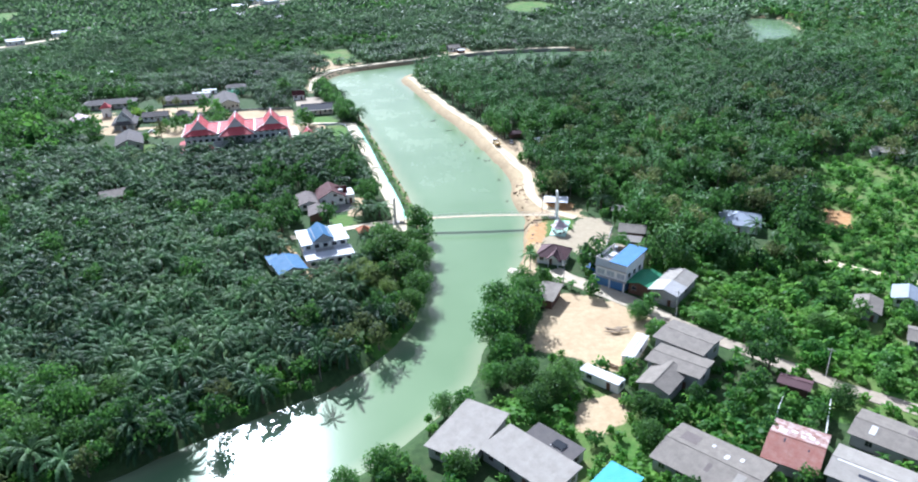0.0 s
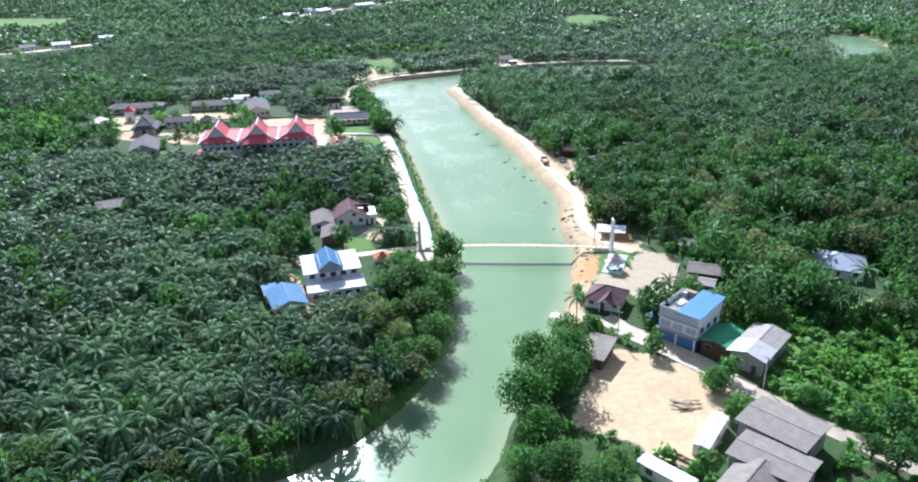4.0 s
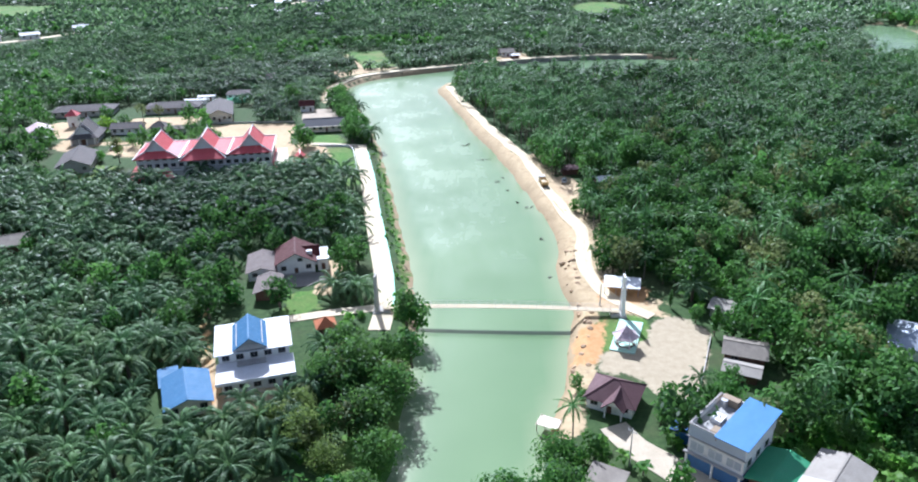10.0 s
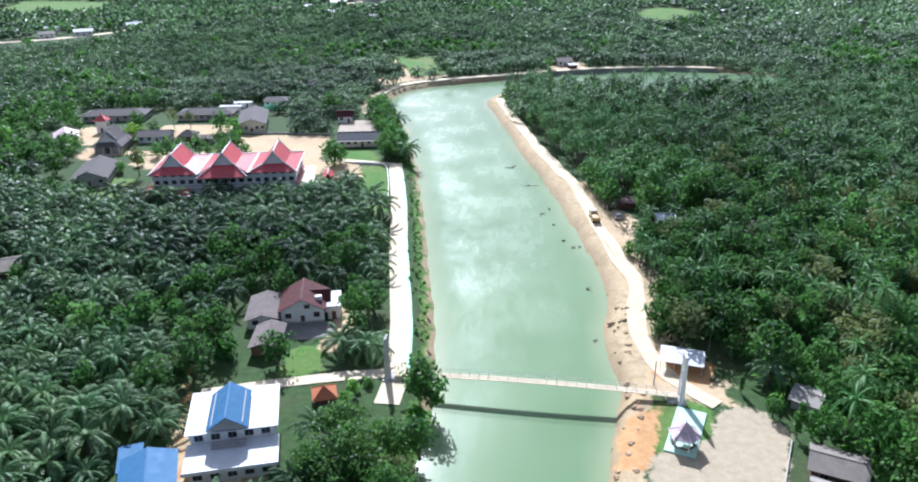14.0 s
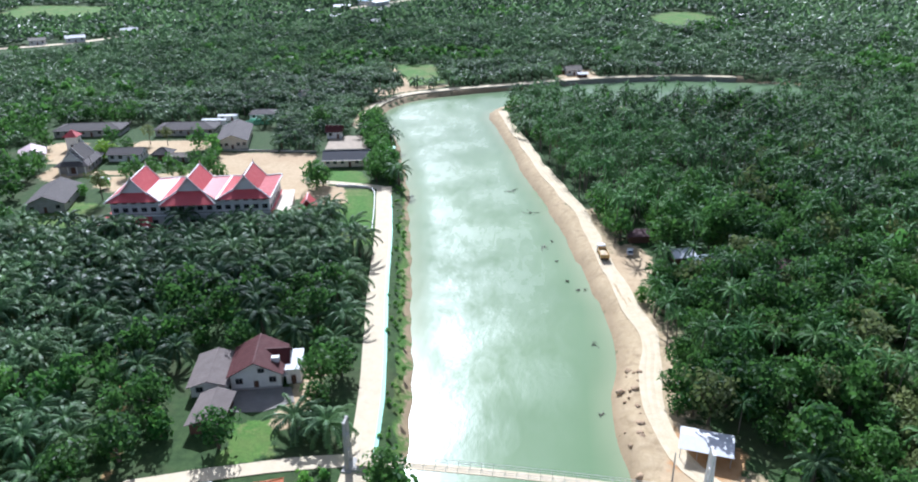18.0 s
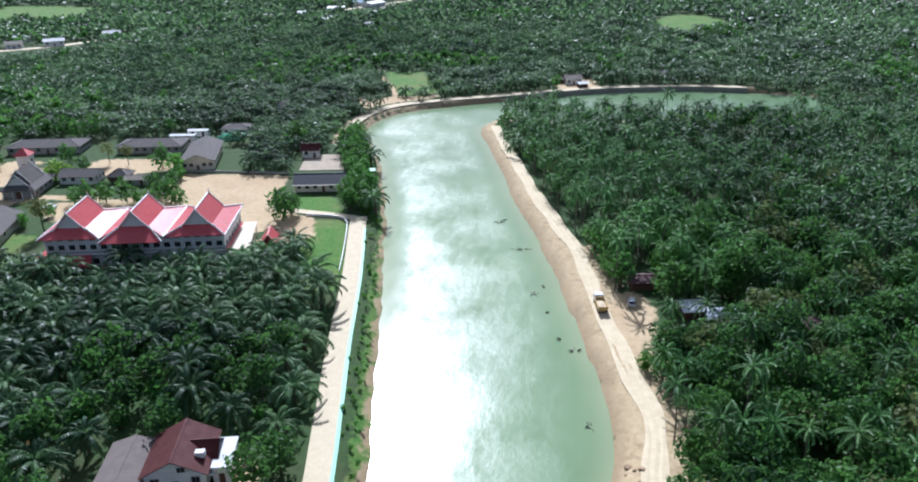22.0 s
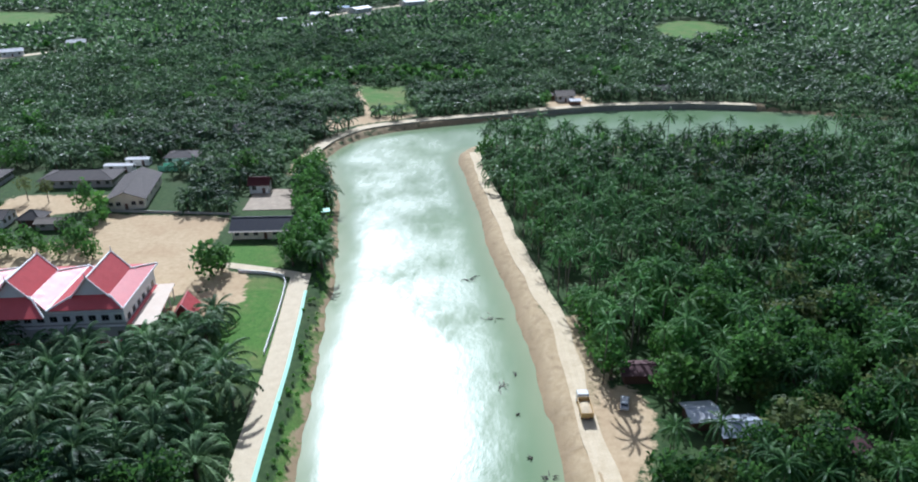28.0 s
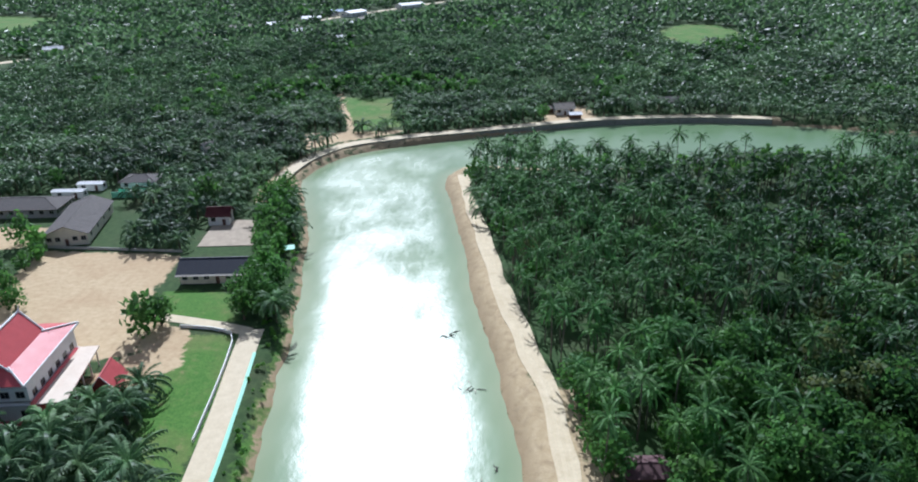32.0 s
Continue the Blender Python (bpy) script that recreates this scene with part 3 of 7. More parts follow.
PATH_FIELD = ([(-92, 592), (-88, 579), (-80, 560), (-68, 530), (-64, 510)], 3.0)
PATH_HOUSE = ([(-42, 158), (-46, 166), (-51, 180), (-57, 196), (-66, 215), (-76, 232)], 1.0)
ROAD_YARD = ([(-108, 340), (-125, 345), (-140, 352), (-160, 350), (-178, 362), (-200, 380)], 5.0)

LOTS = {
    "dirt": [
        [(-45, 157.5), (-38, 158.5), (-32, 168), (-36, 168), (-43.5, 165.5), (-50, 180), (-53, 180)],
        [(25, 76), (28, 86), (38, 89), (39, 80), (31, 73)],
        [(19, 550), (22, 574), (42, 576), (44, 556), (36, 549)],
        [(20, 110), (27, 126), (33, 139), (40, 138), (50, 131), (60, 121), (53, 112), (45, 97), (38, 97), (31, 104)],
        [(-120, 381), (-77, 382), (-72, 349), (-62, 330), (-75, 327), (-100, 333), (-118, 326), (-135, 335), (-130, 350), (-116, 362)],
        [(-62, 332), (-68, 320), (-56, 319), (-50, 328), (-55, 342), (-70, 347)],
        [(-160, 375), (-162, 395), (-128, 398), (-126, 384), (-140, 376)],
        [(-130, 330), (-142, 330), (-150, 345), (-128, 352), (-118, 345)],
        [(-170, 335), (-178, 362), (-200, 385), (-188, 392), (-168, 368), (-158, 345)],
        [(36, 267), (36, 299), (43, 301), (47, 293), (46, 283), (42, 273), (38, 263)],
        [(-85, 513), (-40, 522), (-44, 516), (-66, 500), (-76, 488)],
        [(-33, 208), (-33, 230), (-27, 226), (-28, 208)],
        [(38, 200), (41, 212), (53, 204), (56, 196), (50, 196)],
        [(-48, 158), (-46, 172), (-43, 172), (-40, 165), (-30, 168), (-34, 160)],
        [(20, 538), (24, 560), (44, 565), (46, 549)],
    ],
    "grass": [
        [(-56, 340), (-44, 341), (-38, 318), (-33, 293), (-41, 291), (-52, 318)],
        [(-71, 361), (-54, 362), (-46, 347), (-64, 346)],
        [(-91, 585), (-60, 588), (-44, 528), (-62, 520), (-82, 560)],
        [(36, 195), (48, 197), (51, 193), (47, 178), (39, 177), (36, 184)],
        [(-22, 110), (-7, 200), (-24, 290), (-44, 400), (-36, 400), (-18, 290), (2, 200), (-8, 120)],
        [(130, 145), (112, 158), (130, 176), (150, 205), (165, 257), (200, 250), (215, 190), (170, 130)],
        [(75, 78), (110, 112), (150, 120), (180, 80), (110, 60)],
        [(30, 78), (38, 86), (44, 74), (36, 62), (28, 66)],
        [(-155, 300), (-150, 320), (-136, 318), (-128, 296)],
        [(-38, 196), (-40, 208), (-31, 212), (-30, 200)],
        [(-620, 960), (-480, 950), (-440, 800), (-560, 790)],
        [(100, 775), (98, 815), (112, 862), (136, 898), (160, 892), (172, 850), (168, 812), (150, 775), (128, 748), (110, 752)],
        [(120, 530), (128, 552), (152, 547), (180, 533), (160, 512), (140, 512)],
    ],
    "gravel": [
        [(35, 173), (38, 181), (49, 186), (51, 194), (58, 196), (64, 189), (60, 178), (54, 163), (47, 163), (43, 171)],
    ],
    "clay": [
        [(30, 176), (33, 190), (40, 194), (38, 180), (35, 174)],
        [(40, 204), (42, 216), (54, 210), (52, 202)],
        [(138, 176), (146, 194), (153, 188), (145, 173)],
    ],
}

xs = np.concatenate([np.linspace(-3600, -640, 14), np.linspace(-600, -420, 19), np.arange(-410, -130, 7), np.arange(-130, 160, 2.0), np.arange(160, 430, 7), np.linspace(440, 640, 20), np.linspace(700, 3600, 14)])
ys = np.concatenate([np.linspace(-1500, -200, 10), np.arange(-190, 30, 6), np.arange(30, 570, 2.0), np.arange(570, 1160, 11), np.linspace(1200, 4200, 14)])
GX, GY = np.meshgrid(xs, ys)
river_d = -signed(SHORE, GX, GY)     # metres from the water's edge, negative in the river
wall_d = line_distance(WALL_LINE, GX, GY)
slope_w = np.where((wall_d < 9) & (GX > -40), 1.2, np.where((GX > 12) & (GY < 215) & (GY > 150), 3.0, 4.2))
rise = np.clip(river_d / slope_w, -1.2, 1.0)
GZ = np.where(rise < 0, WATER + rise * 1.8, WATER + (-WATER) * (rise * rise * (3 - 2 * rise)))
GZ = np.where(wall_d < 2.2, np.minimum(GZ, -0.3), GZ)
rough = np.array([noise.fractal((x * 0.05, y * 0.05, 3.0), 1.0, 2.0, 3) for x, y in zip(GX.ravel(), GY.ravel())]).reshape(GX.shape)
GZ += np.where(river_d > 6, 0.10 * (rough - 0.6), np.where(river_d > 0, 0.15 * rough * (river_d > 1), 0))
# heaps of dug earth on the edge of the works by the bridge
heap = np.exp(-((GX - 34.5) ** 2 / 5 + (GY - 222) ** 2 / 60)) + 0.8 * np.exp(-((GX - 33) ** 2 / 6 + (GY - 194) ** 2 / 30))
GZ += np.where(river_d > 0.3, 0.9 * heap * (0.6 + rough), 0)


def mask(name):
    w = np.zeros(GX.shape)
    for poly in LOTS[name]:
        near = (GX > min(p[0] for p in poly) - 8) & (GX < max(p[0] for p in poly) + 8) & (GY > min(p[1] for p in poly) - 8) & (GY < max(p[1] for p in poly) + 8)
        if near.any():
            w[near] = np.maximum(w[near], np.clip(0.5 + signed(poly, GX[near], GY[near]) / 3.0, 0, 1))
    return w


GARDENS = [[(58, 150), (78, 168), (112, 160), (135, 140), (160, 118), (150, 60), (112, 58), (86, 90), (66, 118)], [(24, 96), (40, 72), (62, 80), (86, 92), (78, 76), (58, 48), (20, 50), (8, 88)], [(30, 95), (46, 82), (58, 84), (66, 72), (50, 60), (30, 74)]]
cover = {k: mask(k) for k in LOTS}
for poly in GARDENS:
    cover["grass"] = np.maximum(cover["grass"], 0.85 * np.clip(0.5 + signed(poly, GX, GY) / 4.0, 0, 1))
on_right = (line_distance(RIGHT_BANK, GX, GY) < line_distance(LEFT_BANK, GX, GY)) & (GY > 150) & (GY < 482) & (GX < 60)
sand = np.where(on_right, np.clip((7.5 - river_d) / 2.5, 0, 1), np.clip((np.where(GY > 190, 2.3, 0.2) - river_d) / 1.6, 0, 1) * 0.95)
sand = np.maximum(sand, np.clip((12 - line_distance(ROAD_RIGHT[0], GX, GY)) / 8, 0, 1) * ((GY < 330) & (GY > 200)) * 0.75)
sand = np.maximum(sand, np.clip((6.0 - line_distance(ROAD_WALL[0], GX, GY)) / 3.0, 0, 1) * 0.85)
cover["clay"] = np.maximum(cover["clay"], np.clip(0.5 + (0.6 - line_distance(PATH_HOUSE[0], GX, GY)) / 2.0, 0, 1))
for line, width in (PATH_FIELD, ROAD_YARD):
    cover["dirt"] = np.maximum(cover["dirt"], np.clip(0.5 + (width / 2 - line_distance(line, GX, GY)) / 1.5, 0, 1))
sand[river_d < 0] = 0.6
cover["wet"] = np.clip(1.0 - (river_d - 0.4) / 2.6, 0, 1)
cover["sand"] = sand

rows_n, cols_n = GX.shape
idx = np.arange(rows_n * cols_n).reshape(rows_n, cols_n)
quads = np.stack([idx[:-1, :-1], idx[:-1, 1:], idx[1:, 1:], idx[1:, :-1]], -1).reshape(-1, 4)


def quick_mesh(name, verts, faces, mats, attrs=(), shade=False):
    """A mesh from arrays; all faces have the same number of corners."""
    me = bpy.data.meshes.new(name)
    k = faces.shape[1]
    me.vertices.add(len(verts))
    me.vertices.foreach_set("co", np.ascontiguousarray(verts, np.float32).ravel())
    me.loops.add(faces.size)
    me.loops.foreach_set("vertex_index", np.ascontiguousarray(faces, np.int32).ravel())
    me.polygons.add(len(faces))
    me.polygons.foreach_set("loop_start", np.arange(0, faces.size, k, dtype=np.int32))
    if shade:
        me.polygons.foreach_set("use_smooth", np.ones(len(faces), bool))
    for label, values in attrs:
        me.attributes.new(label, "FLOAT", "POINT").data.foreach_set("value", np.ascontiguousarray(values, np.float32).ravel())
    for m in mats:
        me.materials.append(m)
    me.update(calc_edges=True)
    return me


ground = new("ground", quick_mesh("ground", np.stack([GX, GY, GZ], -1).reshape(-1, 3), quads, [M["ground"]], [(k, v) for k, v in cover.items()], True))
tagged(ground, "plantation ground with grass, sandy river banks and bare earth lots", "ground", "", "structure")

# water: a sheet that follows the river's outline, with the distance to its edge
wx, wy = np.meshgrid(np.concatenate([np.arange(-900, -120, 30), np.arange(-120, 165, 3.0), np.arange(165, 640, 8)]), np.concatenate([np.arange(-130, 20, 10), np.arange(20, 570, 3.0), np.arange(570, 910, 10)]))
wd = signed(SHORE, wx, wy)
wi = np.arange(wx.size).reshape(wx.shape)
wq = np.stack([wi[:-1, :-1], wi[:-1, 1:], wi[1:, 1:], wi[1:, :-1]], -1).reshape(-1, 4)
keep = (wd.ravel()[wq] > -9).any(1)
used, back = np.unique(wq[keep], return_inverse=True)
wv = np.stack([wx.ravel(), wy.ravel(), np.full(wx.size, WATER)], -1)[used]
# the wind ruffles the open reach above the footbridge; trees shelter the rest
breeze = np.interp(wv[:, 1], [150, 215, 250, 470, 520], [0.0, 0.55, 1.0, 1.0, 0.5]) * np.clip((wd.ravel()[used] - 2.5) / 6.0, 0, 1)
water = new("water", quick_mesh("water", wv, back.reshape(-1, 4), [M["water"]], [("shore", np.clip(1 - wd.ravel()[used] / 5.0, 0, 1)), ("breeze", breeze)], True))
tagged(water, "milky green river water with wind ripples and sun glitter", "water", "", "structure")


def ribbon(name, line, width, mat, label, z=0.06, thick=0.12, wobble=0.25, category="road", rut=False, edge=None):
    pts = curve_points(line, 3.0)
    bm = bmesh.new()
    cols = [-0.5, -0.3, -0.18, 0, 0.18, 0.3, 0.5]
    lift = [0, 0.03, -0.05, 0.04, -0.05, 0.03, 0] if rut else [0] * 7
    rings = []
    for i, p in enumerate(pts):
        a, b = Vector((*pts[max(i - 1, 0)], 0)), Vector((*pts[min(i + 1, len(pts) - 1)], 0))
        side = (b - a).normalized().cross(Vector((0, 0, 1)))
        ring = []
        for c, dz in zip(cols, lift):
            q = Vector((*p, 0)) + side * width * c
            if abs(c) == 0.5 and wobble:
                q += side * wobble * noise.noise((q.x * 0.09, q.y * 0.09, c))
            ring.append(bm.verts.new((q.x, q.y, z + dz)))
        lo = [bm.verts.new((v.co.x, v.co.y, z - thick)) for v in (ring[0], ring[-1])]
        rings.append([lo[0], *ring, lo[1]])
    for a, b in zip(rings, rings[1:]):
        for k in range(len(a) - 1):
            bm.faces.new((a[k], a[k + 1], b[k + 1], b[k]))
    bmesh.ops.recalc_face_normals(bm, faces=bm.faces)
    return structure(name, bm, mat, label, category)


ribbon("road", *ROAD_LEFT, M["road"], "pale concrete riverside road", 0.10, wobble=0.1)
ribbon("road", *ROAD_CROSS, M["road"], "pale concrete lane to the footbridge", 0.07)
ribbon("road", *ROAD_SCHOOL, M["road"], "pale concrete lane to the school", 0.07)
ribbon("road", *ROAD_RIGHT, M["lane"], "pale dirt road with wheel ruts along the river", 0.08, wobble=1.0, rut=True)
ribbon("road", *ROAD_WALL, M["road"], "concrete road on top of the river wall", 0.10, wobble=0.1)
# darker road colour carries the tree shade along this stretch
ribbon("road", *ROAD_VILLAGE[1], M["village"], "worn village road", 0.07, wobble=0.5)
ribbon("road", *ROAD_VILLAGE[2], M["street"], "pale dusty village street in front of the shop", 0.075, wobble=0.8)
ribbon("road", *ROAD_VILLAGE[3], M["lane"], "dirt lane through the orchards", 0.07, wobble=0.5)
ribbon("road", *ROAD_FAR, M["road"], "distant main road", 0.15, wobble=0.1)


# ---- buildings ----
house("house", "low house with two-part blue sheet roof among oil palms", -48.8, 162.5, 8.2, 11, 3.0, 24, "gable", 1.4, "blueroof", "cream", "y", wins=3)
house("house", "grey-roofed farm house half hidden in the plantation", -130, 239, 10, 9, 2.8, 25, "gable", 1.5, "greyroof", "brownwall", "x")
h2 = house("house", "white two-storey house with maroon roof and white gable", -40.8, 224.8, 10, 10.4, 3.9, 13, "gable", 2.7, "maroon", "white", "y", wins=3)
gable_roof(h2, 5.4, 4.6, 3.95, 1.8, M["maroon"], "x", 0.5, 3.4, 0.8, M["white"])
window(h2, 1.2, -5.2, 3.9, 1.2, 0.9, -90)
part("base_band", a_box(-5.1, -5.32, 0, 5.1, -5.203, 0.5), M["greywall"], h2, "grey painted base of the wall")
part("roof_tank", a_box(3.0, -2.6, 4.4, 4.6, -1.5, 5.5), M["white"], h2, "white box on the roof")
part("balcony", a_box(5.02, -4.6, 2.2, 6.6, 2.0, 2.4), M["trimwhite"], h2)
part("balcony_rail", a_box(6.5, -4.6, 2.4, 6.6, 2.0, 3.2), M["trimwhite"], h2)
house("house_wing", "single-storey wing with weathered brown-grey roof", -49.6, 222, 7.0, 11.5, 2.8, 13, "gable", 1.1, "oldroof", "white", "y")
house("open_shed", "grey sheet-roofed car shed beside the white house", -44.6, 209.6, 5.6, 9.4, 2.6, 8, "gable", 0.9, "oldroof", "brownwall", "y", wins=1)
house("flat_annex", "white flat-roofed annex of the white house", -33.6, 226.2, 3.0, 7.5, 3.4, 13, "shed", 0.2, "whiteroof", "white", wins=1, over=0.2)
house("long_hall", "white long building with dark blue-grey roof by the river", -61, 370, 17, 8.5, 3.3, 9, "gable", 2.3, "navy", "cream", "x", wins=6)
house("small_hall", "small block with maroon roof and blue-white wall", -76.5, 407, 6.5, 5, 3.6, 9, "gable", 1.8, "maroon", "white", "x")
# grey wall colour stands in for the veranda shade under the eaves
for a in ((-190, 405, 29, 12, 11), (-146, 410, 26, 12, 9)):
    house("school_block", "long single-storey school block with grey tiled roof", a[0], a[1], a[2], a[3], 3.2, a[4], "hip", 1.8, "darkroof", "greywall", wins=8, group="school blocks")
house("school_block", "two-storey cream school block with weathered gable roof", -118.5, 398, 12, 27, 3.9, 17, "gable", 2.4, "darkroof", "cream", "y", wins=5, group="school blocks")
house("school_block", "small grey-roofed block with aqua screens", -121, 439, 12, 9, 3.0, 8, "hip", 1.4, "darkroof", "white", wins=3, group="school blocks")
house("school_block", "low white block with dark roof behind trees", -152, 369, 13, 8, 3.2, 8, "gable", 1.6, "darkroof", "white", "x", wins=4, group="school blocks")
house("temple_hall", "broad hall with dark grey gable roof", -150, 318, 12, 20, 3.4, 18, "gable", 2.6, "darkroof", "greywall", "y", wins=3)
house("small_house", "small house with white-edged red roof", -192, 366, 9, 10, 3.0, 35, "gable", 2.0, "pinkroof2", "white", "y")
house("gate_tower", "small pink-roofed gate tower by the school", -184, 382, 4.5, 4.5, 6.0, 10, "hip", 2.0, "pink", "white", wins=1)
house("school_pavilion", "open pavilion with dark hipped roof behind trees", -138, 371, 7, 6, 2.8, 8, "hip", 1.8, "darkroof", "brownwall", wins=2)
house("school_shed", "low shed with weathered grey roof", -129.5, 368, 8, 4.5, 2.6, 8, "gable", 0.8, "greyroof", "greywall", "x", wins=2)
house("covered_way", "white sheet-roofed passage behind the school blocks", -137, 433, 9, 3.2, 2.6, 8, "gable", 0.3, "whiteroof", "white", "x", wins=2, over=0.2)
house("covered_way", "low white-roofed passage between school blocks", -140, 424.5, 11, 3, 2.6, 8, "gable", 0.3, "whiteroof", "white", "x", wins=2, over=0.2)
house("garden_hut", "small hut with orange tiled roof under trees", -26, 190, 3.6, 3.6, 2.4, 20, "hip", 1.3, "orangeroof", "brownwall", wins=1)
# right bank
take(47, 209.5, 9, 6.5, -12, 0.5)
sh = thing("shelter", pose(47, 209.5, 0, 0, 0, -12), "open work shelter with a white ribbed sheet roof beside the footbridge", "shelter")
roof_slope(sh, "roof", [(-4.6, -3.1, 2.3), (4.6, -3.1, 2.3), (4.6, 0.4, 2.9), (-4.6, 0.4, 2.9)], M["whiteroof"], 0.08)
roof_slope(sh, "roof", [(4.6, 3.1, 2.5), (-4.6, 3.1, 2.5), (-4.6, 0.4, 2.9), (4.6, 0.4, 2.9)], M["whiteroof"], 0.08)
for px in (-4.2, -1.4, 1.4, 4.2):
    part("post", a_box(px - 0.06, -2.85, 0, px + 0.06, -2.73, 2.27), M["galv"], sh)
    part("post", a_box(px - 0.06, 2.7, 0, px + 0.06, 2.82, 2.45), M["galv"], sh)
    part("rafter", a_tube([(px, -2.8, 2.22), (px, 0.4, 2.78), (px, 2.8, 2.44)], [0.05, 0.05, 0.05], 4), M["galv"], sh)
part("back_panel", a_box(-4.2, 2.83, 0.1, 4.2, 2.88, 1.6), M["greywall"], sh, "low grey sheet wall")
part("workbench", a_box(-3.4, 1.4, 0.78, -0.6, 2.2, 0.84), M["timber"], sh)
part("trestle", a_box(-3.3, 1.5, 0, -3.1, 2.1, 0.78), M["timber"], sh)
part("trestle", a_box(-0.9, 1.5, 0, -0.7, 2.1, 0.78), M["timber"], sh)
b = house("house", "bungalow with purple-brown hipped tile roof and front gable", 37, 162, 9, 8, 3.0, -25, "hip", 2.4, "brownroof", "white", wins=3)
gable_roof(b, 3.6, 5.6, 3.05, 1.7, M["brownroof"], "y", 0.5, 1.2, -3.2, M["white"])
for s in (-0.4, 2.8):
    part("porch_post", a_box(s - 0.12, -5.75, 0, s + 0.12, -5.5, 3.0), M["trimwhite"], b)
house("riverside_shed", "dark timber shed with grey sheet roof by the yard", 30, 134.5, 5, 9, 3.0, -28, "shed", 0.7, "greyroof", "brownwall", wins=2)
house("timber_house", "old timber house with grey sheet roof", 67.5, 177, 8, 6.5, 3.2, -20, "gable", 1.1, "greyroof", "brownwall", "x")
house("timber_shed", "low timber shed with pale sheet roof", 64.8, 170.5, 6.5, 4, 2.4, -25, "gable", 0.6, "paleroof", "brownwall", "x", wins=1)
house("small_shed", "small shed with pale sheet roof", 69, 197.5, 4.5, 5.5, 2.4, -30, "gable", 0.6, "paleroof", "greywall", "x", wins=1)
house("shop_house", "long house with green sheet roof", 60, 138, 6.5, 9, 3.8, -40, "gable", 0.9, "greenroof", "brownwall", "y", wins=2)
w = house("warehouse", "warehouse with white and grey sheet roof", 67.2, 134.3, 7.6, 15, 4.2, -41, "gable", 1.0, "paleroof", "greywall", "y", wins=2)
for s in (-1, 1):
    roof_slope(w, "roof_sheet", [(s * 4.55, -8.3, 4.13), (s * 4.55, -1.0, 4.13), (s * 0.05, -1.0, 5.31), (s * 0.05, -8.3, 5.31)][::s], M["zinc"], 0.05, "newer pale zinc roof sheets")
house("house", "house with blue-grey hipped metal roof among trees", 107.5, 181, 13, 12, 3.2, -25, "hip", 2.4, "steel", "white", wins=3)
house("workshop", "grey concrete workshop with fibre-cement roof", 60, 103, 12.5, 10, 5.2, -47, "gable", 0.5, "greyroof", "greywall", "x", wins=3)
house("workshop", "grey workshop annex with fibre-cement roof", 54.5, 93.5, 12.5, 8, 4.8, -43, "gable", 0.4, "greyroof", "greywall", "x", wins=2)
house("workshop", "open-sided grey shed with gable roof", 48.6, 88.2, 7, 10, 4.2, -43, "gable", 1.2, "greyroof", "greywall", "y", wins=1)
house("container_cabin", "long white cabin on bare earth", 47, 104.3, 3, 12, 2.6, -35, "gable", 0.25, "whiteroof", "white", "y", wins=1, over=0.1)
house("container_cabin", "long white cabin roof under trees", 35.5, 92.8, 10.5, 3.2, 2.6, -45, "gable", 0.25, "whiteroof", "white", "x", wins=2, over=0.1)
house("house", "house with broad pale cement roof", 1.5, 74.5, 9.6, 16.2, 3.0, -36, "shed", 0.9, "paleroof", "greywall")
house("house", "row house with pale grey roof", 13.2, 64.3, 18, 8.4, 3.2, -50, "shed", 0.8, "paleroof", "greywall", wins=4)
an = house("row_annex", "dark sheet-roofed annex with a skylight behind the row house", 19.3, 69.6, 12, 4.6, 2.5, -50, "shed", 0.4, "darkroof", "greywall", wins=2, over=0.3)
part("skylight", a_box(0.2, -1.2, 2.75, 3.0, 0.9, 3.05), M["glass"], an, "blue-grey skylight")
part("skylight_frame", a_box(0.05, -1.35, 2.6, 3.15, 1.05, 2.8), M["galv"], an)
house("awning", "aqua sheet awning between village houses", 29, 56.5, 6, 7, 2.8, -47, "shed", 0.5, "aqua", "greywall", wins=1)
house("row_house", "long row house with stained grey roof", 49.5, 60, 19, 13, 3.4, -47, "gable", 0.8, "greyroof", "greywall", "x", wins=5)
house("barn", "old barn with rusty flaking sheet roof", 68.5, 63.2, 9.6, 13.4, 3.0, -38, "gable", 1.5, "rustroof", "greywall", "x", mat2="flakeroof")
house("row_house", "grey-roofed house by the village road", 90, 64, 14, 9.5, 3.3, -46, "gable", 0.8, "greyroof", "greywall", "x")
house("row_house", "pale-roofed house beside the barn", 80.5, 52, 18, 10, 3.2, -44, "gable", 0.7, "paleroof", "greywall", "x")
house("roadside_shed", "small brown-roofed roadside shed", 79.6, 85.3, 6, 3.4, 2.6, -38, "gable", 0.5, "brownroof", "brownwall", "x", wins=1)
house("farm_house", "grey-roofed hut in lush garden", 116.5, 117.5, 6, 8.5, 3.0, -35, "gable", 1.0, "greyroof", "greywall", "y")
house("farm_house", "hut with blue-grey metal roof", 131, 122, 7, 8, 3.0, -35, "gable", 1.0, "steel", "white", "y")
house("farm_house", "grey-roofed hut by the lane", 122, 100, 8, 7, 3.0, -35, "gable", 1.0, "greyroof", "greywall", "x")
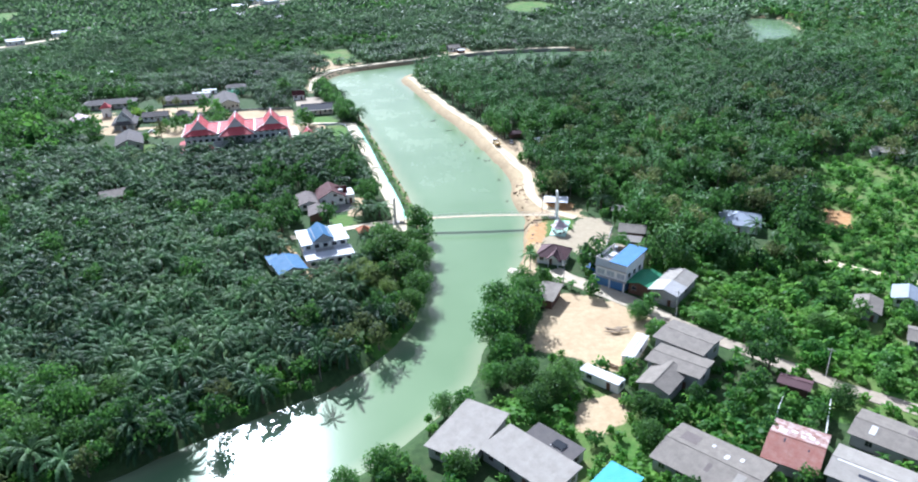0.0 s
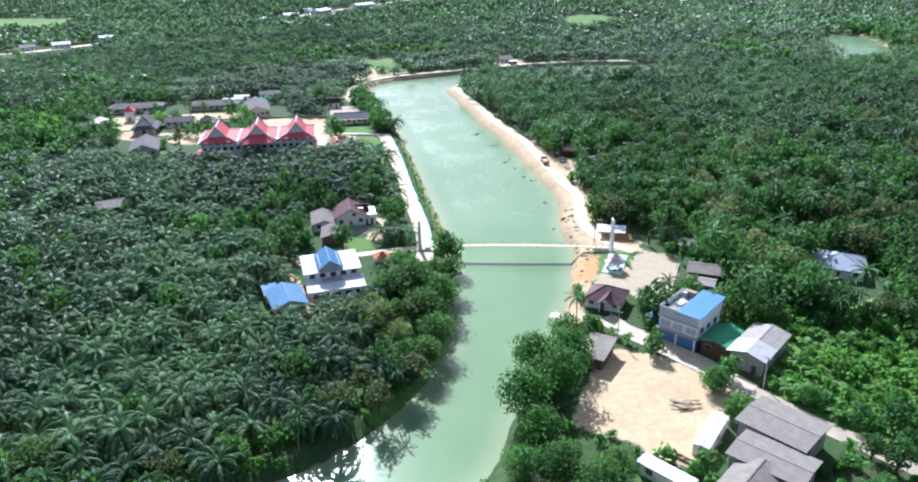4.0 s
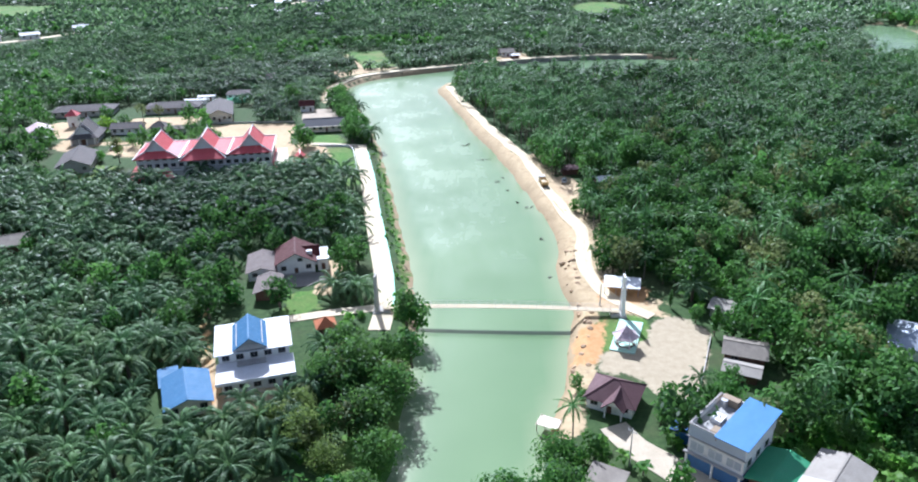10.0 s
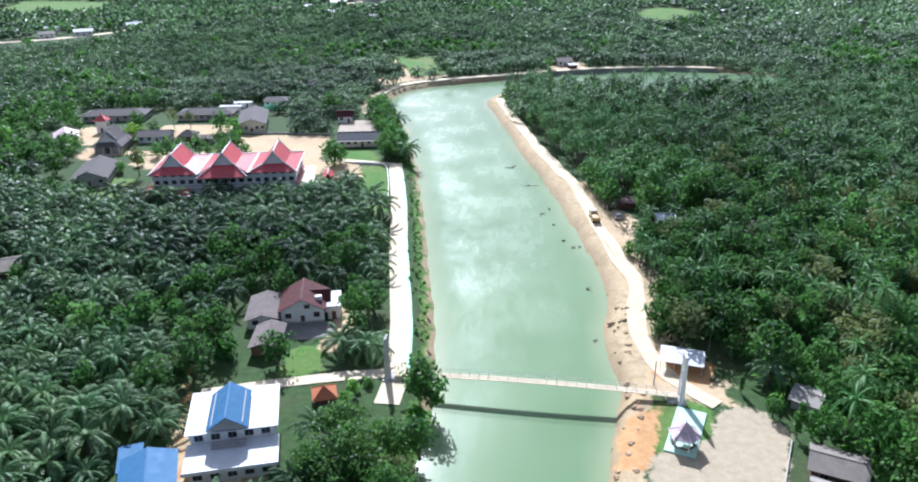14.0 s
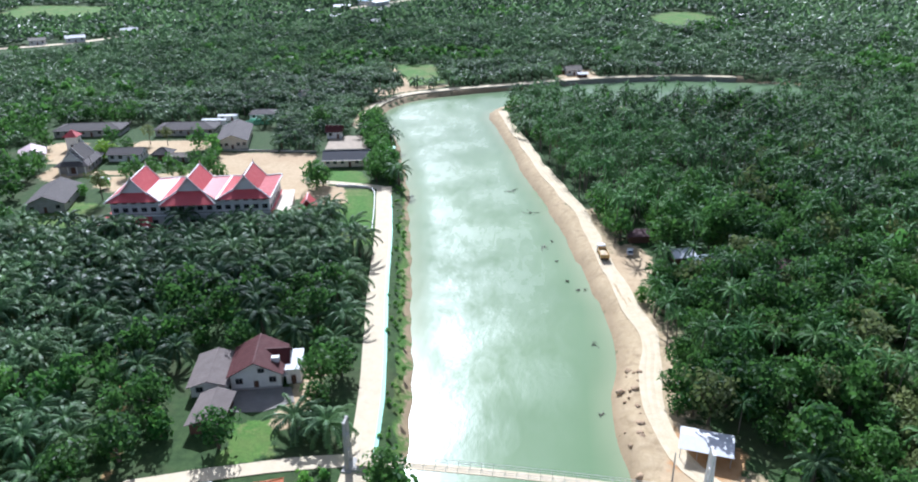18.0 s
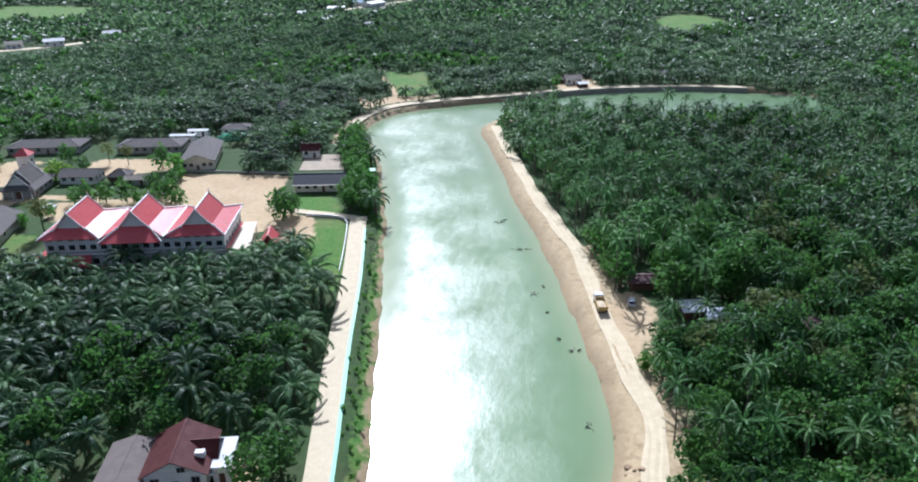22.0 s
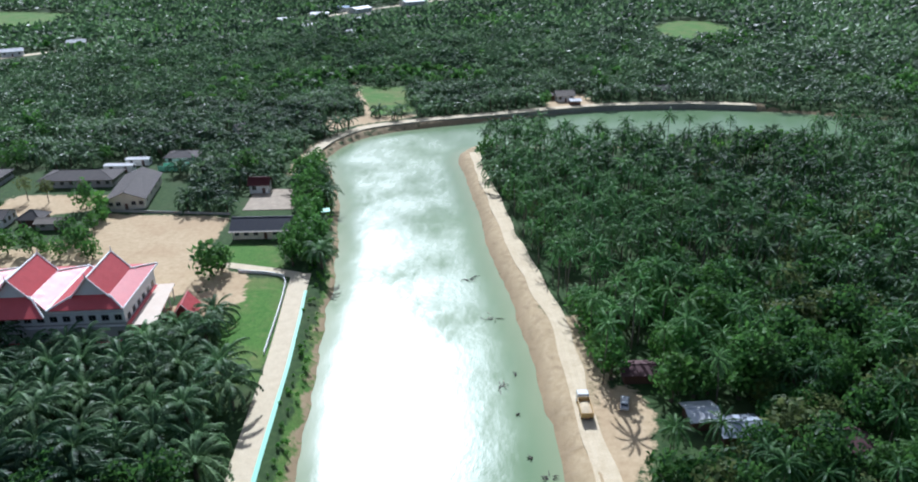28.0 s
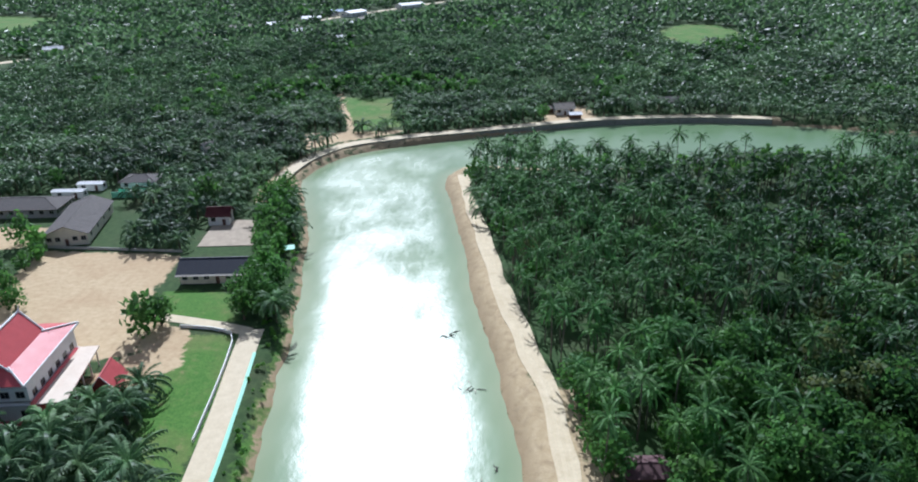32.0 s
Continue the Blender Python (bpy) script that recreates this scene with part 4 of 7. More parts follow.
house("farm_house", "white-roofed farm house far off", 257, 328, 9, 14, 3.2, -25, "gable", 1.4, "whiteroof", "white", "y")
house("farm_house", "pale-roofed farm house in clearing", 205, 250, 12, 8, 3.0, -25, "gable", 1.2, "paleroof", "white", "x")
house("forest_hut", "tin-roofed hut under palms", 61, 287, 7, 5, 2.6, 12, "gable", 0.8, "steel", "brownwall", "x", wins=1)
house("forest_hut", "hut with white sheet roof under palms", 55, 290.5, 5, 5, 2.6, 12, "gable", 0.7, "whiteroof", "brownwall", "x", wins=1)
house("forest_hut", "timber hut in the shade of palms", 79, 285, 6, 5, 2.6, 20, "gable", 0.8, "brownroof", "brownwall", "x", wins=1)
house("forest_hut", "dark timber hut at the edge of the clearing", 44.5, 304, 6, 4.5, 2.6, 8, "gable", 0.8, "brownroof", "brownwall", "x", wins=1)
# far bank
house("river_shed", "open shed with pale sheet roof by the river wall", 35.5, 549.5, 5, 4.5, 2.5, 15, "gable", 0.6, "whiteroof", "brownwall", "x", wins=1)
house("river_shed", "low shed with grey roof beside the river house", 23.5, 561, 5.5, 5, 2.6, 15, "gable", 0.7, "oldroof", "brownwall", "x", wins=1)
house("river_house", "small white house with grey roof above the river wall", 30, 559, 9, 8, 3.4, 15, "gable", 1.8, "greyroof", "white", "x", wins=3)
house("river_house", "low house with dark roof among palms", 82, 579, 9, 7, 3.0, 10, "gable", 1.4, "darkroof", "greywall", "x", wins=2)
for x, y, w, d, mat in ((-255, 846, 26, 12, "paleroof"), (-232, 868, 22, 12, "whiteroof"), (-212, 912, 24, 14, "whiteroof"), (-184, 962, 34, 18, "whiteroof"), (-205, 968, 20, 16, "blueroof"), (-140, 1036, 40, 18, "whiteroof"), (-160, 905, 16, 10, "paleroof"), (-165, 868, 18, 10, "whiteroof"), (-372, 675, 20, 10, "whiteroof"), (-395, 660, 16, 9, "paleroof"), (-350, 720, 18, 9, "whiteroof"), (-330, 740, 14, 9, "paleroof"), (-410, 690, 16, 9, "whiteroof"), (-300, 760, 14, 8, "paleroof"), (-193, 825, 22, 10, "whiteroof"), (-145, 784, 14, 9, "whiteroof"), (-113, 888, 18, 9, "paleroof"), (-113, 477, 7, 5, "paleroof")):
    house("town_building", "distant low building with pale sheet roof along the main road", x, y, w * 0.72, d * 0.8, 4.0, 40 + (x * 7 + y * 3) % 50 - 25, "gable", 1.6, mat, "white", "x", wins=3, group="town buildings")


def school_hall():
    """The long white school hall with three steep gabled towers over hipped red roofs."""
    x0, y0, rot = -94.3, 312.3, 10.5
    take(x0, y0, 50, 24, rot, 0.5)
    t = thing("school_hall", pose(x0, y0, 0, 0, 0, rot), "long white temple-style school hall with three steep salmon-red gabled roofs", "building")
    walls(t, 48.5, 20.5, 9.1, M["white"])
    part("floor_band", a_box(-24.5, -10.75, 3.7, 24.5, -10.252, 4.0), M["pedi"], t, "grey ledge between the storeys")
    part("floor_band", a_box(-24.5, -10.6, 7.4, 24.5, -10.252, 7.65), M["pedi"], t)
    part("floor_band", a_box(-24.45, -10.4, 4.45, 24.45, -10.252, 4.65), M["sash"], t)
    part("floor_band", a_box(24.252, -10.2, 3.7, 24.6, 10.2, 4.0), M["pedi"], t)
    for i in range(17):
        wx = -22.8 + i * 2.85
        window(t, wx, -10.25, 5.4, 1.5, 1.3, -90)
        window(t, wx, -10.25, 8.1, 1.3, 0.4, -90)
        if i % 2 == 0:
            window(t, wx, -10.25, 1.0, 1.5, 1.5, -90)
    for i in range(6):
        window(t, 24.25, -8 + i * 3.2, 4.6, 1.5, 1.3, 0)
        window(t, 24.25, -8 + i * 3.2, 1.0, 1.5, 1.5, 0)
        window(t, -24.25, -8 + i * 3.2, 4.6, 1.5, 1.3, 180)
    for n, lx in enumerate((-17.2, 0.0, 17.2)):
        hw = 8.57
        front, low = (-12.2, 9.2) if n != 1 else (-13.8, 8.3)
        back, zu, uw, f, b = 11.2, 11.2, 3.8, -8.8, 4.6
        l, r = lx - hw, lx + hw
        if n == 0:
            l += 0.7
        if n == 2:
            r -= 0.7
        zl = 9.3
        # lower tier: front hip, two sides, back hip
        roof_slope(t, "roof", [(l + 0.02, front, low), (r - 0.02, front, low), (lx + uw, f, zu), (lx - uw, f, zu)], M["pink"], 0.18)
        roof_slope(t, "roof", [(r, -12.2, zl), (r, back, zl), (lx + uw, b, zu), (lx + uw, f, zu)], M["pink"], 0.18)
        roof_slope(t, "roof", [(l, back, zl), (l, -12.2, zl), (lx - uw, f, zu), (lx - uw, b, zu)], M["pink"], 0.18)
        roof_slope(t, "roof", [(r, back, zl), (l, back, zl), (lx - uw, b, zu), (lx + uw, b, zu)], M["pink"], 0.18)
        # steep upper gable
        za, ov = 15.5, 0.55
        dz = (za - zu) * ov / uw
        for s in (1, -1):
            pts = [(lx + s * (uw + ov), f - 0.7, zu - dz + 0.12), (lx + s * (uw + ov), b + 0.7, zu - dz + 0.12), (lx, b + 0.7, za + 0.12), (lx, f - 0.7, za + 0.12)]
            roof_slope(t, "roof", pts if s > 0 else [pts[1], pts[0], pts[3], pts[2]], M["pink"], 0.2)
        for yy, s in ((f, -1), (b, 1)):
            tri = [(lx - uw, yy, zu), (lx + uw, yy, zu), (lx, yy, za - 0.2)]
            pd = part("pediment", slab(tri if s < 0 else tri[::-1], 0.25), M["pedi"], t, "plain grey pediment")
            edge = yy + s * 0.62
            for k in (-1, 1):
                part("bargeboard", a_tube([(lx + k * (uw + ov + 0.15), edge, zu - dz + 0.05), (lx + k * uw * 0.5, edge, zu + (za - zu) * 0.5 + 0.12), (lx, edge, za + 0.22)], [0.2, 0.2, 0.2], 6), M["trimwhite"], t, "white painted bargeboard")
                part("finial", a_tube([(lx + k * (uw + ov), edge, zu - dz + 0.05), (lx + k * (uw + ov + 0.5), edge, zu - dz + 0.15), (lx + k * (uw + ov + 0.75), edge, zu - dz + 0.6)], [0.18, 0.14, 0.04], 5), M["trimwhite"], t)
            part("finial", a_tube([(lx, edge, za + 0.1), (lx, edge + s * 0.3, za + 0.8), (lx, edge + s * 0.15, za + 1.5)], [0.2, 0.12, 0.03], 5), M["trimwhite"], t, "white roof finial")
        part("ridge_cap", a_tube([(lx, f - 0.7, za + 0.16), (lx, b + 0.7, za + 0.16)], [0.22, 0.22], 6), M["trimwhite"], t)
        for k in (-1, 1):
            part("hip_cap", a_tube([(lx + k * (uw + 0.1), f, zu + 0.1), ((r if k > 0 else l), front, low + 0.1)], [0.2, 0.2], 6), M["trimwhite"], t)
            part("side_cap", a_tube([(lx + k * (uw + 0.1), b, zu + 0.1), ((r if k > 0 else l), back, zl + 0.1)], [0.2, 0.2], 6), M["trimwhite"], t)
    for v in (-8.6, 8.6):
        part("valley_gutter", a_box(v - 0.28, -12.4, 9.14, v + 0.28, 11.2, 9.46), M["trimwhite"], t, "white valley gutter")
    part("eave_trim", a_box(25.0, -12.3, 8.95, 25.25, 11.3, 9.35), M["trimwhite"], t)
    part("eave_trim", a_box(-25.25, -12.3, 8.95, -25.0, 11.3, 9.35), M["trimwhite"], t)
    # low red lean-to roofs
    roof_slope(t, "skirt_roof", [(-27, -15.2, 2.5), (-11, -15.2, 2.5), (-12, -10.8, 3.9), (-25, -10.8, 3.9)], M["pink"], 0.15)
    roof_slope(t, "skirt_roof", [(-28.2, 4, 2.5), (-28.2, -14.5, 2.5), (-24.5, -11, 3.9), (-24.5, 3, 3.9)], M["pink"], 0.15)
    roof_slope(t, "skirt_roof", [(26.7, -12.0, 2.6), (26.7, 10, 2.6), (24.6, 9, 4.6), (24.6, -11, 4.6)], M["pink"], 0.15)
    for cx in (-26, -21.6, -17.2, -12.8):
        part("post", a_box(cx, -14.9, 0, cx + 0.3, -14.6, 2.52), M["white"], t)
    part("plinth", a_box(-25.2, -11.6, -0.3, 25.2, 11.0, 0.25), M["redwall"], t, "dark red plinth")
    # walkway roof and small gate house beside the hall
    take(-67.6, 317, 6, 20, 15, 0.3)
    w = thing("covered_walkway", pose(-67.6, 317.0, 0, 0, 0, 15), "covered walkway with pale cream flat roof beside the hall", "walkway")
    roof_slope(w, "roof", [(-2.7, -10, 4.0), (2.7, -10, 4.0), (2.7, 10, 4.15), (-2.7, 10, 4.15)], M["slabc"], 0.25)
    for k in range(5):
        for s in (-2.4, 2.15):
            part("post", a_box(s, -9 + k * 4.4, 0, s + 0.25, -8.75 + k * 4.4, 3.8), M["white"], w)
    g = house("gate_house", "small gate house with salmon-red gable roof", -60.2, 318.0, 4.2, 5.6, 2.8, 14, "gable", 2.6, "pink", "redwall", "y", 0.8, wins=1)
    part("bargeboard", a_tube([(-2.9, -3.7, 1.8), (0, -3.7, 5.5), (2.9, -3.7, 1.8)], [0.12, 0.12, 0.12], 5), M["trimwhite"], g)


def blue_white_house():
    """White-roofed house with a blue gabled dormer."""
    rot = 17
    take(-38.2, 175.5, 16, 20, rot, 0.8)
    t = thing("house", pose(-38.4, 174.8, 0, 0, 0, rot), "new house with white roof terraces and a bright blue gable roof", "house")
    walls(t, 14.6, 11.4, 5.6, M["white"], 0, 0, 3.6)
    walls(t, 14.2, 6.5, 3.1, M["white"], 0, 0.2, -5.6)
    roof_slope(t, "roof", [(-8.1, -2.6, 5.62), (8.1, -2.6, 5.62), (8.1, 9.9, 6.05), (-8.1, 9.9, 6.05)], M["whiteroof"], 0.2, "bright white upper roof")
    roof_slope(t, "roof", [(-7.9, -9.6, 3.1), (8.1, -9.6, 3.1), (8.1, -2.3, 3.5), (-7.9, -2.3, 3.5)], M["whiteroof"], 0.2, "white lower roof")
    part("parapet", a_box(-8.0, -9.75, 2.6, 8.2, -9.6, 3.35), M["trimwhite"], t)
    walls(t, 5.6, 9.6, 1.4, M["greywall"], 6.0, -0.6, 2.2)
    gable_roof(t, 5.6, 9.6, 7.2, 1.9, M["blueroof"], "y", 0.8, -0.6, 2.2, M["greywall"])
    part("balcony", a_box(-3.6, -4.6, 3.55, 2.4, -2.7, 3.75), M["greywall"], t)
    for s in range(4):
        part("balcony_post", a_box(-3.5 + s * 1.9, -4.5, 3.75, -3.4 + s * 1.9, -4.4, 4.7), M["galv"], t)
    part("balcony_rail", a_box(-3.55, -4.52, 4.7, 2.35, -4.38, 4.8), M["galv"], t)
    for s in range(5):
        window(t, -5.8 + s * 2.9, -2.1, 3.9, 1.4, 1.2, -90)
        window(t, -5.6 + s * 2.9, -8.85, 0.9, 1.4, 1.3, -90)
    part("step", a_box(-1.5, -10.4, 0, 1.5, -8.9, 0.3), M["road"], t)
    lean = house("lean_to", "blue sheet-roofed lean-to beside the blue house", -54.3, 167, 3.4, 6, 2.5, 24, "shed", 0.5, "blueroof", "cream", wins=1, over=0.4)
    take(-38, 165, 14, 4, 17, 0)


def shop():
    rot = -43
    take(54, 144.8, 10, 12, rot, 0.3)
    t = thing("shop_house", pose(54, 144.8, 0, 0, 0, rot), "three-storey blue and white shop house with half-open roof terrace", "building")
    walls(t, 9.6, 11.4, 3.2, M["bluewall"])
    walls(t, 9.9, 11.6, 3.2, M["white"], 3.2)
    walls(t, 10.2, 11.8, 2.5, M["white"], 6.4)
    part("ledge", a_box(-5.4, -6.6, 3.1, 5.4, -5.85, 3.3), M["greywall"], t)
    part("ledge", a_box(-5.35, -6.2, 6.3, 5.35, -5.95, 6.5), M["greywall"], t)
    part("ledge", a_box(-5.25, -6.0, 8.9, -0.3, -5.7, 9.0), M["sash"], t, "dark parapet capping")
    part("ledge", a_box(-5.25, -5.7, 8.9, -4.95, 5.95, 9.0), M["sash"], t)
    part("terrace", a_box(-4.9, -5.7, 7.7, 4.9, 5.7, 7.9), M["greywall"], t, "dark stained roof terrace")
    part("wall_panel", a_box(-5.0, -5.93, 6.52, 5.0, -5.902, 8.7), M["paleblue"], t, "pale blue-grey upper wall")
    for s in range(3):
        window(t, -3.3 + s * 3.3, -5.8, 3.9, 2.5, 1.6, -90, M["trimwhite"], M["curtain"])
        part("shutter", a_box(-4.6 + s * 3.2, -5.76, 0, -1.8 + s * 3.2, -5.7, 2.7), M["bluewall"], t, "blue roller shutter")
        part("column", a_box(-4.95 + s * 4.75, -6.5, 0, -4.6 + s * 4.75, -6.1, 3.1), M["trimwhite"], t)
    for s in range(3):
        window(t, 4.95, -3.6 + s * 3.4, 4.1, 1.4, 1.3, 0)
    roof_slope(t, "roof", [(-0.4, -6.6, 9.0), (5.6, -6.6, 9.0), (5.6, 6.6, 9.9), (-0.4, 6.6, 9.9)], M["azure"], 0.12, "blue sheet roof over half the terrace")
    for px, py in ((-0.2, -6.2), (-0.2, 0), (-0.2, 6.2), (5.3, 6.2)):
        part("post", a_box(px, py, 7.9, px + 0.12, py + 0.12, 9.0 + (py + 6.2) * 0.06), M["rust"], t)
    part("water_tank", a_tube([(-3.6, 3.8, 7.9), (-3.6, 3.8, 9.3)], [0.65, 0.65], 12), M["galv"], t)
    part("loft", a_box(-4.3, 4.2, 7.9, -1.2, 5.6, 9.4), M["timber"], t, "unfinished timber roof box")
    part("washing", a_box(-3.2, -2.0, 7.9, -1.4, 0.4, 8.7), M["white"], t)
    part("slab", a_box(-2.0, -4.5, 7.9, -0.6, -2.6, 8.2), M["timber"], t)
    b = thing("blue_fence", pose(47.3, 149.5, 0, 0, 0, -38), "blue sheet fence and awning beside the shop", "fence")
    part("panel", a_box(-2.6, -0.05, 0, 2.6, 0.05, 2.0), M["blue"], b)
    part("awning", slab([(-2.6, -0.2, 2.2), (2.6, -0.2, 2.2), (2.6, 2.6, 2.6), (-2.6, 2.6, 2.6)], 0.06), M["blue"], b)
    for s in (-2.5, 2.4):
        part("post", a_box(s, 2.4, 0, s + 0.1, 2.5, 2.55), M["rust"], b)


def footbridge():
    t = thing("footbridge", pose(0, 0, 0), "narrow white suspension footbridge with tall twin-leg pylons across the river", "bridge")
    xa, xb, n = -13.6, 44.0, 29

    def at(f):
        return Vector((xa + (xb - xa) * f, 199.2 + (196.9 - 199.2) * f, 1.15 + 0.7 * (1 - (2 * f - 1) ** 2)))
    for i in range(n):
        a, b = at(i / n), at((i + 1) / n)
        d = (b - a).normalized()
        side = Vector((-d.y, d.x, 0)) * 0.85
        gap = d * 0.03
        part("deck_panel", slab([a - side + gap, b - side - gap, b + side - gap, a + side + gap], 0.14), M["road"], t)
    for s in (-0.88, 0.88):
        for i in range(0, n + 1):
            p = at(i / n) + Vector((0, s, 0))
            part("rail_post", a_box(p.x - 0.03, p.y - 0.03, p.z - 0.1, p.x + 0.03, p.y + 0.03, p.z + 1.0), M["trimwhite"], t)
        for hgt in (0.5, 1.0):
            part("rail", a_tube([at(i / n) + Vector((0, s, hgt)) for i in range(n + 1)], [0.035] * (n + 1), 5), M["trimwhite"], t)
    for x, y, h, lean, mat in ((-15.0, 199.3, 9.9, 0.0, "pole"), (44.8, 196.9, 10.6, 0.0, "trimwhite")):
        for s in (-1.25, 1.25):
            bm = bmesh.new()
            tube(bm, [(x, y + s, -0.2), (x, y + s * 0.86, h * 0.5), (x, y + s * 0.72, h)], [0.5, 0.4, 0.33], 4)
            part("pylon_leg", bm, M[mat], t, "concrete pylon leg")
        for z in (h * 0.33, h * 0.66, h - 0.25):
            part("cross_beam", a_box(x - 0.2, y - 1.0, z - 0.2, x + 0.2, y + 1.0, z + 0.2), M[mat], t)
        part("footing", a_box(x - 0.9, y - 2.0, -0.4, x + 0.9, y + 2.0, 0.35, 0.08), M["pole"], t)
    for x, y in ((-13.2, 199.2), (43.6, 196.9)):
        part("abutment", a_box(x - 1.6, y - 1.4, -2.8, x + 1.6, y + 1.4, 0.55), M["pole"], t)


def pavilion():
    rot = -19
    take(44.3, 187, 5.5, 14, rot, 0)
    t = thing("pavilion", pose(44.2, 187, 0, 0, 0, rot), "small hexagonal pavilion with pale pink roof on a mint-green terrace", "pavilion")
    part("terrace", a_box(-2.8, -7.2, -0.1, 2.8, 7.0, 0.22, 0.05), M["mint"], t, "pale mint-green painted terrace")
    cx, cy = 0.2, -4.2
    for k in range(6):
        a, b = radians(60 * k), radians(60 * k + 60)
        P = lambda w, r, z: (cx + r * math.cos(w), cy + r * math.sin(w), z)
        roof_slope(t, "roof", [P(a, 3.1, 2.7), P(b, 3.1, 2.7), P(b, 1.3, 3.7), P(a, 1.3, 3.7)], M["pinkroof2"], 0.1)
        roof_slope(t, "roof", [P(a, 1.55, 3.85), P(b, 1.55, 3.85), P((a + b) / 2, 0.02, 5.2)], M["pinkroof2"], 0.08)
        part("column", a_tube([P(a, 2.4, 0.2), P(a, 2.4, 2.8)], [0.12, 0.12], 8), M["trimwhite"], t)
        part("hip_cap", a_tube([P(a, 3.1, 2.75), P(a, 1.3, 3.75)], [0.07, 0.07], 5), M["trimwhite"], t)
        part("railing", a_tube([P(a, 2.35, 0.9), P(b, 2.35, 0.9)], [0.05, 0.05], 5), M["brownwall"], t)
        part("bench", slab([P(a, 2.3, 0.62), P(b, 2.3, 0.62), P(b, 1.8, 0.62), P(a, 1.8, 0.62)], 0.08), M["brownwall"], t)
    part("finial", a_tube([(cx, cy, 5.1), (cx, cy, 5.9)], [0.12, 0.03], 6), M["trimwhite"], t)


def wheel(parent, x, y, r, w):
    tyre = part("wheel", a_tube([(x, y - w / 2, r), (x, y + w / 2, r)], [r, r], 14), M["tyre"], parent)
    part("rim", a_tube([(x, y - w / 2 - 0.02, r), (x, y + w / 2 + 0.02, r)], [r * 0.5, r * 0.5], 10), M["galv"], tyre)


def dump_truck():
    t = thing("dump_truck", pose(33.6, 291.5, 0.10, 0, 0, 98), "dusty ochre dump truck with pale cab on the dirt road", "truck")
    part("chassis", a_box(-3.4, -0.5, 0.55, 3.3, 0.5, 0.85), M["rust"], t)
    bm = bmesh.new()
    box(bm, 1.7, -1.1, 0.7, 3.5, 1.1, 2.5, 0.12)
    cab = part("cab", bm, M["white"], t, "pale cab")
    part("windscreen", a_box(3.48, -0.95, 1.65, 3.53, 0.95, 2.3), M["glass"], cab)
    for s in (-1, 1):
        part("side_window", a_box(2.2, s * 1.1 - 0.02, 1.65, 3.2, s * 1.1 + 0.02, 2.25), M["glass"], cab)
    part("bumper", a_box(3.45, -1.1, 0.5, 3.65, 1.1, 0.8, 0.04), M["galv"], t)
    bm = bmesh.new()
    box(bm, -3.4, -1.2, 0.9, 1.4, 1.2, 1.02)
    for a in ((-3.4, -1.2, 1.0, 1.4, -1.1, 2.0), (-3.4, 1.1, 1.0, 1.4, 1.2, 2.0), (-3.4, -1.1, 1.0, -3.3, 1.1, 1.9), (1.3, -1.1, 1.0, 1.4, 1.1, 2.2)):
        box(bm, *a)
    bed = part("bed", bm, M["truckpaint"], t, "ochre steel tipper bed")
    bm = bmesh.new()
    bmesh.ops.create_grid(bm, x_segments=8, y_segments=5, size=1)
    for v in bm.verts:
        v.co = Vector((-1.0 + v.co.x * 2.25, v.co.y * 1.08, 1.35 + 0.45 * (1 - v.co.x ** 2) * (1 - v.co.y ** 2) + 0.08 * noise.noise(v.co * 6)))
    part("load", bm, M["lane"], bed, "load of earth")
    for x in (2.6, -1.4, -2.5):
        for s in (-0.95, 0.95):
            wheel(t, x, s, 0.48, 0.34)


def car(x, y, rot, mat, label):
    t = thing("parked_car", pose(x, y, 0.02, 0, 0, rot), label, "car", "parked cars")
    bm = bmesh.new()
    box(bm, -2.1, -0.85, 0.35, 2.1, 0.85, 0.95, 0.12)
    part("body", bm, mat, t)
    bm = bmesh.new()
    box(bm, -1.5, -0.75, 0.9, 0.9, 0.75, 1.55, 0.1)
    for v in bm.verts:
        if v.co.z > 1.3:
            v.co.x = v.co.x * 0.8 - 0.1
            v.co.y *= 0.88
    cabin = part("cabin", bm, mat, t)
    part("windscreen", slab([(0.95, -0.65, 1.0), (0.95, 0.65, 1.0), (0.68, 0.58, 1.46), (0.68, -0.58, 1.46)], 0.03), M["glass"], cabin)
    part("rear_window", slab([(-1.56, 0.65, 1.0), (-1.56, -0.65, 1.0), (-1.34, -0.58, 1.46), (-1.34, 0.58, 1.46)], 0.03), M["glass"], cabin)
    for s in (-1, 1):
        part("side_window", a_box(-1.2, s * 0.74 - 0.025, 1.0, 0.6, s * 0.74 + 0.025, 1.35), M["glass"], cabin)
        part("headlight", a_box(2.06, s * 0.6 - 0.18, 0.65, 2.13, s * 0.6 + 0.18, 0.8), M["trimwhite"], t)
        for x1 in (-1.3, 1.3):
            wheel(t, x1, s * 0.78, 0.33, 0.2)


